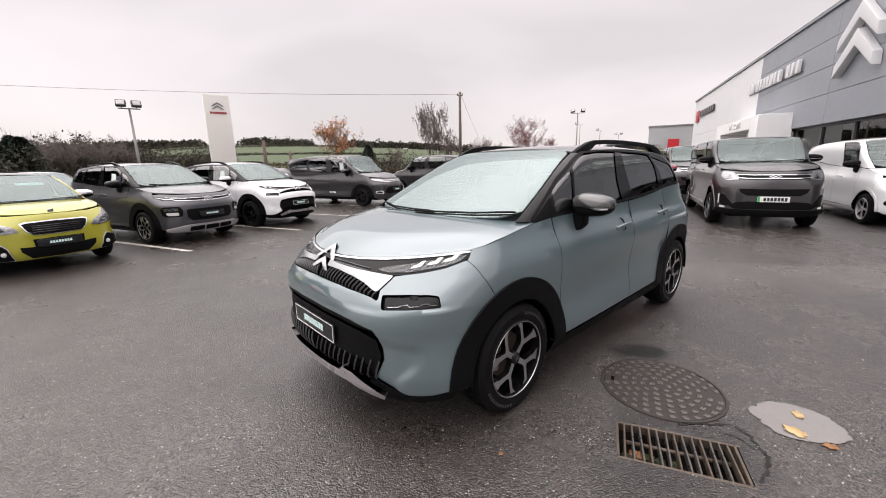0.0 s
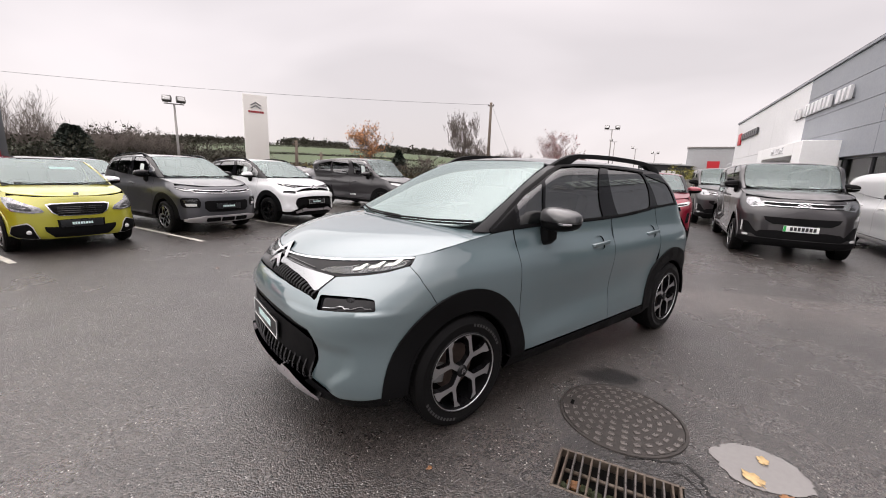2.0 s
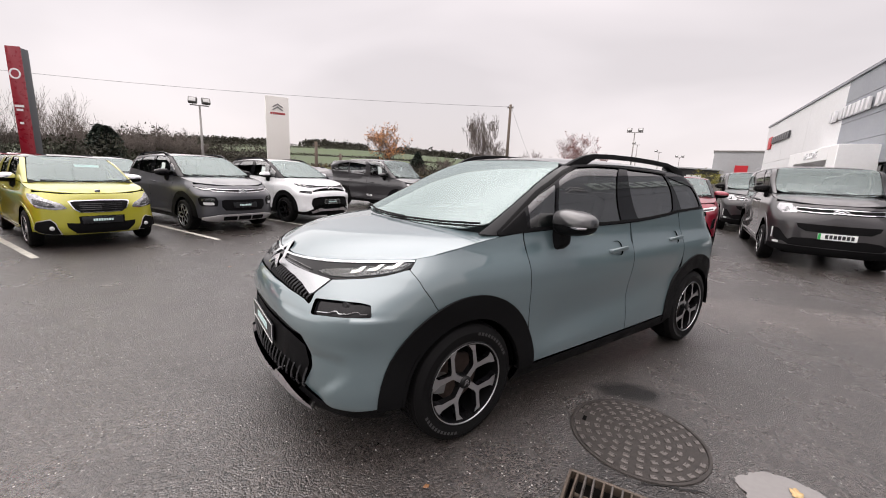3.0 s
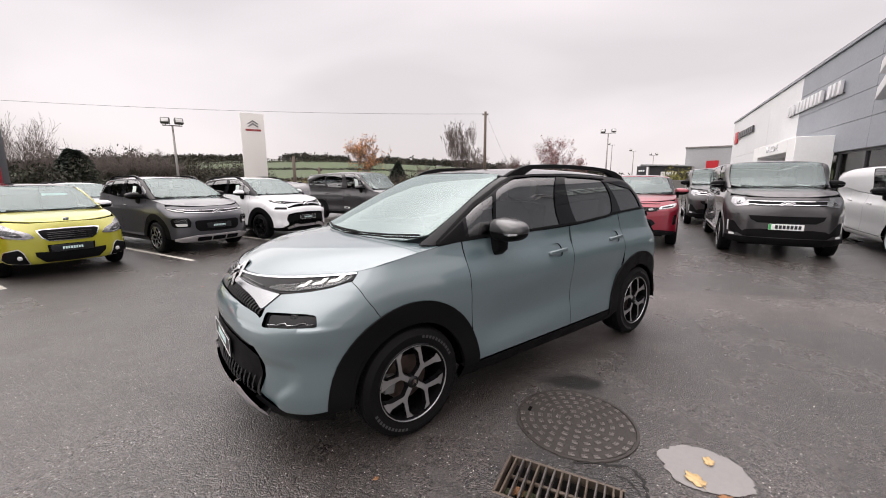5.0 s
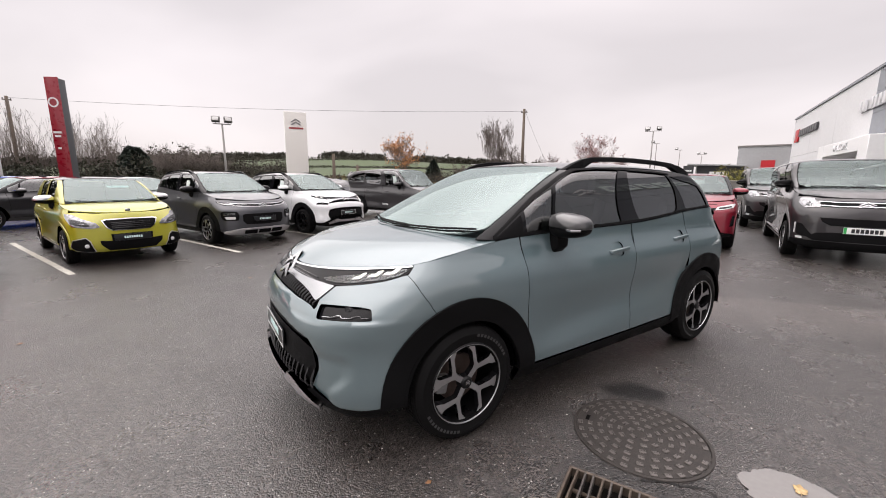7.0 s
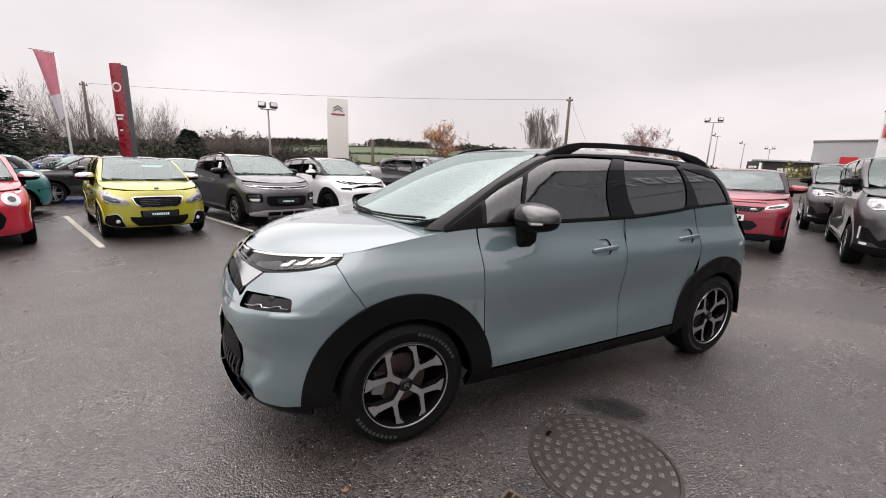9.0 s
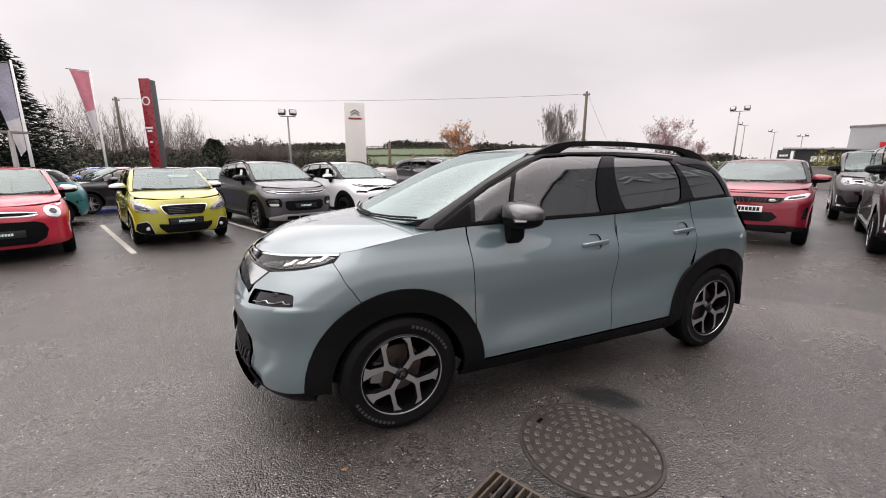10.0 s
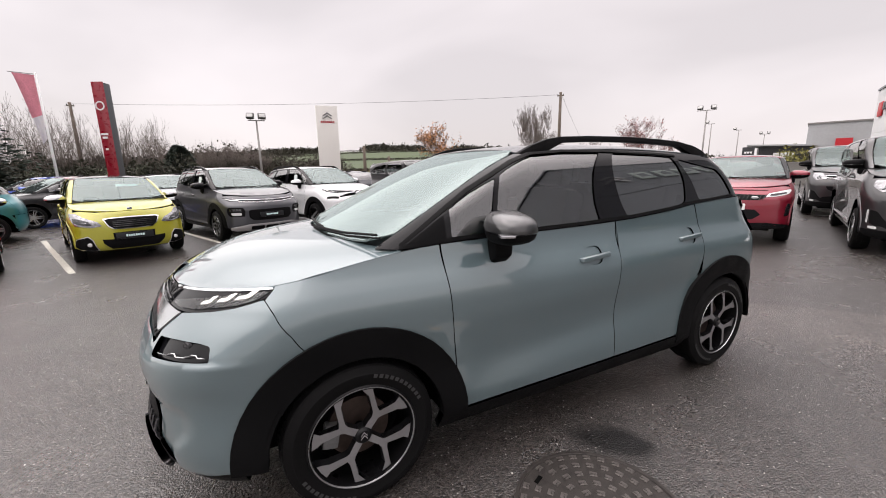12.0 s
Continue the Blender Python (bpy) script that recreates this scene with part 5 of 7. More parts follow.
def city_car(name, m, label, P, kind):
    car, T, low, up = body(dict(name=name, m=m, label=label, paint=P, fx=SMALL_X, fz=SMALL_Z, half=0.81, wheel=0.29, tyre=0.175, clad=False, arch=0.47, rim="twin", alloy=M_SATIN, pillar=P, tint=M_GLASS, group="parked cars", mirror=M_CHROME, roof=M_BLACKGLOSS if kind == "yellow" else P, windows=("front", "back")))
    if kind == "yellow":
        feats = [
            ("upper_grille_surround", M_CHROME, 0.008, [(0, 0.632), (0.29, 0.640), (0.37, 0.70), (0.425, 0.835), (0.36, 0.852), (0, 0.862)], True),
            ("upper_grille", M_PLASTIC, 0.016, [(0, 0.646), (0.285, 0.653), (0.355, 0.708), (0.402, 0.816), (0.35, 0.832), (0, 0.841)], True),
            ("plate_panel", M_PLASTIC, 0.008, [(0, 0.43), (0.31, 0.43), (0.32, 0.575), (0, 0.578)], True),
            ("lower_grille", M_PLASTIC, 0.010, [(0, 0.265), (0.36, 0.275), (0.47, 0.39), (0.48, 0.465), (0.36, 0.455), (0, 0.45)], True),
            ("headlamp", M_LAMPPALE, 0.008, [(0.45, 0.715), (0.58, 0.695), ("-0.56", 0.735), ("-0.38", 0.86), ("-0.27", 0.955), ("-0.42", 0.945), ("-0.58", 0.875), (0.50, 0.79)], False),
            ("headlamp_bowl", M_LAMPDARK, 0.012, [(0.58, 0.735), (0.66, 0.735), ("-0.52", 0.785), ("-0.44", 0.865), ("-0.55", 0.85), (0.62, 0.80)], False),
            ("fog_lamp_surround", M_SATIN, 0.006, [(0.53, 0.262), (0.64, 0.262), ("-0.56", 0.30), ("-0.48", 0.36), ("-0.53", 0.49), (0.66, 0.54), (0.60, 0.46)], False),
            ("fog_lamp", M_PLASTIC, 0.012, [(0.548, 0.272), (0.642, 0.272), ("-0.568", 0.308), ("-0.498", 0.362), ("-0.545", 0.478), (0.662, 0.522), (0.612, 0.455)], False),
        ]
        plate = 0.505
        simple_face(car, T, low, P, feats, plate)
        for s in (-1, 1):
            for z in (0.69, 0.725, 0.76, 0.79):
                pts = [T(LOW.at(*LOW.Y(s * y, z))) + Vector((-0.014, 0, 0)) for y in (0.0, 0.1, 0.2, 0.3)]
                tube("grille_bar", pts, 0.005, M_RIB, car, 5)
            q = T(LOW.at(*LOW.Y(s * 0.66, 0.38)))
            lathe("fog_bulb", [(0.0, -0.010), (0.022, -0.007), (0.032, 0.0)], M_WING, car, pose(q.x - 0.02, q.y, q.z, 0, 0, -90), 16)
        box("price_strip", (0.004, 0.34, 0.07), (0.62, -0.18, 1.27), M_CYAN, car, rot=(0, 58, 0))
        p = T(LOW.at(0, 0.99))
        box("nose_badge", (0.01, 0.07, 0.06), (p.x + 0.01, 0, p.z + 0.01), M_CHROME, car, 0.004)
    else:
        feats = [
            ("lower_grille", M_PLASTIC, 0.008, [(0, 0.31), (0.38, 0.31), (0.52, 0.40), (0.57, 0.55), (0.52, 0.66), (0.42, 0.70), (0, 0.705)], True),
            ("upper_chrome_strip", M_CHROME, 0.010, [(0, 0.862), (0.25, 0.850), (0.42, 0.838), (0.47, 0.825), (0.46, 0.845), (0.25, 0.872), (0, 0.884)], True),
            ("lower_chrome_strip", M_CHROME, 0.010, [(0, 0.785), (0.25, 0.780), (0.42, 0.785), (0.47, 0.805), (0.46, 0.815), (0.25, 0.800), (0, 0.805)], True),
            ("strip_backing", M_PLASTIC, 0.006, [(0, 0.80), (0.25, 0.795), (0.44, 0.80), (0.46, 0.825), (0.25, 0.855), (0, 0.866)], True),
            ("day_lamp", M_WING, 0.008, [("-0.46", 0.43), ("-0.44", 0.44), ("-0.43", 0.60), ("-0.46", 0.61)], False),
        ]
        simple_face(car, T, low, P, feats, 0.50)
        for s in (-1, 1):
            u0, v0 = LOW.Y(s * 0.66, 0.845)
            ring = lambda r: [(u0 + r * 1.1 * math.cos(2 * math.pi * i / 28), v0 + r * math.sin(2 * math.pi * i / 28)) for i in range(28)]
            head = panel("headlamp", ring(0.105), low, M_CHROME, car, off=0.010, step=0.05, skirt=0.015)
            panel("lamp_bowl", ring(0.094), low, M_WING, head, off=0.016, step=0.05, skirt=0.008)
            panel("lamp_eye", ring(0.045), low, M_LAMPDARK, head, off=0.022, step=0.05, skirt=0.008)
            q = lx([(-0.47, 0.93), (-0.36, 0.955), (-0.30, 0.985), (-0.42, 0.972)])
            panel("indicator", q if s > 0 else flip(q), low, M_WING, car, off=0.008, step=0.05)
    return car


YELLOW = city_car("city_car", park(-2.37, 7.52, 0.34, -0.94), "lime yellow city car with black roof, chrome grille edge and mirrors", M_YELLOW, "yellow")
city_car("city_car", park(-4.62, 6.67, *FACE), "bright red city car with round headlamps and black lower grille", M_RED, "red")


def old_face(car_args):
    """The older crossover: lamps in round-cornered boxes low in the nose."""
    P = car_args["paint"]
    car, T, low, up = body(car_args)
    feats = [
        ("upper_lamp_band", M_BLACKGLOSS, 0.004, [(0, 0.835), (0.3, 0.838), (0.52, 0.85), ("-0.52", 0.872), ("-0.36", 0.93), ("-0.34", 0.948), ("-0.50", 0.918), (0.45, 0.895), (0, 0.898)], True),
        ("upper_chrome_strip", M_CHROME, 0.010, [(0, 0.885), (0.25, 0.883), (0.45, 0.887), (0.60, 0.900), (0.70, 0.914), (0.60, 0.907), (0.45, 0.894), (0.25, 0.890), (0, 0.892)], True),
        ("lower_chrome_strip", M_CHROME, 0.010, [(0, 0.829), (0.25, 0.832), (0.5, 0.846), (0.60, 0.854), (0.60, 0.861), (0.5, 0.853), (0.25, 0.839), (0, 0.836)], True),
        ("upper_lamp", M_WING, 0.010, [(0.60, 0.868), ("-0.55", 0.875), ("-0.40", 0.918), ("-0.38", 0.928), ("-0.52", 0.898), (0.58, 0.884)], False),
        ("middle_grille", M_PLASTIC, 0.006, [(0, 0.445), (0.40, 0.46), (0.47, 0.53), (0.47, 0.66), (0.42, 0.685), (0, 0.68)], True),
        ("lamp_surround", M_PLASTIC, 0.006, [(0.55, 0.55), ("-0.60", 0.55), ("-0.55", 0.59), ("-0.53", 0.70), ("-0.58", 0.745), (0.57, 0.74), (0.53, 0.66)], False),
        ("lamp_bulb", M_LAMPDARK, 0.012, [(0.585, 0.655), ("-0.60", 0.655), ("-0.57", 0.715), (0.60, 0.718)], False),
        ("headlamp", M_LENS, 0.016, [(0.585, 0.655), ("-0.60", 0.655), ("-0.57", 0.715), (0.60, 0.718)], False),
        ("fog_lamp", M_WING, 0.014, [(0.60, 0.575), ("-0.64", 0.575), ("-0.61", 0.63), (0.60, 0.63)], False),
        ("skid_frame", M_SATIN, 0.012, [(0, 0.215), (0.50, 0.235), (0.68, 0.24), ("-0.55", 0.27), ("-0.58", 0.315), (0.62, 0.35), (0.48, 0.375), (0, 0.375)], True),
    ]
    simple_face(car, T, low, P, feats, 0.57)
    for y0, y1 in ((-0.44, -0.17), (-0.14, 0.14), (0.17, 0.44)):
        q = [LOW.Y(a, z) for a, z in ((y0, 0.255), (y1, 0.255), (y1, 0.335), (y0, 0.335))]
        panel("skid_opening", rounded(q, 0.02), low, M_PLASTIC, car, off=0.018, step=0.08, skirt=0.01)
    badge(car, T, 0.882, 0.20, 0.065)
    return car


GREY = old_face(dict(name="crossover_car", m=park(-0.2, 8.68, *FACE), label="steel grey crossover with black arches and silver skid plate", paint=M_GREY, rails=True, pillar=M_BLACKGLOSS, group="parked cars", rail_mat=M_BLACKGLOSS, alloy=M_ALLOY, card=True))
WHITE = crossover("crossover_car", park(2.0, 9.42, *FACE), "white crossover with black arches and dark alloy wheels", M_WHITECAR, group="parked cars", alloy=M_RIMDARK)


def mpv(name, m, label, P, windows=("quarter", "front", "back", "last"), lamps=M_WING, van=False):
    car, T, low, up = body(dict(name=name, m=m, label=label, category="van" if van else "car", paint=P, fx=MPV_X, fz=MPV_Z, half=0.925, wheel=0.325, tyre=0.205, clad=not van, arch=0.47, rim="plain" if van else "y", alloy=M_SATIN if van else M_RIMDARK, pillar=P, tuck=0.5, square=0.38, windows=windows, group="parked vans" if van else "parked cars", mirror=P if not van else M_PLASTIC, mirror_size=1.15, card=not van))
    feats = [
        ("upper_chrome_strip", M_CHROME, 0.010, [(0, 0.90), (0.3, 0.895), (0.52, 0.905), (0.52, 0.916), (0.3, 0.912), (0, 0.918)], True),
        ("lower_chrome_strip", M_CHROME, 0.010, [(0, 0.862), (0.3, 0.856), (0.5, 0.862), (0.5, 0.873), (0.3, 0.87), (0, 0.876)], True),
        ("upper_lamp", lamps, 0.008, [(0.50, 0.87), ("-0.60", 0.88), ("-0.40", 0.93), ("-0.36", 0.965), ("-0.55", 0.945), (0.52, 0.925)], False),
        ("middle_lamp", M_LAMPDARK, 0.008, [(0.48, 0.72), ("-0.60", 0.73), ("-0.54", 0.79), ("-0.58", 0.81), (0.50, 0.79)], False),
        ("lower_grille", M_PLASTIC, 0.008, [(0, 0.45), (0.45, 0.45), (0.56, 0.50), (0.52, 0.62), (0.42, 0.70), (0, 0.70)], True),
        ("fog_lamp_frame", M_WHITE if not van else M_PLASTIC, 0.008, [(0.62, 0.44), ("-0.58", 0.46), ("-0.55", 0.50), ("-0.57", 0.555), (0.66, 0.565), (0.62, 0.52)], False),
        ("fog_lamp", M_PLASTIC, 0.014, [(0.645, 0.465), ("-0.60", 0.475), ("-0.575", 0.505), ("-0.59", 0.535), (0.67, 0.54)], False),
    ]
    simple_face(car, T, low, P, feats, 0.60)
    badge(car, T, 0.895, 0.19, 0.055)
    if not van:
        for s in (1, -1):
            q = [LOW.X(x, z, 1) for x, z in ((1.28, 0.47), (1.48, 0.47), (1.50, 0.53), (1.30, 0.53))]
            q = rounded(q, 0.02)
            panel("door_bumper_trim", q if s > 0 else flip(q), low, M_WHITE, car, off=0.010, step=0.05)
            q = rounded([LOW.X(x, z, 1) for x, z in ((1.33, 0.485), (1.46, 0.485), (1.47, 0.515), (1.345, 0.515))], 0.01)
            panel("door_bumper_inset", q if s > 0 else flip(q), low, M_PLASTIC, car, off=0.016, step=0.05)
    return car


mpv("people_carrier", park(6.35, 11.35, *FACE), "dark grey people carrier with white lower trim marks", M_DGREY)
mpv("panel_van", park(10.4, 14.6, -0.37, 0.93), "dark grey van in a back row of the car park", M_DGREY, ("front", "back", "last"), van=True)
mpv("panel_van", park(13.0, 15.4, -0.37, 0.93), "dark grey van in a back row of the car park", M_DGREY, ("front", "back"), van=True)
mpv("panel_van", park(10.90, -1.98, -0.92, -0.39), "plain white panel van beside the showroom", M_WHITECAR, ("front",), van=True)


def big_van(name, m, label, P, plate=True):
    car, T, low, up = body(dict(name=name, m=m, label=label, category="van", paint=P, fx=VAN_X, fz=VAN_Z, half=0.955, wheel=0.345, tyre=0.225, clad=False, arch=0.47, rim="twin", alloy=M_ALLOY, pillar=P, tuck=0.55, square=0.45, windows=("front", "back", "last"), tint=M_TINT, group="parked vans", mirror=M_PLASTIC, mirror_size=1.12))
    feats = [
        ("upper_chrome_strip", M_CHROME, 0.012, [(0, 0.902), (0.3, 0.898), (0.55, 0.904), (0.55, 0.911), (0.3, 0.906), (0, 0.911)], True),
        ("lower_chrome_strip", M_CHROME, 0.012, [(0, 0.850), (0.3, 0.845), (0.55, 0.854), (0.55, 0.861), (0.3, 0.853), (0, 0.859)], True),
        ("strip_backing", M_PLASTIC, 0.006, [(0, 0.84), (0.3, 0.835), (0.55, 0.845), (0.55, 0.92), (0.3, 0.918), (0, 0.924)], True),
        ("headlamp", M_LAMPPALE, 0.010, [(0.53, 0.835), (0.70, 0.82), ("-0.58", 0.83), ("-0.46", 0.88), ("-0.40", 0.96), ("-0.55", 0.955), (0.60, 0.93), (0.54, 0.90)], False),
        ("headlamp_bowl", M_LENS, 0.013, [(0.60, 0.845), (0.72, 0.84), ("-0.57", 0.86), ("-0.55", 0.91), (0.66, 0.91)], False),
        ("upper_grille", M_PLASTIC, 0.010, [(0, 0.648), (0.40, 0.648), (0.50, 0.685), (0.53, 0.725), (0, 0.722)], True),
        ("lower_grille", M_PLASTIC, 0.008, [(0, 0.40), (0.58, 0.40), (0.66, 0.46), (0.55, 0.54), (0.36, 0.56), (0, 0.55)], True),
        ("side_intake", M_PLASTIC, 0.008, [(0.56, 0.46), (0.72, 0.46), ("-0.60", 0.50), ("-0.58", 0.66), (0.72, 0.65)], False),
        ("day_lamp", M_WING, 0.012, [("-0.57", 0.50), ("-0.555", 0.50), ("-0.545", 0.66), ("-0.565", 0.66)], False),
        ("fog_lamp", M_WING, 0.014, [(0.70, 0.41), ("-0.61", 0.415), ("-0.60", 0.455), (0.71, 0.452)], False),
        ("lower_valance", M_PLASTIC, 0.010, [(0, 0.25), (0.5, 0.255), ("-0.56", 0.285), ("-0.49", 0.33), ("-0.50", 0.40), (0.6, 0.39), (0, 0.385)], True),
    ]
    simple_face(car, T, low, P, feats, 0.60, white_plate=True, no_plate=not plate)
    badge(car, T, 0.895, 0.22, 0.065)
    for s in (1, -1):
        q = lx([(0.55, 0.40), (2.05, 0.40), (2.05, 0.425), (0.55, 0.425)])
        panel("side_strip", q if s > 0 else flip(q), low, M_SATIN, car, off=0.02, step=0.1)
        q = lx([(3.10, 0.85), (3.20, 0.85), (3.15, 1.12), (3.06, 1.12)])
        panel("tail_lamp", q if s > 0 else flip(q), low, M_REDLENS, car, off=0.012, step=0.08)
    return car


big_van("people_van", park(9.23, 0.41, -0.92, -0.39), "dark grey people van with chrome nose strips and white plate", M_DGREY)
big_van("people_van", park(14.35, 3.05, -0.92, -0.39), "dark grey van parked behind another dark van", M_DGREY, False)


def suv():
    P = M_DEEPRED
    car, T, low, up = body(dict(name="sport_utility_car", m=park(8.4, 2.94, -0.92, -0.39), label="deep red sport utility car with black mesh grille", paint=P, fx=SUV_X, fz=SUV_Z, half=0.945, wheel=0.36, tyre=0.235, clad=False, arch=0.47, rim="twin", alloy=M_RIMDARK, pillar=M_BLACKGLOSS, roof=M_DEEPRED, group="parked cars", mirror=P, mirror_size=1.15))
    feats = [
        ("mesh_grille", M_PLASTIC, 0.006, [(0, 0.735), (0.42, 0.74), (0.50, 0.785), (0.52, 0.83), (0, 0.838)], True),
        ("headlamp", M_WING, 0.008, [(0.50, 0.79), (0.62, 0.80), ("-0.50", 0.84), ("-0.36", 0.905), ("-0.38", 0.925), ("-0.58", 0.885), (0.53, 0.85)], False),
        ("headlamp_dark", M_LAMPDARK, 0.012, [(0.55, 0.805), (0.64, 0.815), ("-0.52", 0.85), ("-0.50", 0.872), (0.56, 0.842)], False),
        ("bonnet_lip", M_BLACKGLOSS, 0.006, [(0, 0.915), (0.52, 0.91), (0.52, 0.92), (0, 0.926)], True),
        ("plate_recess", P, 0.006, [(0, 0.56), (0.34, 0.56), (0.36, 0.70), (0, 0.70)], True),
        ("lower_grille", M_BLACKGLOSS, 0.008, [(0, 0.42), (0.36, 0.42), (0.46, 0.50), (0.38, 0.58), (0, 0.585)], True),
        ("side_intake", M_BLACKGLOSS, 0.008, [("-0.62", 0.47), ("-0.52", 0.49), ("-0.50", 0.67), ("-0.57", 0.68)], False),
        ("valance", M_BLACKGLOSS, 0.008, [(0, 0.25), (0.5, 0.255), ("-0.56", 0.285), ("-0.49", 0.33), (0.55, 0.37), (0, 0.35)], True),
    ]
    simple_face(car, T, low, P, feats, 0.625, white_plate=True)
    for s in (-1, 1):
        for i in range(9):
            y = 0.03 + i * 0.055
            a, b = T(LOW.at(*LOW.Y(s * y, 0.745))), T(LOW.at(*LOW.Y(s * (y + 0.03), 0.828)))
            tube("mesh_rib", [a + Vector((-0.012, 0, 0)), b + Vector((-0.012, 0, 0))], 0.006, M_RIB, car, 5)
        for z in (0.53, 0.575, 0.62):
            pts = [T(LOW.at(*LOW.X(x, z, s))) + Vector((-0.014, 0, 0)) for x in (-0.60, -0.56, -0.52)]
            tube("intake_bar", pts, 0.008, M_BLACKGLOSS, car, 5)
    q = T(LOW.at(*LOW.Y(0.36, 0.785)))
    bm = bmesh.new()
    bmesh.ops.create_uvsphere(bm, u_segments=20, v_segments=10, radius=1.0, matrix=Matrix.Diagonal((0.008, 0.055, 0.025, 1)))
    part("oval_badge", bm, M_SATIN, car, m=pose(q.x - 0.014, q.y, q.z), smooth=True)
    return car


suv()


def hatch(m, label, P, roof_m=None):
    car, T, low, up = body(dict(name="hatchback_car", m=m, label=label, paint=P, fx=HATCH_X, fz=HATCH_Z, half=0.87, wheel=0.315, tyre=0.205, clad=False, arch=0.47, rim="twin", pillar=M_BLACKGLOSS, roof=roof_m or P, group="parked cars", mirror=P, tint=M_TINT))
    feats = [
        ("lower_grille", M_PLASTIC, 0.008, [(0, 0.45), (0.45, 0.45), (0.55, 0.55), (0.45, 0.70), (0, 0.70)], True),
        ("upper_grille", M_PLASTIC, 0.008, [(0, 0.83), (0.40, 0.84), (0.46, 0.90), (0, 0.91)], True),
        ("headlamp", M_WING, 0.008, [(0.50, 0.85), ("-0.60", 0.85), ("-0.36", 0.93), ("-0.30", 0.98), ("-0.50", 0.95), (0.52, 0.91)], False),
    ]
    simple_face(car, T, low, P, feats, 0.74)
    return car


hatch(park(-6.35, 14.35, -0.80, -0.60), "black hatchback with a red roof in the second row", M_BLACKCAR, M_DEEPRED)
hatch(park(-8.3, 18.0, -0.93, -0.37), "blue saloon parked at the back of the car park", M_BLUE)
hatch(park(-8.15, 10.4, -0.93, -0.37), "teal hatchback parked behind the red city car", M_TEAL)
hatch(park(-2.35, 14.2, *FACE), "silver hatchback parked in the second row", M_SILVERCAR)
hatch(park(0.2, 15.1, *FACE), "white hatchback parked in the second row", M_WHITECAR)
hatch(park(3.3, 18.2, -0.37, 0.93), "grey hatchback parked in the second row", M_GREY)

# ---- ground, building and distance ----
M_FIELD = mat("pasture_grass", (0.052, 0.074, 0.028), 0.95, vary=0.35, scale=0.05)
M_VERGE = mat("rough_verge", (0.055, 0.06, 0.028), 0.95, vary=0.4, scale=0.8)


def far_height(x, y):
    d, b = math.hypot(x, y), math.degrees(math.atan2(x, y))
    k = min(1.0, max(0.0, (d - 90) / 420))
    k = k * k * (3 - 2 * k)
    g = 0.62 + 0.38 * math.cos(radians((b - 20) * 4.0)) if -45 < b - 20 < 45 else 0.24
    return k * 24 * g * (1 + 0.10 * noise.noise(Vector((x / 130, y / 130, 0))))


GRATE = [(0.322, -0.468), (0.575, -0.985), (0.325, -1.105), (0.062, -0.592)]


def ground():
    pts, edges = [], []
    for r in (4, 8, 14, 22, 30, 36, 44, 55, 70, 90, 120, 160, 210, 270, 340, 430, 520, 650, 900, 1400, 2400):
        n = 96 if r > 30 else 32
        pts += [(r * math.cos(2 * math.pi * (i + 0.5) / n), r * math.sin(2 * math.pi * (i + 0.5) / n)) for i in range(n)]
    k = len(pts)
    pts += GRATE
    edges = [(k + i, k + (i + 1) % 4) for i in range(4)]
    got = delaunay_2d_cdt([Vector(p) for p in pts], edges, [], 0, 1e-6)
    flat = [(v.x, v.y) for v in got[0]]
    faces, idx = [], []
    for t in got[2]:
        c = (sum(flat[i][0] for i in t) / 3, sum(flat[i][1] for i in t) / 3)
        if inside(c, GRATE):
            continue
        a, b, d = (Vector(flat[i]) for i in t)
        faces.append(tuple(t) if (b - a).cross(d - a) > 0 else tuple(t)[::-1])
        v = -0.37 * c[0] + 0.93 * c[1]
        r = math.hypot(*c)
        idx.append(0 if (v < 26 and r < 60) or (c[0] > 20 and r < 90) else (1 if r < 75 else 2))
    verts = [(x, y, far_height(x, y)) for x, y in flat]
    me = mesh_of("ground", verts, faces, [M_ASPHALT, M_VERGE, M_FIELD], idx=idx)
    return tagged(new("ground", me), "wet dark asphalt car park running out to green fields", "ground", kind="structure")


ground()

# white bay lines, worn paint
M_LINE = mat("worn_line_paint", (0.42, 0.41, 0.36), 0.7, vary=0.35, scale=9, bump=0.4, bscale=200)


def bay_line(x0, y0, x1, y1, w=0.09):
    d = Vector((x1 - x0, y1 - y0, 0))
    n = Vector((-d.y, d.x, 0)).normalized() * (w / 2)
    rng = random.Random(int(x0 * 100))
    left, right, k = [], [], 24
    for i in range(k + 1):
        p = Vector((x0, y0, 0.004)) + d * (i / k)
        left.append(p + n * (1 + 0.12 * rng.uniform(-1, 1)))
        right.append(p - n * (1 + 0.12 * rng.uniform(-1, 1)))
    v = left + right
    f = [(i, k + 1 + i, k + 2 + i, i + 1) for i in range(k)]
    tagged(new("bay_line", mesh_of("bay_line", v, f, M_LINE)), "worn white parking bay line on the asphalt", "line", "bay lines", "structure")


for i in range(-3, 7):
    x, y = -0.506 + 2.335 * i, 6.90 + 0.71 * i
    bay_line(x, y, x - 0.38 * 4.8, y + 0.925 * 4.8)

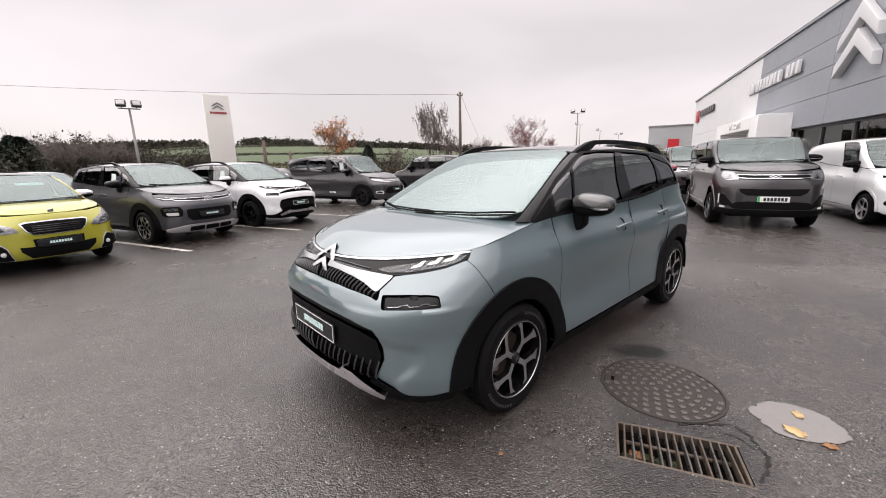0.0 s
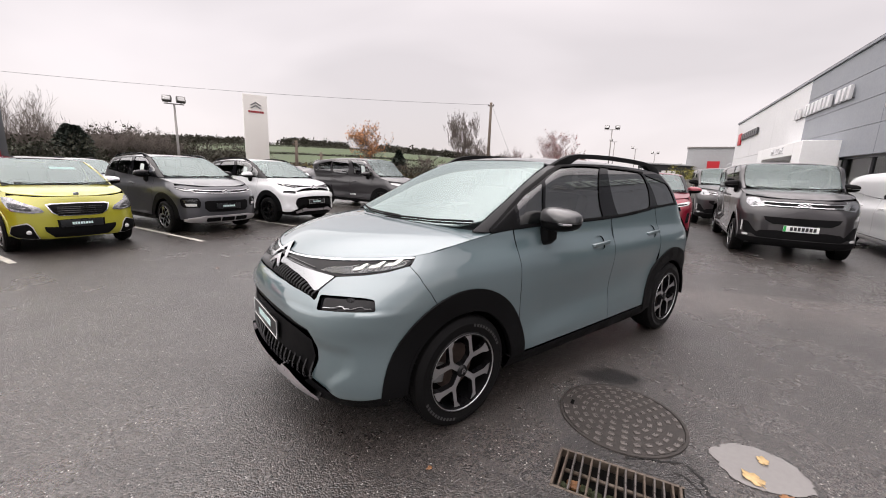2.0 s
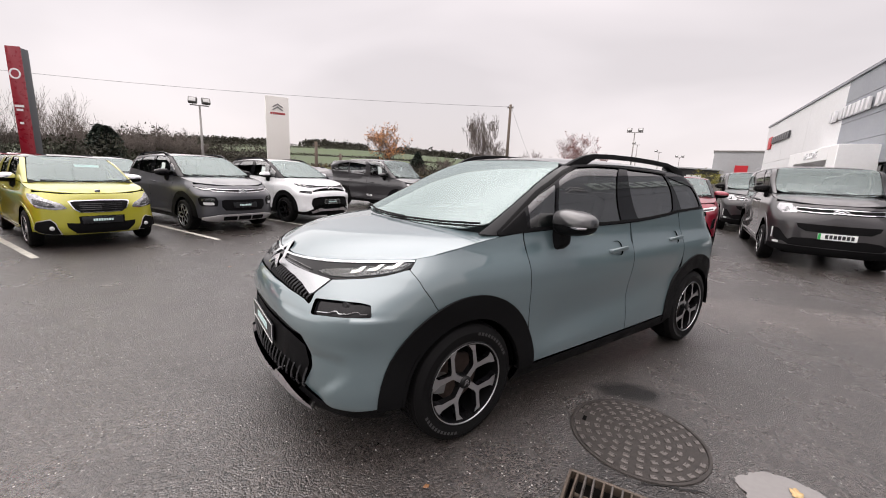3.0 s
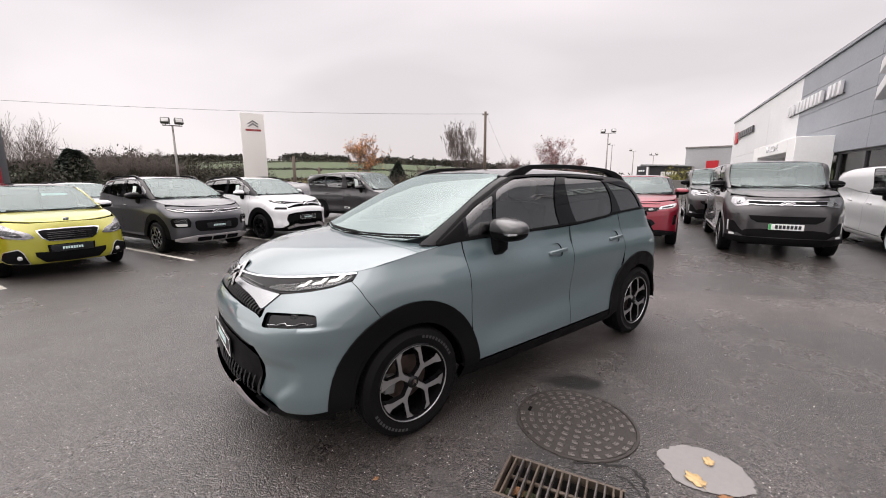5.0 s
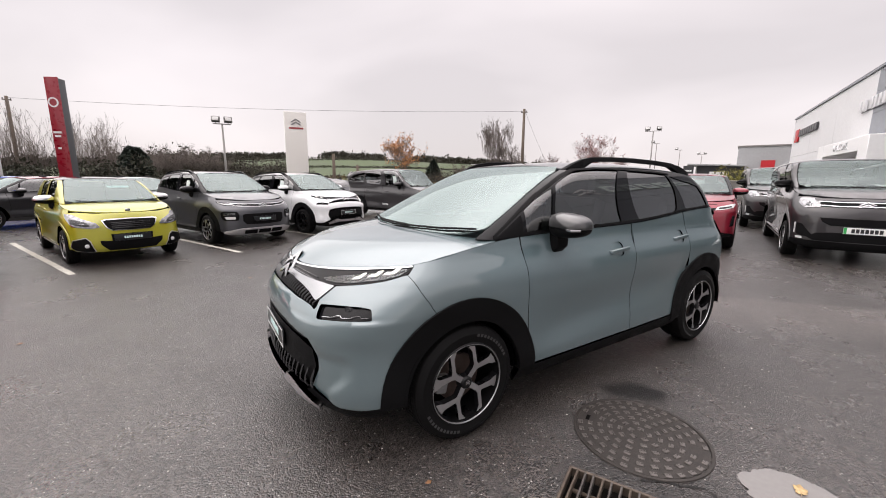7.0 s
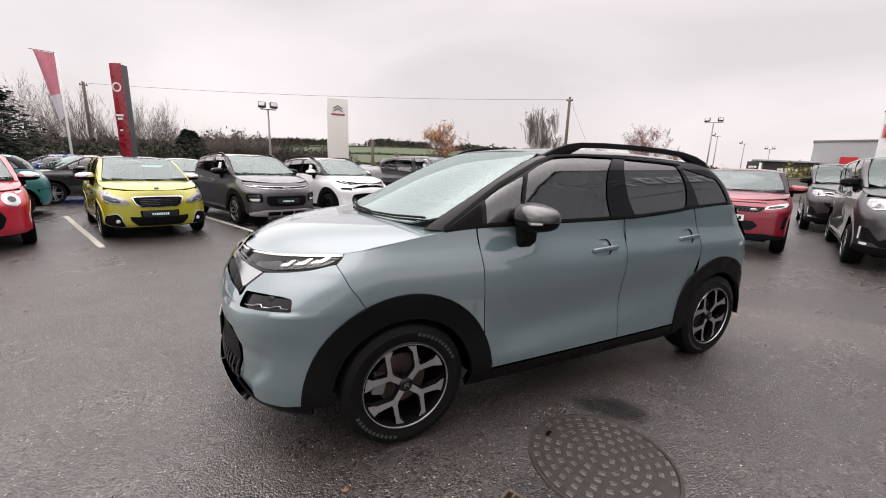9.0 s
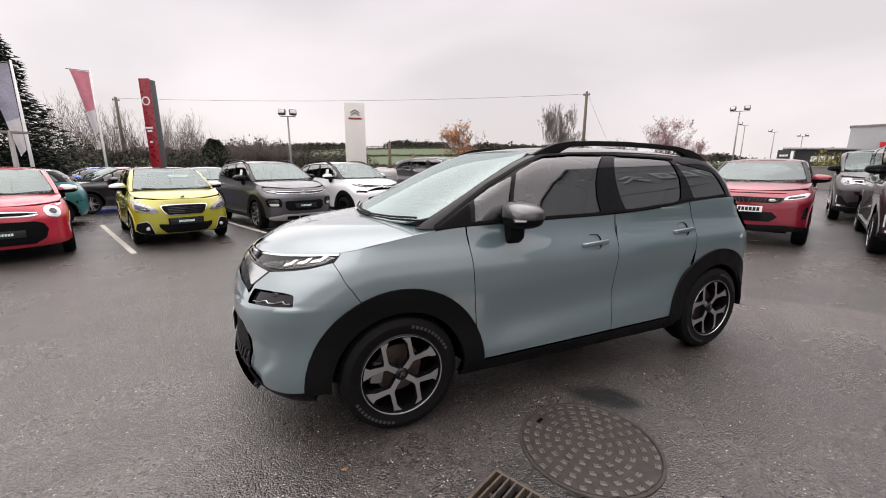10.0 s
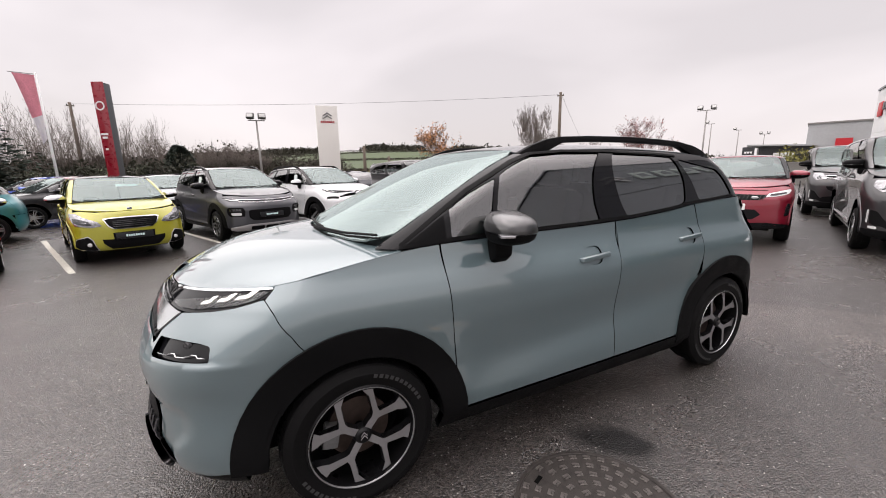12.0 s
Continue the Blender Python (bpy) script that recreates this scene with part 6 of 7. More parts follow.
# ---- showroom building ----
M_CLAD_L = mat("light_grey_cladding", (0.68, 0.68, 0.69), 0.5, 0.0, vary=0.06, scale=0.7, bump=0.05)
M_CLAD_D = mat("mid_grey_cladding", (0.245, 0.26, 0.285), 0.42, 0.0, vary=0.08, scale=0.7, bump=0.05)
M_PORTAL = mat("white_portal_panel", (0.8, 0.8, 0.8), 0.4, vary=0.03)
M_SIGNMETAL = mat("brushed_sign_metal", (0.66, 0.66, 0.67), 0.4, 0.2, vary=0.03)
M_SIGNDARK = mat("sign_side_metal", (0.07, 0.07, 0.075), 0.4, 0.4)
M_SHOPGLASS = glass("showroom_glass", (0.62, 0.66, 0.65), ior=1.5)
M_SHOPIN = mat("showroom_interior", (0.42, 0.38, 0.32), 0.8, vary=0.3, scale=1.5)
M_SIGNRED = mat("sign_red", (0.45, 0.012, 0.02), 0.4)
M_SHOPLAMP = glow("warm_showroom_lamp", (1.0, 0.80, 0.52), 7.0)
WALL = Matrix(((0.908, -0.418, 0, 24.04), (0.418, 0.908, 0, 0.80), (0, 0, 1, 0), (0, 0, 0, 1)))  # x along the wall, y out to the car park


def showroom():
    b = thing("showroom_building", WALL, "long grey clad car showroom with glazed ground floor", "building")
    # walls above the glazing: dark stretch and light stretch, as clad panels with open joints
    rows_d = ((2.88, 4.20), (4.22, 5.42), (5.44, 6.66), (6.68, 7.92))
    for z0, z1 in rows_d:
        for x0, x1 in ((-16.7, -9.4), (-9.4, 0), (0, 10.0)):
            box("cladding_panel", (x1 - x0 - 0.02, 0.10, z1 - z0), ((x0 + x1) / 2, -0.05, (z0 + z1) / 2), M_CLAD_D, b, 0.008, seg=1)
    for x0, x1 in ((10.0, 17.6), (17.6, 25.2), (25.2, 33.2)):
        for z0, z1 in ((0.0, 4.0), (4.015, 7.92)):
            box("light_cladding_panel", (x1 - x0 - 0.015, 0.10, z1 - z0), ((x0 + x1) / 2, -0.055, (z0 + z1) / 2), M_CLAD_L, b, 0.008, seg=1)
    box("back_wall", (49.8, 0.2, 7.9), (8.2, -18.0, 3.95), M_CLAD_D, b)
    box("end_wall", (0.2, 17.8, 7.9), (33.1, -9.0, 3.95), M_CLAD_L, b)
    box("end_wall", (0.2, 17.8, 7.9), (-16.6, -9.0, 3.95), M_CLAD_D, b)
    box("core_wall", (49.6, 0.15, 5.0), (8.2, -0.19, 5.42), M_CLAD_D, b)
    box("roof", (50.0, 18.2, 0.12), (8.2, -9.0, 8.0), M_CLAD_D, b)
    box("parapet_cap", (50.0, 0.26, 0.10), (8.2, -0.05, 8.06), M_SIGNDARK, b, 0.01)
    # glazed front
    for i in range(10):
        x = -16.4 + i * 2.84
        box("window_post", (0.09, 0.14, 2.86), (x, -0.30, 1.43), M_SIGNDARK, b, 0.01, seg=1)
        if i < 9:
            box("window_pane", (2.74, 0.012, 2.80), (x + 1.425, -0.32, 1.42), M_SHOPGLASS, b)
    box("window_head", (26.4, 0.16, 0.10), (-3.3, -0.30, 2.83), M_SIGNDARK, b)
    box("showroom_floor", (26.2, 17.0, 0.02), (-3.3, -9.0, 0.012), M_SHOPIN, b)
    box("showroom_ceiling", (26.2, 17.0, 0.05), (-3.3, -9.0, 2.95), M_SHOPIN, b)
    box("inner_wall", (26.2, 0.1, 2.8), (-3.3, -10.0, 1.42), M_SHOPIN, b)
    for i in range(9):
        box("ceiling_lamp", (0.9, 0.12, 0.04), (-15.5 + i * 2.9, -2.6 - (i % 2) * 2.0, 2.90), M_SHOPLAMP, b)
    # white entrance portal
    for nm, sz, at in (("portal_post", (1.35, 1.6, 3.75), (4.2, 0.75, 1.875)), ("portal_post", (1.35, 1.6, 3.75), (12.3, 0.75, 1.875)), ("portal_beam", (6.75, 1.6, 0.72), (8.25, 0.75, 3.39))):
        box(nm, sz, at, M_PORTAL, b, 0.02, seg=1)
    cu = bpy.data.curves.new("welcome_lettering", "FONT")
    cu.body, cu.size, cu.extrude, cu.align_x, cu.align_y = "WELCOME", 0.55, 0.02, "CENTER", "CENTER"
    cu.materials.append(M_CLAD_L)
    ob = new("welcome_lettering", cu)
    ob.parent = b
    ob.matrix_local = pose(8.0, 1.57, 3.40, 90, 0, 180)
    # fascia lettering as plain blocks, on a rail
    hold = box("fascia_sign_rail", (8.7, 0.05, 0.08), (7.55, 0.03, 5.75), M_SIGNDARK, b)
    n = 14
    for i in range(n):
        if i in (2, 10):
            continue
        x = 11.9 - (i + 0.5) * 8.8 / n
        box("sign_block", (0.26 + 0.05 * ((i * 5) % 4), 0.16, 0.66), (x - 7.55, 0.12, 0.30), [M_SIGNMETAL], hold, 0.02, seg=1)
    sg = box("dealer_sign_disc", (1.5, 0.10, 1.25), (30.6, 0.09, 6.05), M_SIGNRED, b, 0.05)
    for i in range(8):
        box("dealer_sign_block", (0.72, 0.14, 0.62), (-1.55 - i * 0.88, 0.02, 0.15), M_SIGNDARK, sg, 0.02, seg=1)
    # two large angle shapes
    for q in (0.0, -1.02):
        lp = [(-1.45, 5.72 + q), (-1.40, 6.2 + q), (0, 7.35 + q), (1.40, 6.2 + q), (1.45, 5.72 + q), (0, 6.72 + q)]
        prism("large_chevron", lp, 0.30, M_SIGNMETAL, b, Matrix.Translation((-2.35, 0.02, 0)) @ pose(0, 0, 0, 90, 0, 180), bev=0.03)
    # further along: pale lettering as plain blocks, then a smaller pair of angle shapes
    for i in range(7):
        ring = box("large_letter_block", (0.62, 0.14, 1.0), (-9.2 - i * 0.86, 0.09, 5.55), M_PAPER, b, 0.04)
        box("letter_core", (0.30, 0.05, 0.46), (0, 0.065, 0), M_CLAD_D, ring)
    chevrons(b, Matrix.Translation((-15.6, 0.02, 5.6)) @ pose(0, 0, 0, 90, 0, 180), 1.0, 0.5, M_SIGNMETAL, "small_chevron", 0.12, 0.8)
    return b


showroom()

# ---- drain grating, manhole cover, puddle, leaves and loose grit ----
M_IRON = mat("wet_cast_iron", (0.042, 0.037, 0.034), 0.5, 0.2, vary=0.4, scale=25, bump=0.3, bscale=150, spec=0.25)
# paler than the plate's iron: the sky sheen of wet studs is in this colour
M_IRONPALE = mat("wet_sheen_iron", (0.12, 0.108, 0.10), 0.30, 0.5, vary=0.35, scale=30, bump=0.12, bscale=150)
M_RUST = mat("rusty_iron", (0.10, 0.078, 0.06), 0.5, 0.3, vary=0.4, scale=30, bump=0.4)
M_PIT = mat("drain_pit_concrete", (0.022, 0.02, 0.018), 0.9, vary=0.3, scale=12)
M_MOSS = mat("drain_moss", (0.034, 0.042, 0.016), 0.95, vary=0.4, scale=40, bump=0.6, bscale=90)
M_TAR = mat("dark_crack", (0.006, 0.0055, 0.005), 0.8, vary=0.3, scale=30, bump=0.5)
# the water's pale grey adds to the weak mirror image of the sky
M_WATER = mat("standing_water", (0.185, 0.175, 0.168), 0.02, 0.0, vary=0.06, scale=3, spec=1.0)
M_LEAF = mat("fallen_yellow_leaf", (0.50, 0.35, 0.17), 0.5, vary=0.3, scale=40, bump=0.2)
M_LEAFB = mat("fallen_brown_leaf", (0.25, 0.12, 0.05), 0.6, vary=0.3, scale=40, bump=0.2)


def grating():
    a, b, c, d = (Vector((*p, 0)) for p in GRATE)
    ux, uy = (b - a), (d - a)
    g = thing("drain_grating", Matrix.Translation(a), "rusty iron drain grating with leaves and moss in its pit", "drain")
    P = lambda s, t, z=0.0: ux * s + uy * t + Vector((0, 0, z))
    # pit
    v = [P(*q, z) for z in (0.0, -0.30) for q in ((0, 0), (1, 0), (1, 1), (0, 1))]
    hang("pit", mesh_of("pit", v, [(0, 4, 5, 1), (1, 5, 6, 2), (2, 6, 7, 3), (3, 7, 4, 0), (4, 7, 6, 5)], M_PIT), g)
    # frame of four flat bars
    for s0, t0, s1, t1 in ((0, 0, 1, 0.0), (0, 1, 1, 1), (0, 0, 0, 1), (0.975, 0, 0.975, 1)):
        p, q = P(s0, t0), P(s1, t1)
        k = (q - p)
        bm = bmesh.new()
        box_bm(bm, (k.length + 0.012, 0.014, 0.05), Matrix(), 0.003, 1)
        part("frame_bar", bm, M_RUST, g, m=Matrix.Translation((p + q) / 2 + Vector((0, 0, -0.022))) @ Matrix.Rotation(math.atan2(k.y, k.x), 4, "Z"))
    n = 13
    for i in range(n):
        s = 0.06 + 0.86 * i / (n - 1)
        p, q = P(s, 0.02), P(s, 0.98)
        k = q - p
        bm = bmesh.new()
        box_bm(bm, (k.length, 0.0105, 0.045), Matrix(), 0.003, 1)
        part("grate_bar", bm, M_IRONPALE if i % 3 else M_RUST, g, m=Matrix.Translation((p + q) / 2 + Vector((0, 0, -0.018))) @ Matrix.Rotation(math.atan2(k.y, k.x), 4, "Z") @ pose(0, 0, 0, 0, 0, 0.6 * ((i * 7) % 5 - 2)))
    v, f = tube_data([P(0.05, 0.42, -0.03), P(0.95, 0.42, -0.03)], 0.011, 8)
    hang("cross_rod", mesh_of("cross_rod", v, f, M_RUST, True), g)
    rng = random.Random(4)
    for i in range(9):
        s, t = rng.uniform(0.05, 0.6), rng.uniform(0.55, 0.95)
        bm = bmesh.new()
        bmesh.ops.create_icosphere(bm, subdivisions=2, radius=0.03)
        for q in bm.verts:
            q.co *= 1 + 0.5 * noise.noise(q.co * 60 + Vector((i, 0, 0)))
            q.co.z *= 0.5
        part("moss_clump", bm, M_MOSS if i % 3 else M_LEAFB, g, m=Matrix.Translation(P(s, t, -0.06)))


grating()
MAN = (0.868, -0.512, 0.362)


def manhole():
    x, y, r = MAN
    m = thing("manhole_cover", pose(x, y, 0.0, 0, 0, 24), "round cast iron manhole cover with raised square studs", "manhole cover")
    turn = pose(0, 0, 0, -90, 0, 0)
    lathe("frame_ring", [(r + 0.004, -0.001), (r + 0.002, -0.008), (r - 0.012, -0.009), (r - 0.016, -0.004), (r - 0.016, 0.002)], M_IRON, m, turn, 72)
    lathe("cover_plate", [(0.0, -0.004), (r - 0.02, -0.004), (r - 0.022, 0.002)], M_IRON, m, turn, 72)
    bm = bmesh.new()
    box_bm(bm, (0.034, 0.027, 0.006), Matrix(), 0.002, 1)
    me = bpy.data.meshes.new("stud")
    bm.to_mesh(me)
    bm.free()
    me.materials.append(M_IRONPALE)
    rng = random.Random(9)
    for ring, (rad, n) in enumerate(((0.05, 5), (0.105, 10), (0.16, 15), (0.215, 20), (0.27, 25), (0.325, 30))):
        for i in range(n):
            a = 2 * math.pi * (i + 0.5 * (ring % 2)) / n
            if abs(math.cos(a) * rad) < 0.03 and rad > 0.24:
                continue
            hang("stud", me, m, m=pose(rad * math.cos(a), rad * math.sin(a), 0.006, 0, 0, math.degrees(a) + 90 + rng.uniform(-5, 5)))
    # a flat black plate stands in for the shaded hole of the slot
    box("lifting_slot", (0.05, 0.02, 0.003), (0.0, 0.29, 0.005), M_VOID, m)


manhole()


def blob(name, cx, cy, pts, material_, z, label, category, kind="", lump=0.12, seed=1, n=64):
    """A flat patch with an uneven rim: pts gives half lengths along two axes and the turn."""
    a, b, turn = pts
    v = [(cx, cy, z)]
    for i in range(n):
        t = 2 * math.pi * i / n
        k = 1 + lump * noise.noise(Vector((math.cos(t) * 1.4, math.sin(t) * 1.4, seed * 3.1))) + 0.30 * lump * noise.noise(Vector((math.cos(t) * 6, math.sin(t) * 6, seed * 7.7))) + 0.16 * lump * noise.noise(Vector((math.cos(t) * 17, math.sin(t) * 17, seed * 2.3)))
        x, y = a * k * math.cos(t), b * k * math.sin(t)
        v.append((cx + x * math.cos(turn) - y * math.sin(turn), cy + x * math.sin(turn) + y * math.cos(turn), z))
    f = [(0, i + 1, (i + 1) % n + 1) for i in range(n)]
    return tagged(new(name, mesh_of(name, v, f, material_)), label, category, "", kind)


blob("puddle", 1.05, -1.165, (0.225, 0.168, -1.15), M_WATER, 0.004, "shallow rain puddle on the asphalt, coloured pale grey like mirrored sky", "puddle", "", 0.21, 2, 140)
def crack(points, wide, seed):
    """A ragged open crack in the asphalt: a dark ribbon of uneven breadth."""
    rng = random.Random(seed)
    line = []
    for a, b in zip(points, points[1:]):
        line += [(a[0] + (b[0] - a[0]) * k / 7 + rng.gauss(0, 0.006), a[1] + (b[1] - a[1]) * k / 7 + rng.gauss(0, 0.006)) for k in range(7)]
    line.append(points[-1])
    v, n = [], len(line)
    for i, (x, y) in enumerate(line):
        p, q = line[max(0, i - 1)], line[min(n - 1, i + 1)]
        d = Vector((q[0] - p[0], q[1] - p[1])).normalized()
        w = wide * rng.uniform(0.25, 1.0) * math.sin(math.pi * (i + 0.6) / (n + 0.2)) ** 0.4
        v += [(x - d.y * w, y + d.x * w, 0.003), (x + d.y * w * rng.uniform(0.4, 1.2), y - d.x * w, 0.003)]
    f = [(2 * i, 2 * i + 1, 2 * i + 3, 2 * i + 2) for i in range(n - 1)]
    tagged(new("asphalt_crack", mesh_of("asphalt_crack", v, f, M_TAR)), "ragged dark crack in the asphalt beside the drain", "crack", "asphalt cracks", "structure")


crack([(0.54, -0.72), (0.66, -0.82), (0.745, -0.911)], 0.010, 3)
crack([(0.745, -0.911), (0.72, -1.0), (0.63, -1.07), (0.567, -1.112), (0.46, -1.125), (0.366, -1.11)], 0.014, 4)
crack([(0.64, -0.90), (0.65, -0.99), (0.60, -1.05)], 0.008, 5)


def leaf(x, y, z, size, turn, material_, label):
    """A fallen lobed leaf, a little curled."""
    n, v = 40, [(0, 0, 0.003)]
    for i in range(n):
        t = 2 * math.pi * i / n
        r = size * (0.62 + 0.30 * abs(math.cos(2.5 * t)) ** 0.8 + 0.06 * math.cos(11 * t))
        v.append((r * math.cos(t), 0.72 * r * math.sin(t), 0.004 + 0.16 * size * (r / size) ** 2 * (0.5 + 0.5 * math.sin(2 * t))))
    v += [(q[0], q[1], q[2] - 0.0012) for q in v]
    m = n + 1
    f = [(0, i + 1, (i + 1) % n + 1) for i in range(n)] + [(m, m + (i + 1) % n + 1, m + i + 1) for i in range(n)]
    f += [(i + 1, m + i + 1, m + (i + 1) % n + 1, (i + 1) % n + 1) for i in range(n)]
    ob = thing("fallen_leaf", pose(x, y, z, 0, 0, turn), label, "leaf", "fallen leaves")
    hang("blade", mesh_of("blade", v, f, material_, True), ob)
    stem, sf = tube_data([(-size * 0.5, 0, 0.006), (-size * 1.1, 0.02 * size, 0.004)], 0.0015, 5)
    hang("stem", mesh_of("stem", stem, sf, material_), ob)


leaf(0.92, -1.168, 0.005, 0.062, 65, M_LEAF, "fallen yellow leaf lying in the puddle")
leaf(1.118, -1.163, 0.005, 0.042, 20, M_LEAF, "small fallen yellow leaf lying in the puddle")
leaf(0.905, -1.31, 0.002, 0.04, 120, M_LEAFB, "fallen brown leaf at the edge of the puddle")
leaf(0.03, 0.08, 0.002, 0.02, 10, M_LEAFB, "fallen brown leaf on the asphalt by a wheel")
for k, (x, y) in enumerate(((-0.357, -0.174), (-2.6, 3.1), (-0.6, 4.6), (-0.2, 5.3))):
    leaf(x, y, 0.002, 0.018 + 0.006 * (k % 3), 47 * k, M_LEAFB, "small fallen leaf on the wet asphalt")

M_GRIT = mat("pale_grit", (0.42, 0.40, 0.37), 0.7, vary=0.4, scale=80)


def grit():
    """Pale chips and loose stones lying on the asphalt."""
    rng = random.Random(12)
    v, f = [], []
    for i in range(2600):
        r, t = 0.4 + 7.5 * rng.random() ** 0.8, rng.uniform(-0.9, 3.6)
        x, y = -0.9 + r * math.cos(t), -1.6 + r * math.sin(t)
        if inside((x, y), GRATE) or math.hypot(x - MAN[0], y - MAN[1]) < MAN[2]:
            continue
        s = rng.uniform(0.0018, 0.0048) * (1.5 if rng.random() < 0.06 else 1)
        k, a = len(v), rng.uniform(0, 6.28)
        for j in range(4):
            v.append((x + s * rng.uniform(0.6, 1.3) * math.cos(a + 1.571 * j), y + s * rng.uniform(0.6, 1.3) * math.sin(a + 1.571 * j), 0.0))
        v.append((x, y, s * rng.uniform(0.6, 1.1)))
        f += [(k + j, k + (j + 1) % 4, k + 4) for j in range(4)]
    tagged(new("loose_grit", mesh_of("loose_grit", v, f, M_GRIT)), "pale chips and loose grit on the asphalt", "grit", kind="stuff")


grit()

# ---- signs, lamp posts, poles, hedges, trees and far buildings ----
M_BARK = mat("grey_brown_bark", (0.075, 0.06, 0.05), 0.9, vary=0.3, scale=3, bump=0.5, bscale=30)
M_TWIG = mat("bare_twigs", (0.135, 0.112, 0.10), 0.9, vary=0.3, scale=1.0)
M_TWIGRED = mat("reddish_twigs", (0.15, 0.085, 0.08), 0.9, vary=0.3, scale=1.0)
M_CONIFER = mat("dark_conifer_needles", (0.012, 0.022, 0.013), 0.9, vary=0.5, scale=1.2)
M_HEDGE = mat("dark_winter_hedge", (0.036, 0.034, 0.022), 0.95, vary=0.5, scale=0.5)
M_HEDGEG = mat("evergreen_hedge", (0.028, 0.030, 0.018), 0.9, vary=0.5, scale=0.7)
M_BUSH = mat("yellow_green_bush", (0.17, 0.16, 0.035), 0.85, vary=0.4, scale=2.0)
M_SCRUB = mat("tan_scrub", (0.13, 0.105, 0.045), 0.95, vary=0.4, scale=0.6)
M_AUTUMN = mat("orange_autumn_leaves", (0.48, 0.21, 0.07), 0.7, vary=0.4, scale=2.0)
M_PINKLEAF = mat("sparse_red_leaves", (0.34, 0.12, 0.11), 0.7, vary=0.4, scale=2.0)
M_POST = mat("galvanised_post", (0.23, 0.22, 0.21), 0.5, 0.6, vary=0.15, scale=4)
M_WOODPOLE = mat("weathered_pole", (0.11, 0.085, 0.065), 0.85, vary=0.3, scale=5, bump=0.4)
M_LAMPHEAD = mat("dark_lamp_head", (0.06, 0.058, 0.055), 0.45, 0.3)
M_LAMPGLASS = mat("floodlight_glass", (0.45, 0.45, 0.44), 0.15, coat=1.0)
M_PYLON = mat("white_sign_panel", (0.72, 0.70, 0.66), 0.35, vary=0.012, scale=0.8)
M_REDSIGN = mat("red_sign_panel", (0.23, 0.005, 0.016), 0.3, vary=0.06, coat=0.4)
M_GREYSIGN = mat("dark_grey_sign_side", (0.06, 0.063, 0.07), 0.4, vary=0.06)
M_SIGNLET = mat("sign_deep_red", (0.30, 0.012, 0.02), 0.4)
M_SIGNCHEV = mat("sign_grey_metal", (0.22, 0.22, 0.225), 0.35, 0.5)
M_FLAG = mat("pink_flag_cloth", (0.60, 0.22, 0.27), 0.8, vary=0.2, scale=2)
M_FLAGW = mat("white_flag_cloth", (0.62, 0.60, 0.62), 0.8, vary=0.1, scale=2)
M_FLAGD = mat("grey_flag_cloth", (0.34, 0.34, 0.42), 0.8, vary=0.3, scale=2)
M_CONCRETE = mat("block_wall_render", (0.23, 0.22, 0.205), 0.85, vary=0.2, scale=1.2, bump=0.3, bscale=40)
M_SHED = mat("grey_shed_cladding", (0.34, 0.345, 0.35), 0.55, vary=0.06, scale=0.3)
M_DARKSHED = mat("black_dealer_cladding", (0.022, 0.022, 0.024), 0.45, vary=0.1, scale=0.4)


def from_eye(bearing, d, z=0.0, eye=(-1.2, -1.5)):
    return (eye[0] + d * math.sin(radians(bearing)), eye[1] + d * math.cos(radians(bearing)), z)


def facing(x, y, back=(-1.2, -1.5), turn=0.0):
    """A pose at (x, y) whose -y looks back at the car park's middle."""
    return pose(x, y, 0, 0, 0, math.degrees(math.atan2(-(x - back[0]), y - back[1])) + turn)


# white sign tower
def white_tower():
    x, y, _ = (5.47, 28.7, 0)
    t = thing("sign_tower", facing(x, y, turn=8), "tall white sign tower with grey angle badge and red lettering blocks", "sign")
    box("tower_body", (1.50, 0.34, 6.10), (0, 0, 3.05), M_PYLON, t, 0.02)
    box("tower_plinth", (1.56, 0.42, 0.12), (0, 0, 0.06), M_CONCRETE, t, 0.01)
    chevrons(t, Matrix.Translation((0.02, -0.172, 5.52)) @ pose(0, 0, 0, 90, 0, 0), 0.70, 0.26, M_SIGNCHEV, depth=0.04, drop=0.75)
    bars(t, Matrix.Translation((0.02, -0.172, 4.98)) @ pose(0, 0, 0, 90, 0, 0), 0.98, 0.13, 7, M_SIGNLET, 0.18, "sign_bar", 0.02)


white_tower()


def red_tower():
    t = thing("sign_tower", facing(-5.98, 23.35, turn=-36), "tall red sign tower with dark grey side and white ring", "sign")
    bm = bmesh.new()
    box_bm(bm, (0.54, 0.06, 5.80), Matrix.Translation((0, -0.19, 2.90)), 0.02)
    part("tower_face", bm, M_REDSIGN, t, smooth=True)
    box("tower_side", (0.53, 0.38, 5.76), (0, 0.03, 2.88), M_GREYSIGN, t, 0.02)
    lathe("sign_ring", [(0.15, -0.215), (0.15, -0.232), (0.215, -0.232), (0.215, -0.215)], M_WHITE, t, pose(-0.03, 0, 4.72), 40)
    for z, w in ((3.42, 0.34), (3.26, 0.24), (2.72, 0.14)):
        box("sign_bar", (w, 0.02, 0.09), (-0.05, -0.225, z), M_WHITE, t)


red_tower()


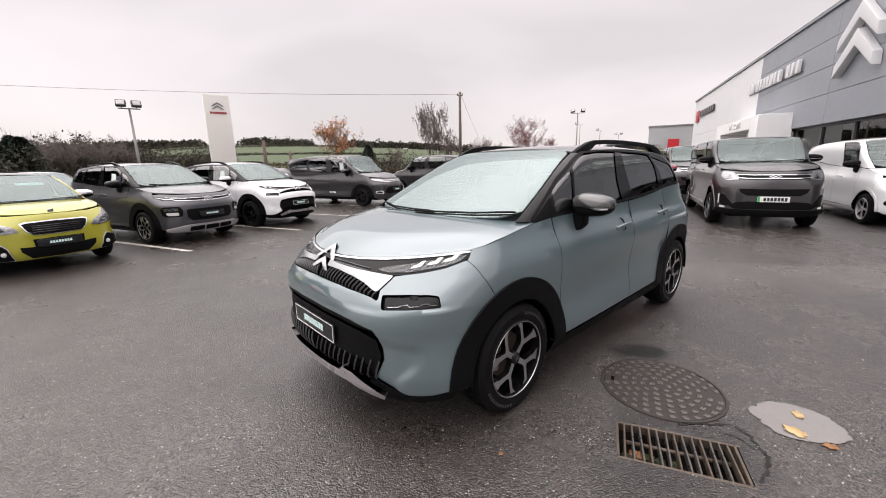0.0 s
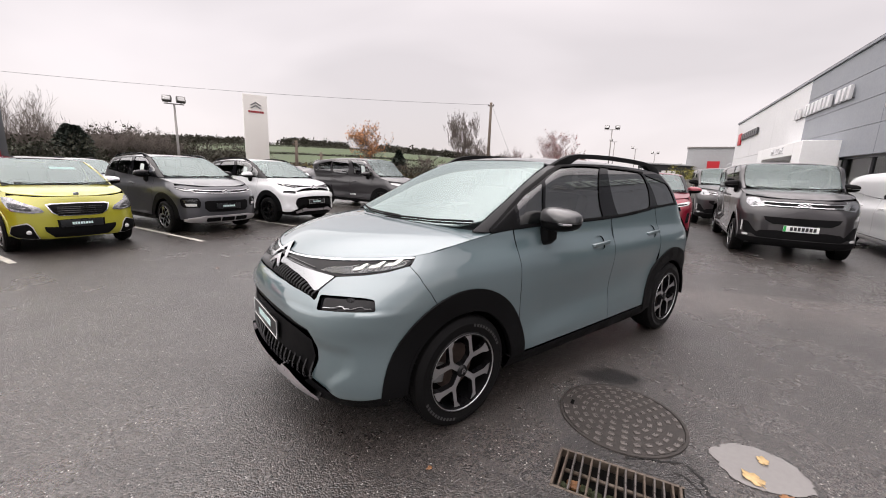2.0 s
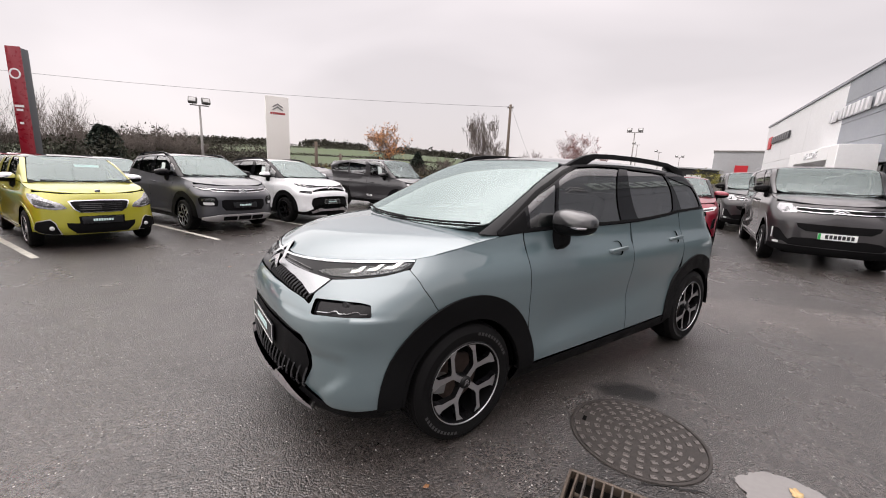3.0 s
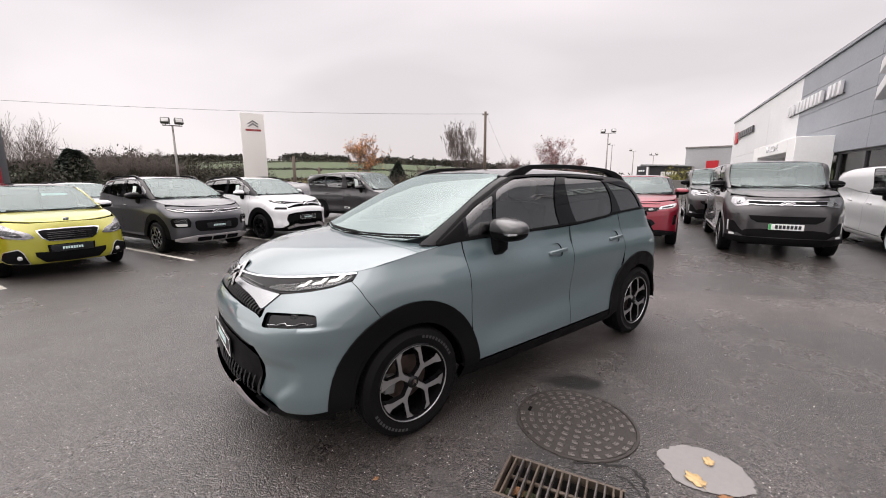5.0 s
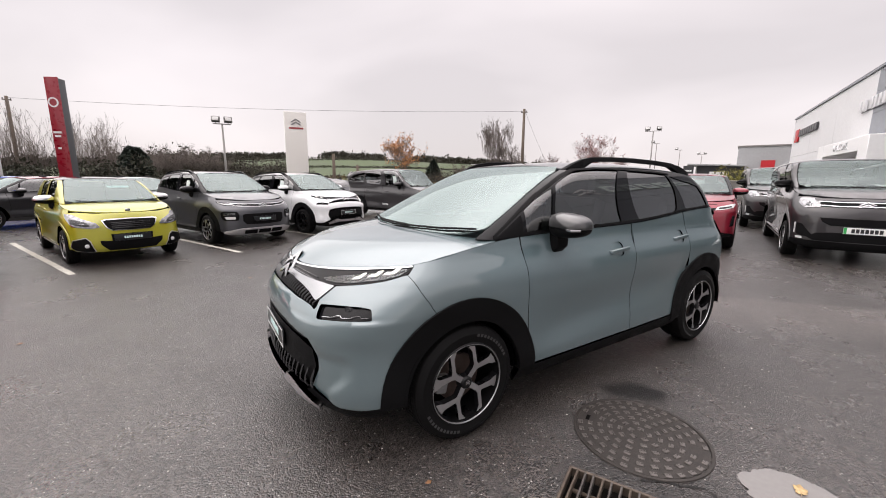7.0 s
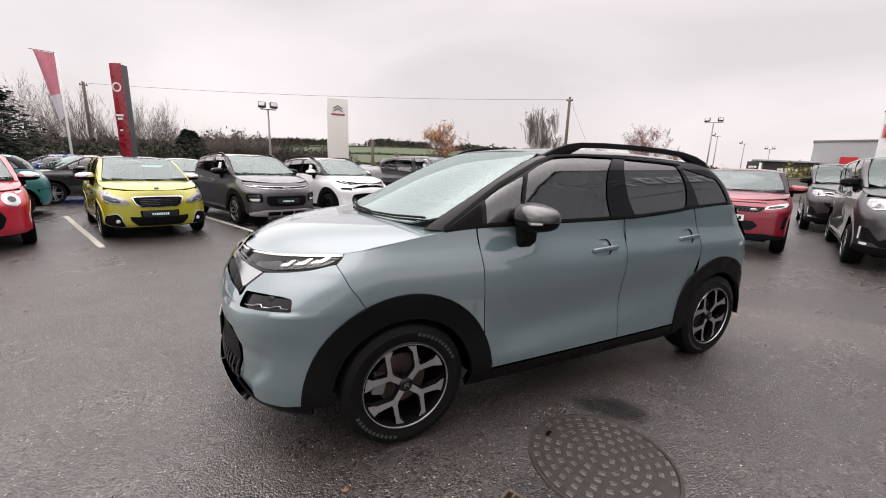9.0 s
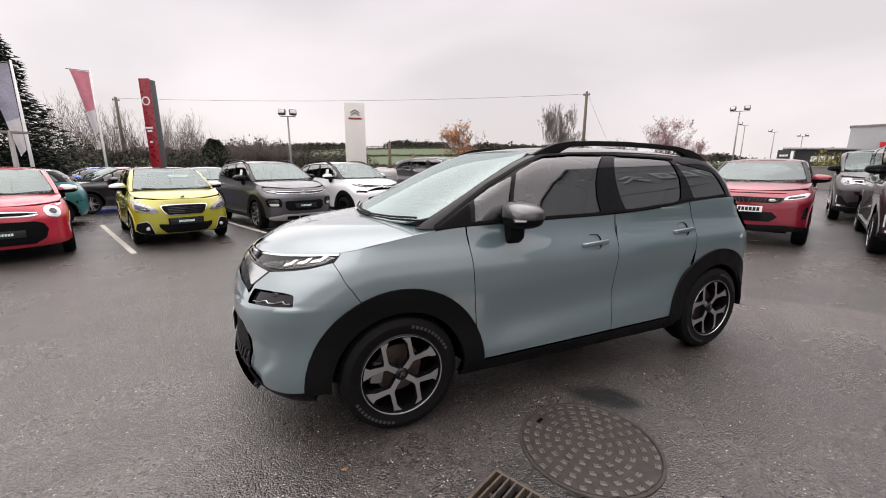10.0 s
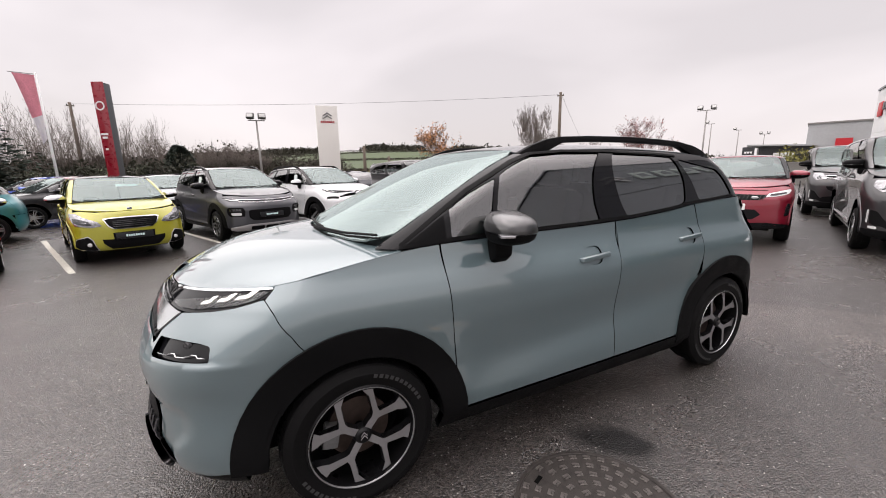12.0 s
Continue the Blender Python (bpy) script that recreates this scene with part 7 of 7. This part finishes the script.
def flag(x, y, h, mats, turn, label):
    t = thing("flag_pole", facing(x, y, turn=turn), label, "flag")
    v, f = tube_data([(0, 0, 0), (0, 0, h * 0.5), (0, 0, h)], [0.065, 0.05, 0.032], 10)
    hang("pole", mesh_of("pole", v, f, M_WHITE, True), t)
    v, f = tube_data([(0, 0, h - 0.08), (-0.85, 0, h - 0.10)], 0.015, 6)
    hang("arm", mesh_of("arm", v, f, M_POST, True), t)
    box("winder", (0.14, 0.14, 0.22), (0, 0, 1.1), M_WHITE, t, 0.03)
    top, n, k = h - 0.12, 26, 9
    for part_, (a, b) in enumerate(((0.0, 0.62), (0.62, 1.0))):
        v, f = [], []
        rows = int(n * (b - a)) + 2
        for i in range(rows):
            s = a + (b - a) * i / (rows - 1)
            wide = 0.68 * (1 - 0.75 * s**0.8)
            for j in range(k):
                q = j / (k - 1)
                v.append((-0.06 - wide * q, 0.10 * math.sin(6 * q + 4 * s) * q * (0.3 + s), top - 2.7 * s - 0.25 * q * s))
        for i in range(rows - 1):
            for j in range(k - 1):
                f.append((i * k + j, i * k + j + 1, (i + 1) * k + j + 1, (i + 1) * k + j))
        v2 = [(x_, y_ + 0.004, z_) for x_, y_, z_ in v]
        f2 = [tuple(q + len(v) for q in face[::-1]) for face in f]
        hang("flag_cloth", mesh_of("flag_cloth", v + v2, f + f2, mats[part_], True), t)


flag(-8.02, 22.75, 5.95, (M_FLAG, M_FLAGW), 10, "white pole with a hanging pink and white flag")
flag(*from_eye(-22.5, 19.5, eye=(-0.59, -1.82))[:2], 4.85, (M_FLAGD, M_FLAGW), 10, "white pole with a hanging grey and white flag")


def lamp_post(x, y, h, heads=2, label="galvanised lamp post with twin floodlights", size=1.0, arm=0.53):
    t = thing("lamp_post", facing(x, y), label, "lamp post", "lamp posts")
    v, f = tube_data([(0, 0, 0), (0, 0, h * 0.35), (0, 0, h)], [0.09 * size, 0.075 * size, 0.05 * size], 10)
    hang("post", mesh_of("post", v, f, M_POST, True), t)
    box("base_plate", (0.3, 0.3, 0.03), (0, 0, 0.015), M_POST, t, 0.005)
    w = arm / 0.68 * size
    box("cross_arm", (2 * w if heads == 2 else w, 0.07, 0.06), (0, 0, h - 0.02), M_POST, t, 0.01)
    for s in ((-1, 1) if heads == 2 else (-1,)):
        head = box("lamp_head", (0.46 * size, 0.22 * size, 0.34 * size), (s * w * 0.68, -0.06, h + 0.24 * size), M_LAMPHEAD, t, 0.03, rot=(-24, 0, s * 12))
        box("lamp_glass", (0.36 * size, 0.02, 0.24 * size), (0, -0.112 * size, 0), M_LAMPGLASS, head, 0.004)
        box("yoke", (0.05, 0.05, 0.16 * size), (s * w * 0.68, 0, h + 0.06 * size), M_POST, t)


lamp_post(0.74, 27.4, 4.80, arm=0.34)
lamp_post(*from_eye(60.2, 52)[:2], 7.05, size=1.1)
lamp_post(*from_eye(60.7, 70)[:2], 7.1, 1, "tall lamp post with one floodlight")
lamp_post(*from_eye(63.3, 82)[:2], 6.8, 1, "tall lamp post with one floodlight")
lamp_post(*from_eye(65.6, 92)[:2], 6.5, 2)
lamp_post(*from_eye(-23.6, 13.5, eye=(-0.59, -1.82))[:2], 2.25, 1, "short post with a broad floodlight among the cars", 0.8)


def telegraph(x, y, h, lean=0.0, label="weathered wooden telegraph pole with wires"):
    t = thing("telegraph_pole", facing(x, y) @ pose(0, 0, 0, 0, lean, 0), label, "pole")
    v, f = tube_data([(0, 0, 0), (0, 0, h)], [0.15, 0.10], 10)
    hang("pole", mesh_of("pole", v, f, M_WOODPOLE, True), t)
    box("cross_piece", (0.5, 0.07, 0.08), (0, 0, h - 0.25), M_WOODPOLE, t, 0.01)
    for s in (-1, 1):
        lathe("insulator", [(0.0, -0.05), (0.03, -0.05), (0.035, 0.03), (0, 0.04)], M_GREYSIGN, t, pose(s * 0.2, 0, h - 0.16, 90, 0, 0), 10)


telegraph(22.3, 22.9, 7.15)
LEFT_POLE = from_eye(-15.1, 44, eye=(-0.59, -1.82))
telegraph(*LEFT_POLE[:2], 7.2, 0, "weathered wooden telegraph pole among bare trees")
telegraph(*from_eye(20.4, 34)[:2], 2.6, 0, "short wooden post by the field hedge")
telegraph(*from_eye(17.2, 30)[:2], 3.2, 0, "short wooden post by the field hedge")


def wire(a, b, sag, r=0.011):
    a, b = Vector(a), Vector(b)
    pts = [a.lerp(b, i / 24) - Vector((0, 0, sag * 4 * (i / 24) * (1 - i / 24))) for i in range(25)]
    v, f = tube_data(pts, r, 5)
    tagged(new("overhead_wire", mesh_of("overhead_wire", v, f, M_GREYSIGN, True)), "thin dark overhead wire between the poles", "wire", "overhead wires")


wire((22.1, 22.9, 6.95), (-12.05, 40.66, 7.1), 0.35)
wire((22.4, 22.9, 7.0), (31.0, 27.5, 2.2), 0.25, 0.008)


def branching(rng, base, up, length, radius, depth, out, spread=0.6, kids=4, curl=0.15, lift=0.25):
    """Polylines with radii of a limb and its limbs."""
    p, d, pts, rad = Vector(base), Vector(up).normalized(), [Vector(base)], [radius]
    n = 4 if depth > 1 else 3
    for i in range(n):
        d = (d + Vector((rng.uniform(-curl, curl), rng.uniform(-curl, curl), rng.uniform(-curl * 0.3, curl) + lift * 0.12))).normalized()
        p = p + d * (length / n)
        pts.append(p.copy())
        rad.append(radius * (1 - 0.75 * (i + 1) / n))
    out.append((depth, pts, rad))
    if depth <= 0:
        return
    for k in range(kids):
        s = rng.uniform(0.28, 1.0)
        i = min(n - 1, int(s * n))
        q = pts[i].lerp(pts[i + 1], s * n - i)
        a = rng.uniform(0, 2 * math.pi)
        side = Vector((math.cos(a), math.sin(a), 0))
        nd = (d * (1 - spread) + side * spread + Vector((0, 0, lift))).normalized()
        branching(rng, q, nd, length * rng.uniform(0.45, 0.72), max(radius * 0.42 * (1 - 0.4 * s), 0.004), depth - 1, out, spread, kids, curl * 1.25, lift)


def joined(lines, sides):
    v, f = [], []
    for _, pts, rad in lines:
        a, b = tube_data(pts, rad, sides, False)
        k = len(v)
        v += a
        f += [tuple(i + k for i in q) for q in b]
    return v, f


def bare_tree(x, y, h, seed, label, twig=None, leaves=None, nleaf=0, stems=1, spread=0.55, kids=5, depth=4, lsize=0.10, thick=1.0):
    rng = random.Random(seed)
    t = thing("tree", pose(x, y, 0), label, "tree", "trees")
    out = []
    for s in range(stems):
        a = 2 * math.pi * s / max(1, stems)
        lean = 0.0 if stems == 1 else 0.28
        branching(rng, (0.2 * lean * math.cos(a), 0.2 * lean * math.sin(a), -0.05), (lean * math.cos(a), lean * math.sin(a), 1), h * (0.60 if stems == 1 else 0.66) * rng.uniform(0.85, 1.05), 0.022 * h * thick / (1 + 0.35 * (stems - 1)), depth, out, spread, kids)
    k = h / max(p.z for o in out for p in o[1])
    out = [(o[0], [p * k for p in o[1]], [max(q, 0.0055) for q in o[2]]) for o in out]
    v, f = joined([o for o in out if o[0] >= depth - 1], 7)
    hang("trunk", mesh_of("trunk", v, f, M_BARK, True), t)
    v, f = joined([o for o in out if o[0] < depth - 1], 3)
    hang("crown", mesh_of("crown", v, f, twig or M_TWIG), t)
    if leaves:
        tips = [o[1][-1] for o in out if o[0] <= 1]
        v, f = [], []
        for i in range(nleaf):
            c = rng.choice(tips) + Vector((rng.gauss(0, 0.12), rng.gauss(0, 0.12), rng.gauss(0, 0.12)))
            a, b = Vector((rng.gauss(0, 1), rng.gauss(0, 1), rng.gauss(0, 1))).normalized() * lsize, Vector((rng.gauss(0, 1), rng.gauss(0, 1), rng.gauss(0, 1))).normalized() * lsize * 0.6
            k = len(v)
            v += [c - a, c - b, c + a, c + b]
            f.append((k, k + 1, k + 2, k + 3))
        hang("leaves", mesh_of("leaves", v, f, leaves), t)
    return t


def again(master, x, y, k, turn, label):
    """Another tree of the same kind, of its own size and turn."""
    c = copy_thing(master, pose(x, y, 0, 0, 0, turn) @ Matrix.Scale(k, 4))
    return tagged(c, label)


bare_tree(*from_eye(26.4, 44)[:2], 6.3, 3, "small tree with sparse orange autumn leaves", leaves=M_AUTUMN, nleaf=1500, stems=3, lsize=0.11)
bare_tree(*from_eye(40.3, 50)[:2], 9.0, 5, "bare winter tree with many upright stems", stems=6, spread=0.32, kids=4, depth=5)
bare_tree(*from_eye(42.5, 53)[:2], 6.0, 15, "bare winter tree with fine twigs", stems=3)
bare_tree(*from_eye(53.3, 50)[:2], 6.9, 7, "bare tree with a few reddish leaves", M_TWIGRED, M_PINKLEAF, 520, stems=3, spread=0.62)
bare_tree(*from_eye(56.5, 53)[:2], 5.6, 8, "bare tree with a few reddish leaves", M_TWIGRED, M_PINKLEAF, 200, stems=2, spread=0.62)
bare_tree(*from_eye(47.5, 58)[:2], 5.4, 9, "bare winter tree with fine twigs", M_TWIGRED, stems=3)
TALL = bare_tree(*from_eye(-19.0, 38, eye=(-0.59, -1.82))[:2], 6.6, 21, "tall bare winter tree beyond the car park", stems=5, spread=0.36, kids=5, depth=3)
BROAD = bare_tree(*from_eye(-1.8, 47)[:2], 4.7, 41, "low spreading bare tree above the hedge", stems=3, spread=0.66, kids=4, depth=5)
for k, (b, d, h) in enumerate(((-30.0, 34, 7.2), (-27.0, 38, 6.6), (-21.5, 36, 6.0), (-17.4, 36, 5.9), (-15.8, 40, 7.0), (-14.2, 37, 6.2), (-11.6, 36, 5.6), (-10.0, 38, 6.1), (-8.6, 40, 6.0), (-7.4, 42, 5.2))):
    again(TALL, *from_eye(b, d, eye=(-0.59, -1.82))[:2], h / 6.6, 67 * k, "tall bare winter tree beyond the car park")
for k, (b, d, h) in enumerate(((0.8, 48, 4.9), (2.6, 50, 4.4), (-4.2, 46, 4.2), (47.0, 57, 4.9), (49.5, 58, 4.4), (35.0, 60, 4.2))):
    again(BROAD, *from_eye(b, d)[:2], h / 4.7, 101 * k, "low spreading bare tree above the hedge")


def conifer(x, y, h, r, seed, label):
    rng = random.Random(seed)
    t = thing("conifer", pose(x, y, 0), label, "tree", "trees")
    v, f = tube_data([(0, 0, -0.05), (0, 0, h * 0.95)], [0.2, 0.03], 8)
    hang("trunk", mesh_of("trunk", v, f, M_BARK, True), t)
    v, f = [], []
    for i in range(int(2000 * r * h**0.5)):
        s = rng.random() ** 0.8
        z = h * (0.06 + 0.94 * s)
        a = rng.uniform(0, 2 * math.pi)
        reach = r * (1 - s) ** 0.75 * (0.75 + 0.35 * noise.noise(Vector((math.cos(a) * 2, math.sin(a) * 2, z * 0.9)))) + 0.1
        q = reach * rng.uniform(0.35, 1.0)
        c = Vector((q * math.cos(a), q * math.sin(a), z - 0.12 * q))
        o = Vector((math.cos(a), math.sin(a), rng.uniform(-0.5, 0.3))) * rng.uniform(0.10, 0.22)
        w = Vector((-math.sin(a), math.cos(a), rng.uniform(-0.6, 0.6))) * rng.uniform(0.05, 0.10)
        k = len(v)
        v += [c - o * 0.5 - w, c - o * 0.5 + w, c + o]
        f.append((k, k + 1, k + 2))
    hang("crown", mesh_of("crown", v, f, M_CONIFER), t)


conifer(*from_eye(-25.6, 27, eye=(-0.59, -1.82))[:2], 9.0, 4.6, 1, "dark dense conifer at the car park edge")
conifer(*from_eye(-33.0, 27, eye=(-0.59, -1.82))[:2], 7.5, 3.6, 2, "dark dense conifer at the car park edge")
conifer(*from_eye(-6.0, 34, eye=(-0.59, -1.82))[:2], 3.4, 1.9, 3, "low dark evergreen in the hedge")
conifer(*from_eye(-5.6, 36)[:2], 3.6, 2.0, 4, "low dark evergreen in the hedge")
conifer(*from_eye(31.2, 60)[:2], 4.3, 2.6, 5, "dark evergreen beyond the car park")


def thicket(name, label, spots, material_, per, size, seed, twigs=0, twig_mat=None):
    """Bushes, hedges or woods too fine to count: leaf and twig pieces over lumpy mounds. spots: (x, y, z, rx, ry, h)."""
    rng = random.Random(seed)
    v, f, idx = [], [], []
    for x, y, z0, rx, ry, h in spots:
        for i in range(per):
            a, q = rng.uniform(0, 2 * math.pi), rng.random() ** 0.5
            s = rng.random()
            lump = 0.8 + 0.4 * noise.noise(Vector((x + 1.3 * math.cos(a), y + 1.3 * math.sin(a), s * 2)))
            top = math.sqrt(max(0.0, 1 - q**4)) * h * lump
            c = Vector((x + rx * q * math.cos(a), y + ry * q * math.sin(a), z0 + top * (0.15 + 0.85 * s**0.6)))
            e = size * rng.uniform(0.6, 1.4)
            k = len(v)
            if i < twigs:
                o = Vector((rng.gauss(0, 0.35), rng.gauss(0, 0.35), 1)).normalized() * e * 4.5
                w = Vector((rng.gauss(0, 1), rng.gauss(0, 1), 0)).normalized() * e * 0.10
                v += [c - w, c + w, c + o]
                f.append((k, k + 1, k + 2))
                idx.append(1)
            else:
                o = Vector((rng.gauss(0, 1), rng.gauss(0, 1), rng.gauss(0, 1))).normalized() * e
                w = Vector((rng.gauss(0, 1), rng.gauss(0, 1), rng.gauss(0, 1))).normalized() * e * 0.7
                v += [c - o, c - w, c + o, c + w]
                f.append((k, k + 1, k + 2, k + 3))
                idx.append(0)
    me = mesh_of(name, v, f, [material_, twig_mat or M_BARK], idx=idx)
    return tagged(new(name, me), label, "hedge", kind="stuff")


def along(b0, b1, d0, d1, n, h, wide, seed, eye=(-1.2, -1.5), z=None):
    rng, out = random.Random(seed), []
    for i in range(n):
        s = (i + rng.uniform(0.2, 0.8)) / n
        x, y, _ = from_eye(b0 + (b1 - b0) * s, d0 + (d1 - d0) * s + rng.uniform(-1, 1), eye=eye)
        w = wide * rng.uniform(0.8, 1.3)
        out.append((x, y, far_height(x, y) - 0.1 if z is None else z, w, w, h * rng.uniform(0.75, 1.2)))
    return out


thicket("hedge_bank", "dark evergreen hedge bank beyond the car park", along(-48, -4, 29, 33, 44, 2.7, 1.4, 1), M_HEDGEG, 800, 0.10, 1, 120)
thicket("hedge_bank", "dark bare thorn hedge beyond the car park", along(-8, 13, 46, 60, 44, 4.3, 2.3, 2), M_HEDGE, 900, 0.13, 2, 420)
thicket("scrub_bank", "tan scrub and brambles at the field edge", along(10, 36, 46, 56, 24, 1.9, 2.0, 3), M_SCRUB, 420, 0.13, 3, 160)
thicket("hedge_bank", "mixed bare hedge behind the vans", along(30, 62, 52, 66, 26, 3.0, 2.6, 4), M_HEDGE, 520, 0.14, 4, 300)
thicket("yellow_bush", "yellow green bush behind the block wall", [(*from_eye(69.0, 42), 1.9, 1.9, 2.9), (*from_eye(70.6, 42), 1.6, 1.6, 2.5), (*from_eye(44.5, 46), 1.8, 1.8, 2.6), (*from_eye(46.5, 46), 1.4, 1.4, 2.3)], M_BUSH, 1500, 0.09, 5)
rows = []
for d, b0, b1 in ((150, 6, 36), (250, 4, 36), (345, 4, 34), (440, 2, 36)):
    rows += along(b0, b1, d, d * 1.06, int(46 + d / 12), 0.9 + d * 0.0035, 1.4 + d * 0.006, d)
thicket("field_hedges", "dark hedges dividing the far fields", rows, M_HEDGE, 90, 0.32, 6)
woods = along(16, 24, 500, 520, 34, 11, 9, 7) + along(2, 11, 470, 500, 36, 9, 9, 8) + along(-30, 3, 330, 420, 60, 9, 9, 9) + along(28, 60, 420, 460, 60, 8, 9, 10)
thicket("far_woods", "dark bare woods on the far hill", woods, M_HEDGE, 160, 1.3, 7)


# block wall, far dealers and sheds
def far_buildings():
    a, b = Vector((36.0, 8.6, 0)), Vector((29.0, 15.8, 0))
    k = b - a
    w = thing("boundary_wall", Matrix.Translation((a + b) / 2) @ Matrix.Rotation(math.atan2(k.y, k.x), 4, "Z"), "low rendered block wall at the end of the car park", "wall")
    box("wall_body", (k.length, 0.22, 1.42), (0, 0, 0.71), M_CONCRETE, w)
    box("wall_coping", (k.length + 0.05, 0.30, 0.08), (0, 0, 1.46), M_CONCRETE, w, 0.015)
    p = from_eye(67.6, 80)
    d = thing("dealer_building", facing(p[0], p[1], turn=4), "black clad car dealer building with white sign blocks", "building")
    box("wall", (6.4, 8, 3.9), (0, 4, 1.95), M_DARKSHED, d)
    box("roof", (8.2, 9.0, 0.25), (-0.6, 3.8, 4.05), M_SHED, d, 0.03, rot=(0, 2, 0))
    bars(d, Matrix.Translation((-0.2, -0.02, 2.6)) @ pose(0, 0, 0, 90, 0, 0), 2.6, 0.75, 3, M_WHITE, 0.2, "sign_bar", 0.06)
    p = from_eye(64.4, 78)
    s = thing("totem_sign", facing(*p[:2]), "black totem sign with white blocks", "sign")
    box("totem_body", (1.5, 0.4, 3.9), (0, 0, 1.95), M_DARKSHED, s, 0.03)
    bars(s, Matrix.Translation((0, -0.21, 3.1)) @ pose(0, 0, 0, 90, 0, 0), 1.0, 0.28, 3, M_WHITE, 0.2, "sign_bar", 0.03)
    p = from_eye(73.2, 84)
    h = thing("warehouse", facing(*p[:2], turn=3), "large pale grey metal warehouse", "building")
    box("wall", (12.0, 16, 7.1), (0, 8, 3.55), M_SHED, h)
    box("roof_edge", (12.3, 16.3, 0.25), (0, 8, 7.2), M_POST, h, 0.02)
    for x in (-1.9, 3.4):
        box("red_sign_board", (1.8 if x < 0 else 1.2, 0.1, 1.9), (x, -0.08, 3.9), M_SIGNRED, h)
    lathe("badge_wing", [(0.0, -0.12), (0.5, -0.12), (0.6, -0.05)], M_SHED, h, pose(0.6, -0.02, 4.0), 20)


far_buildings()
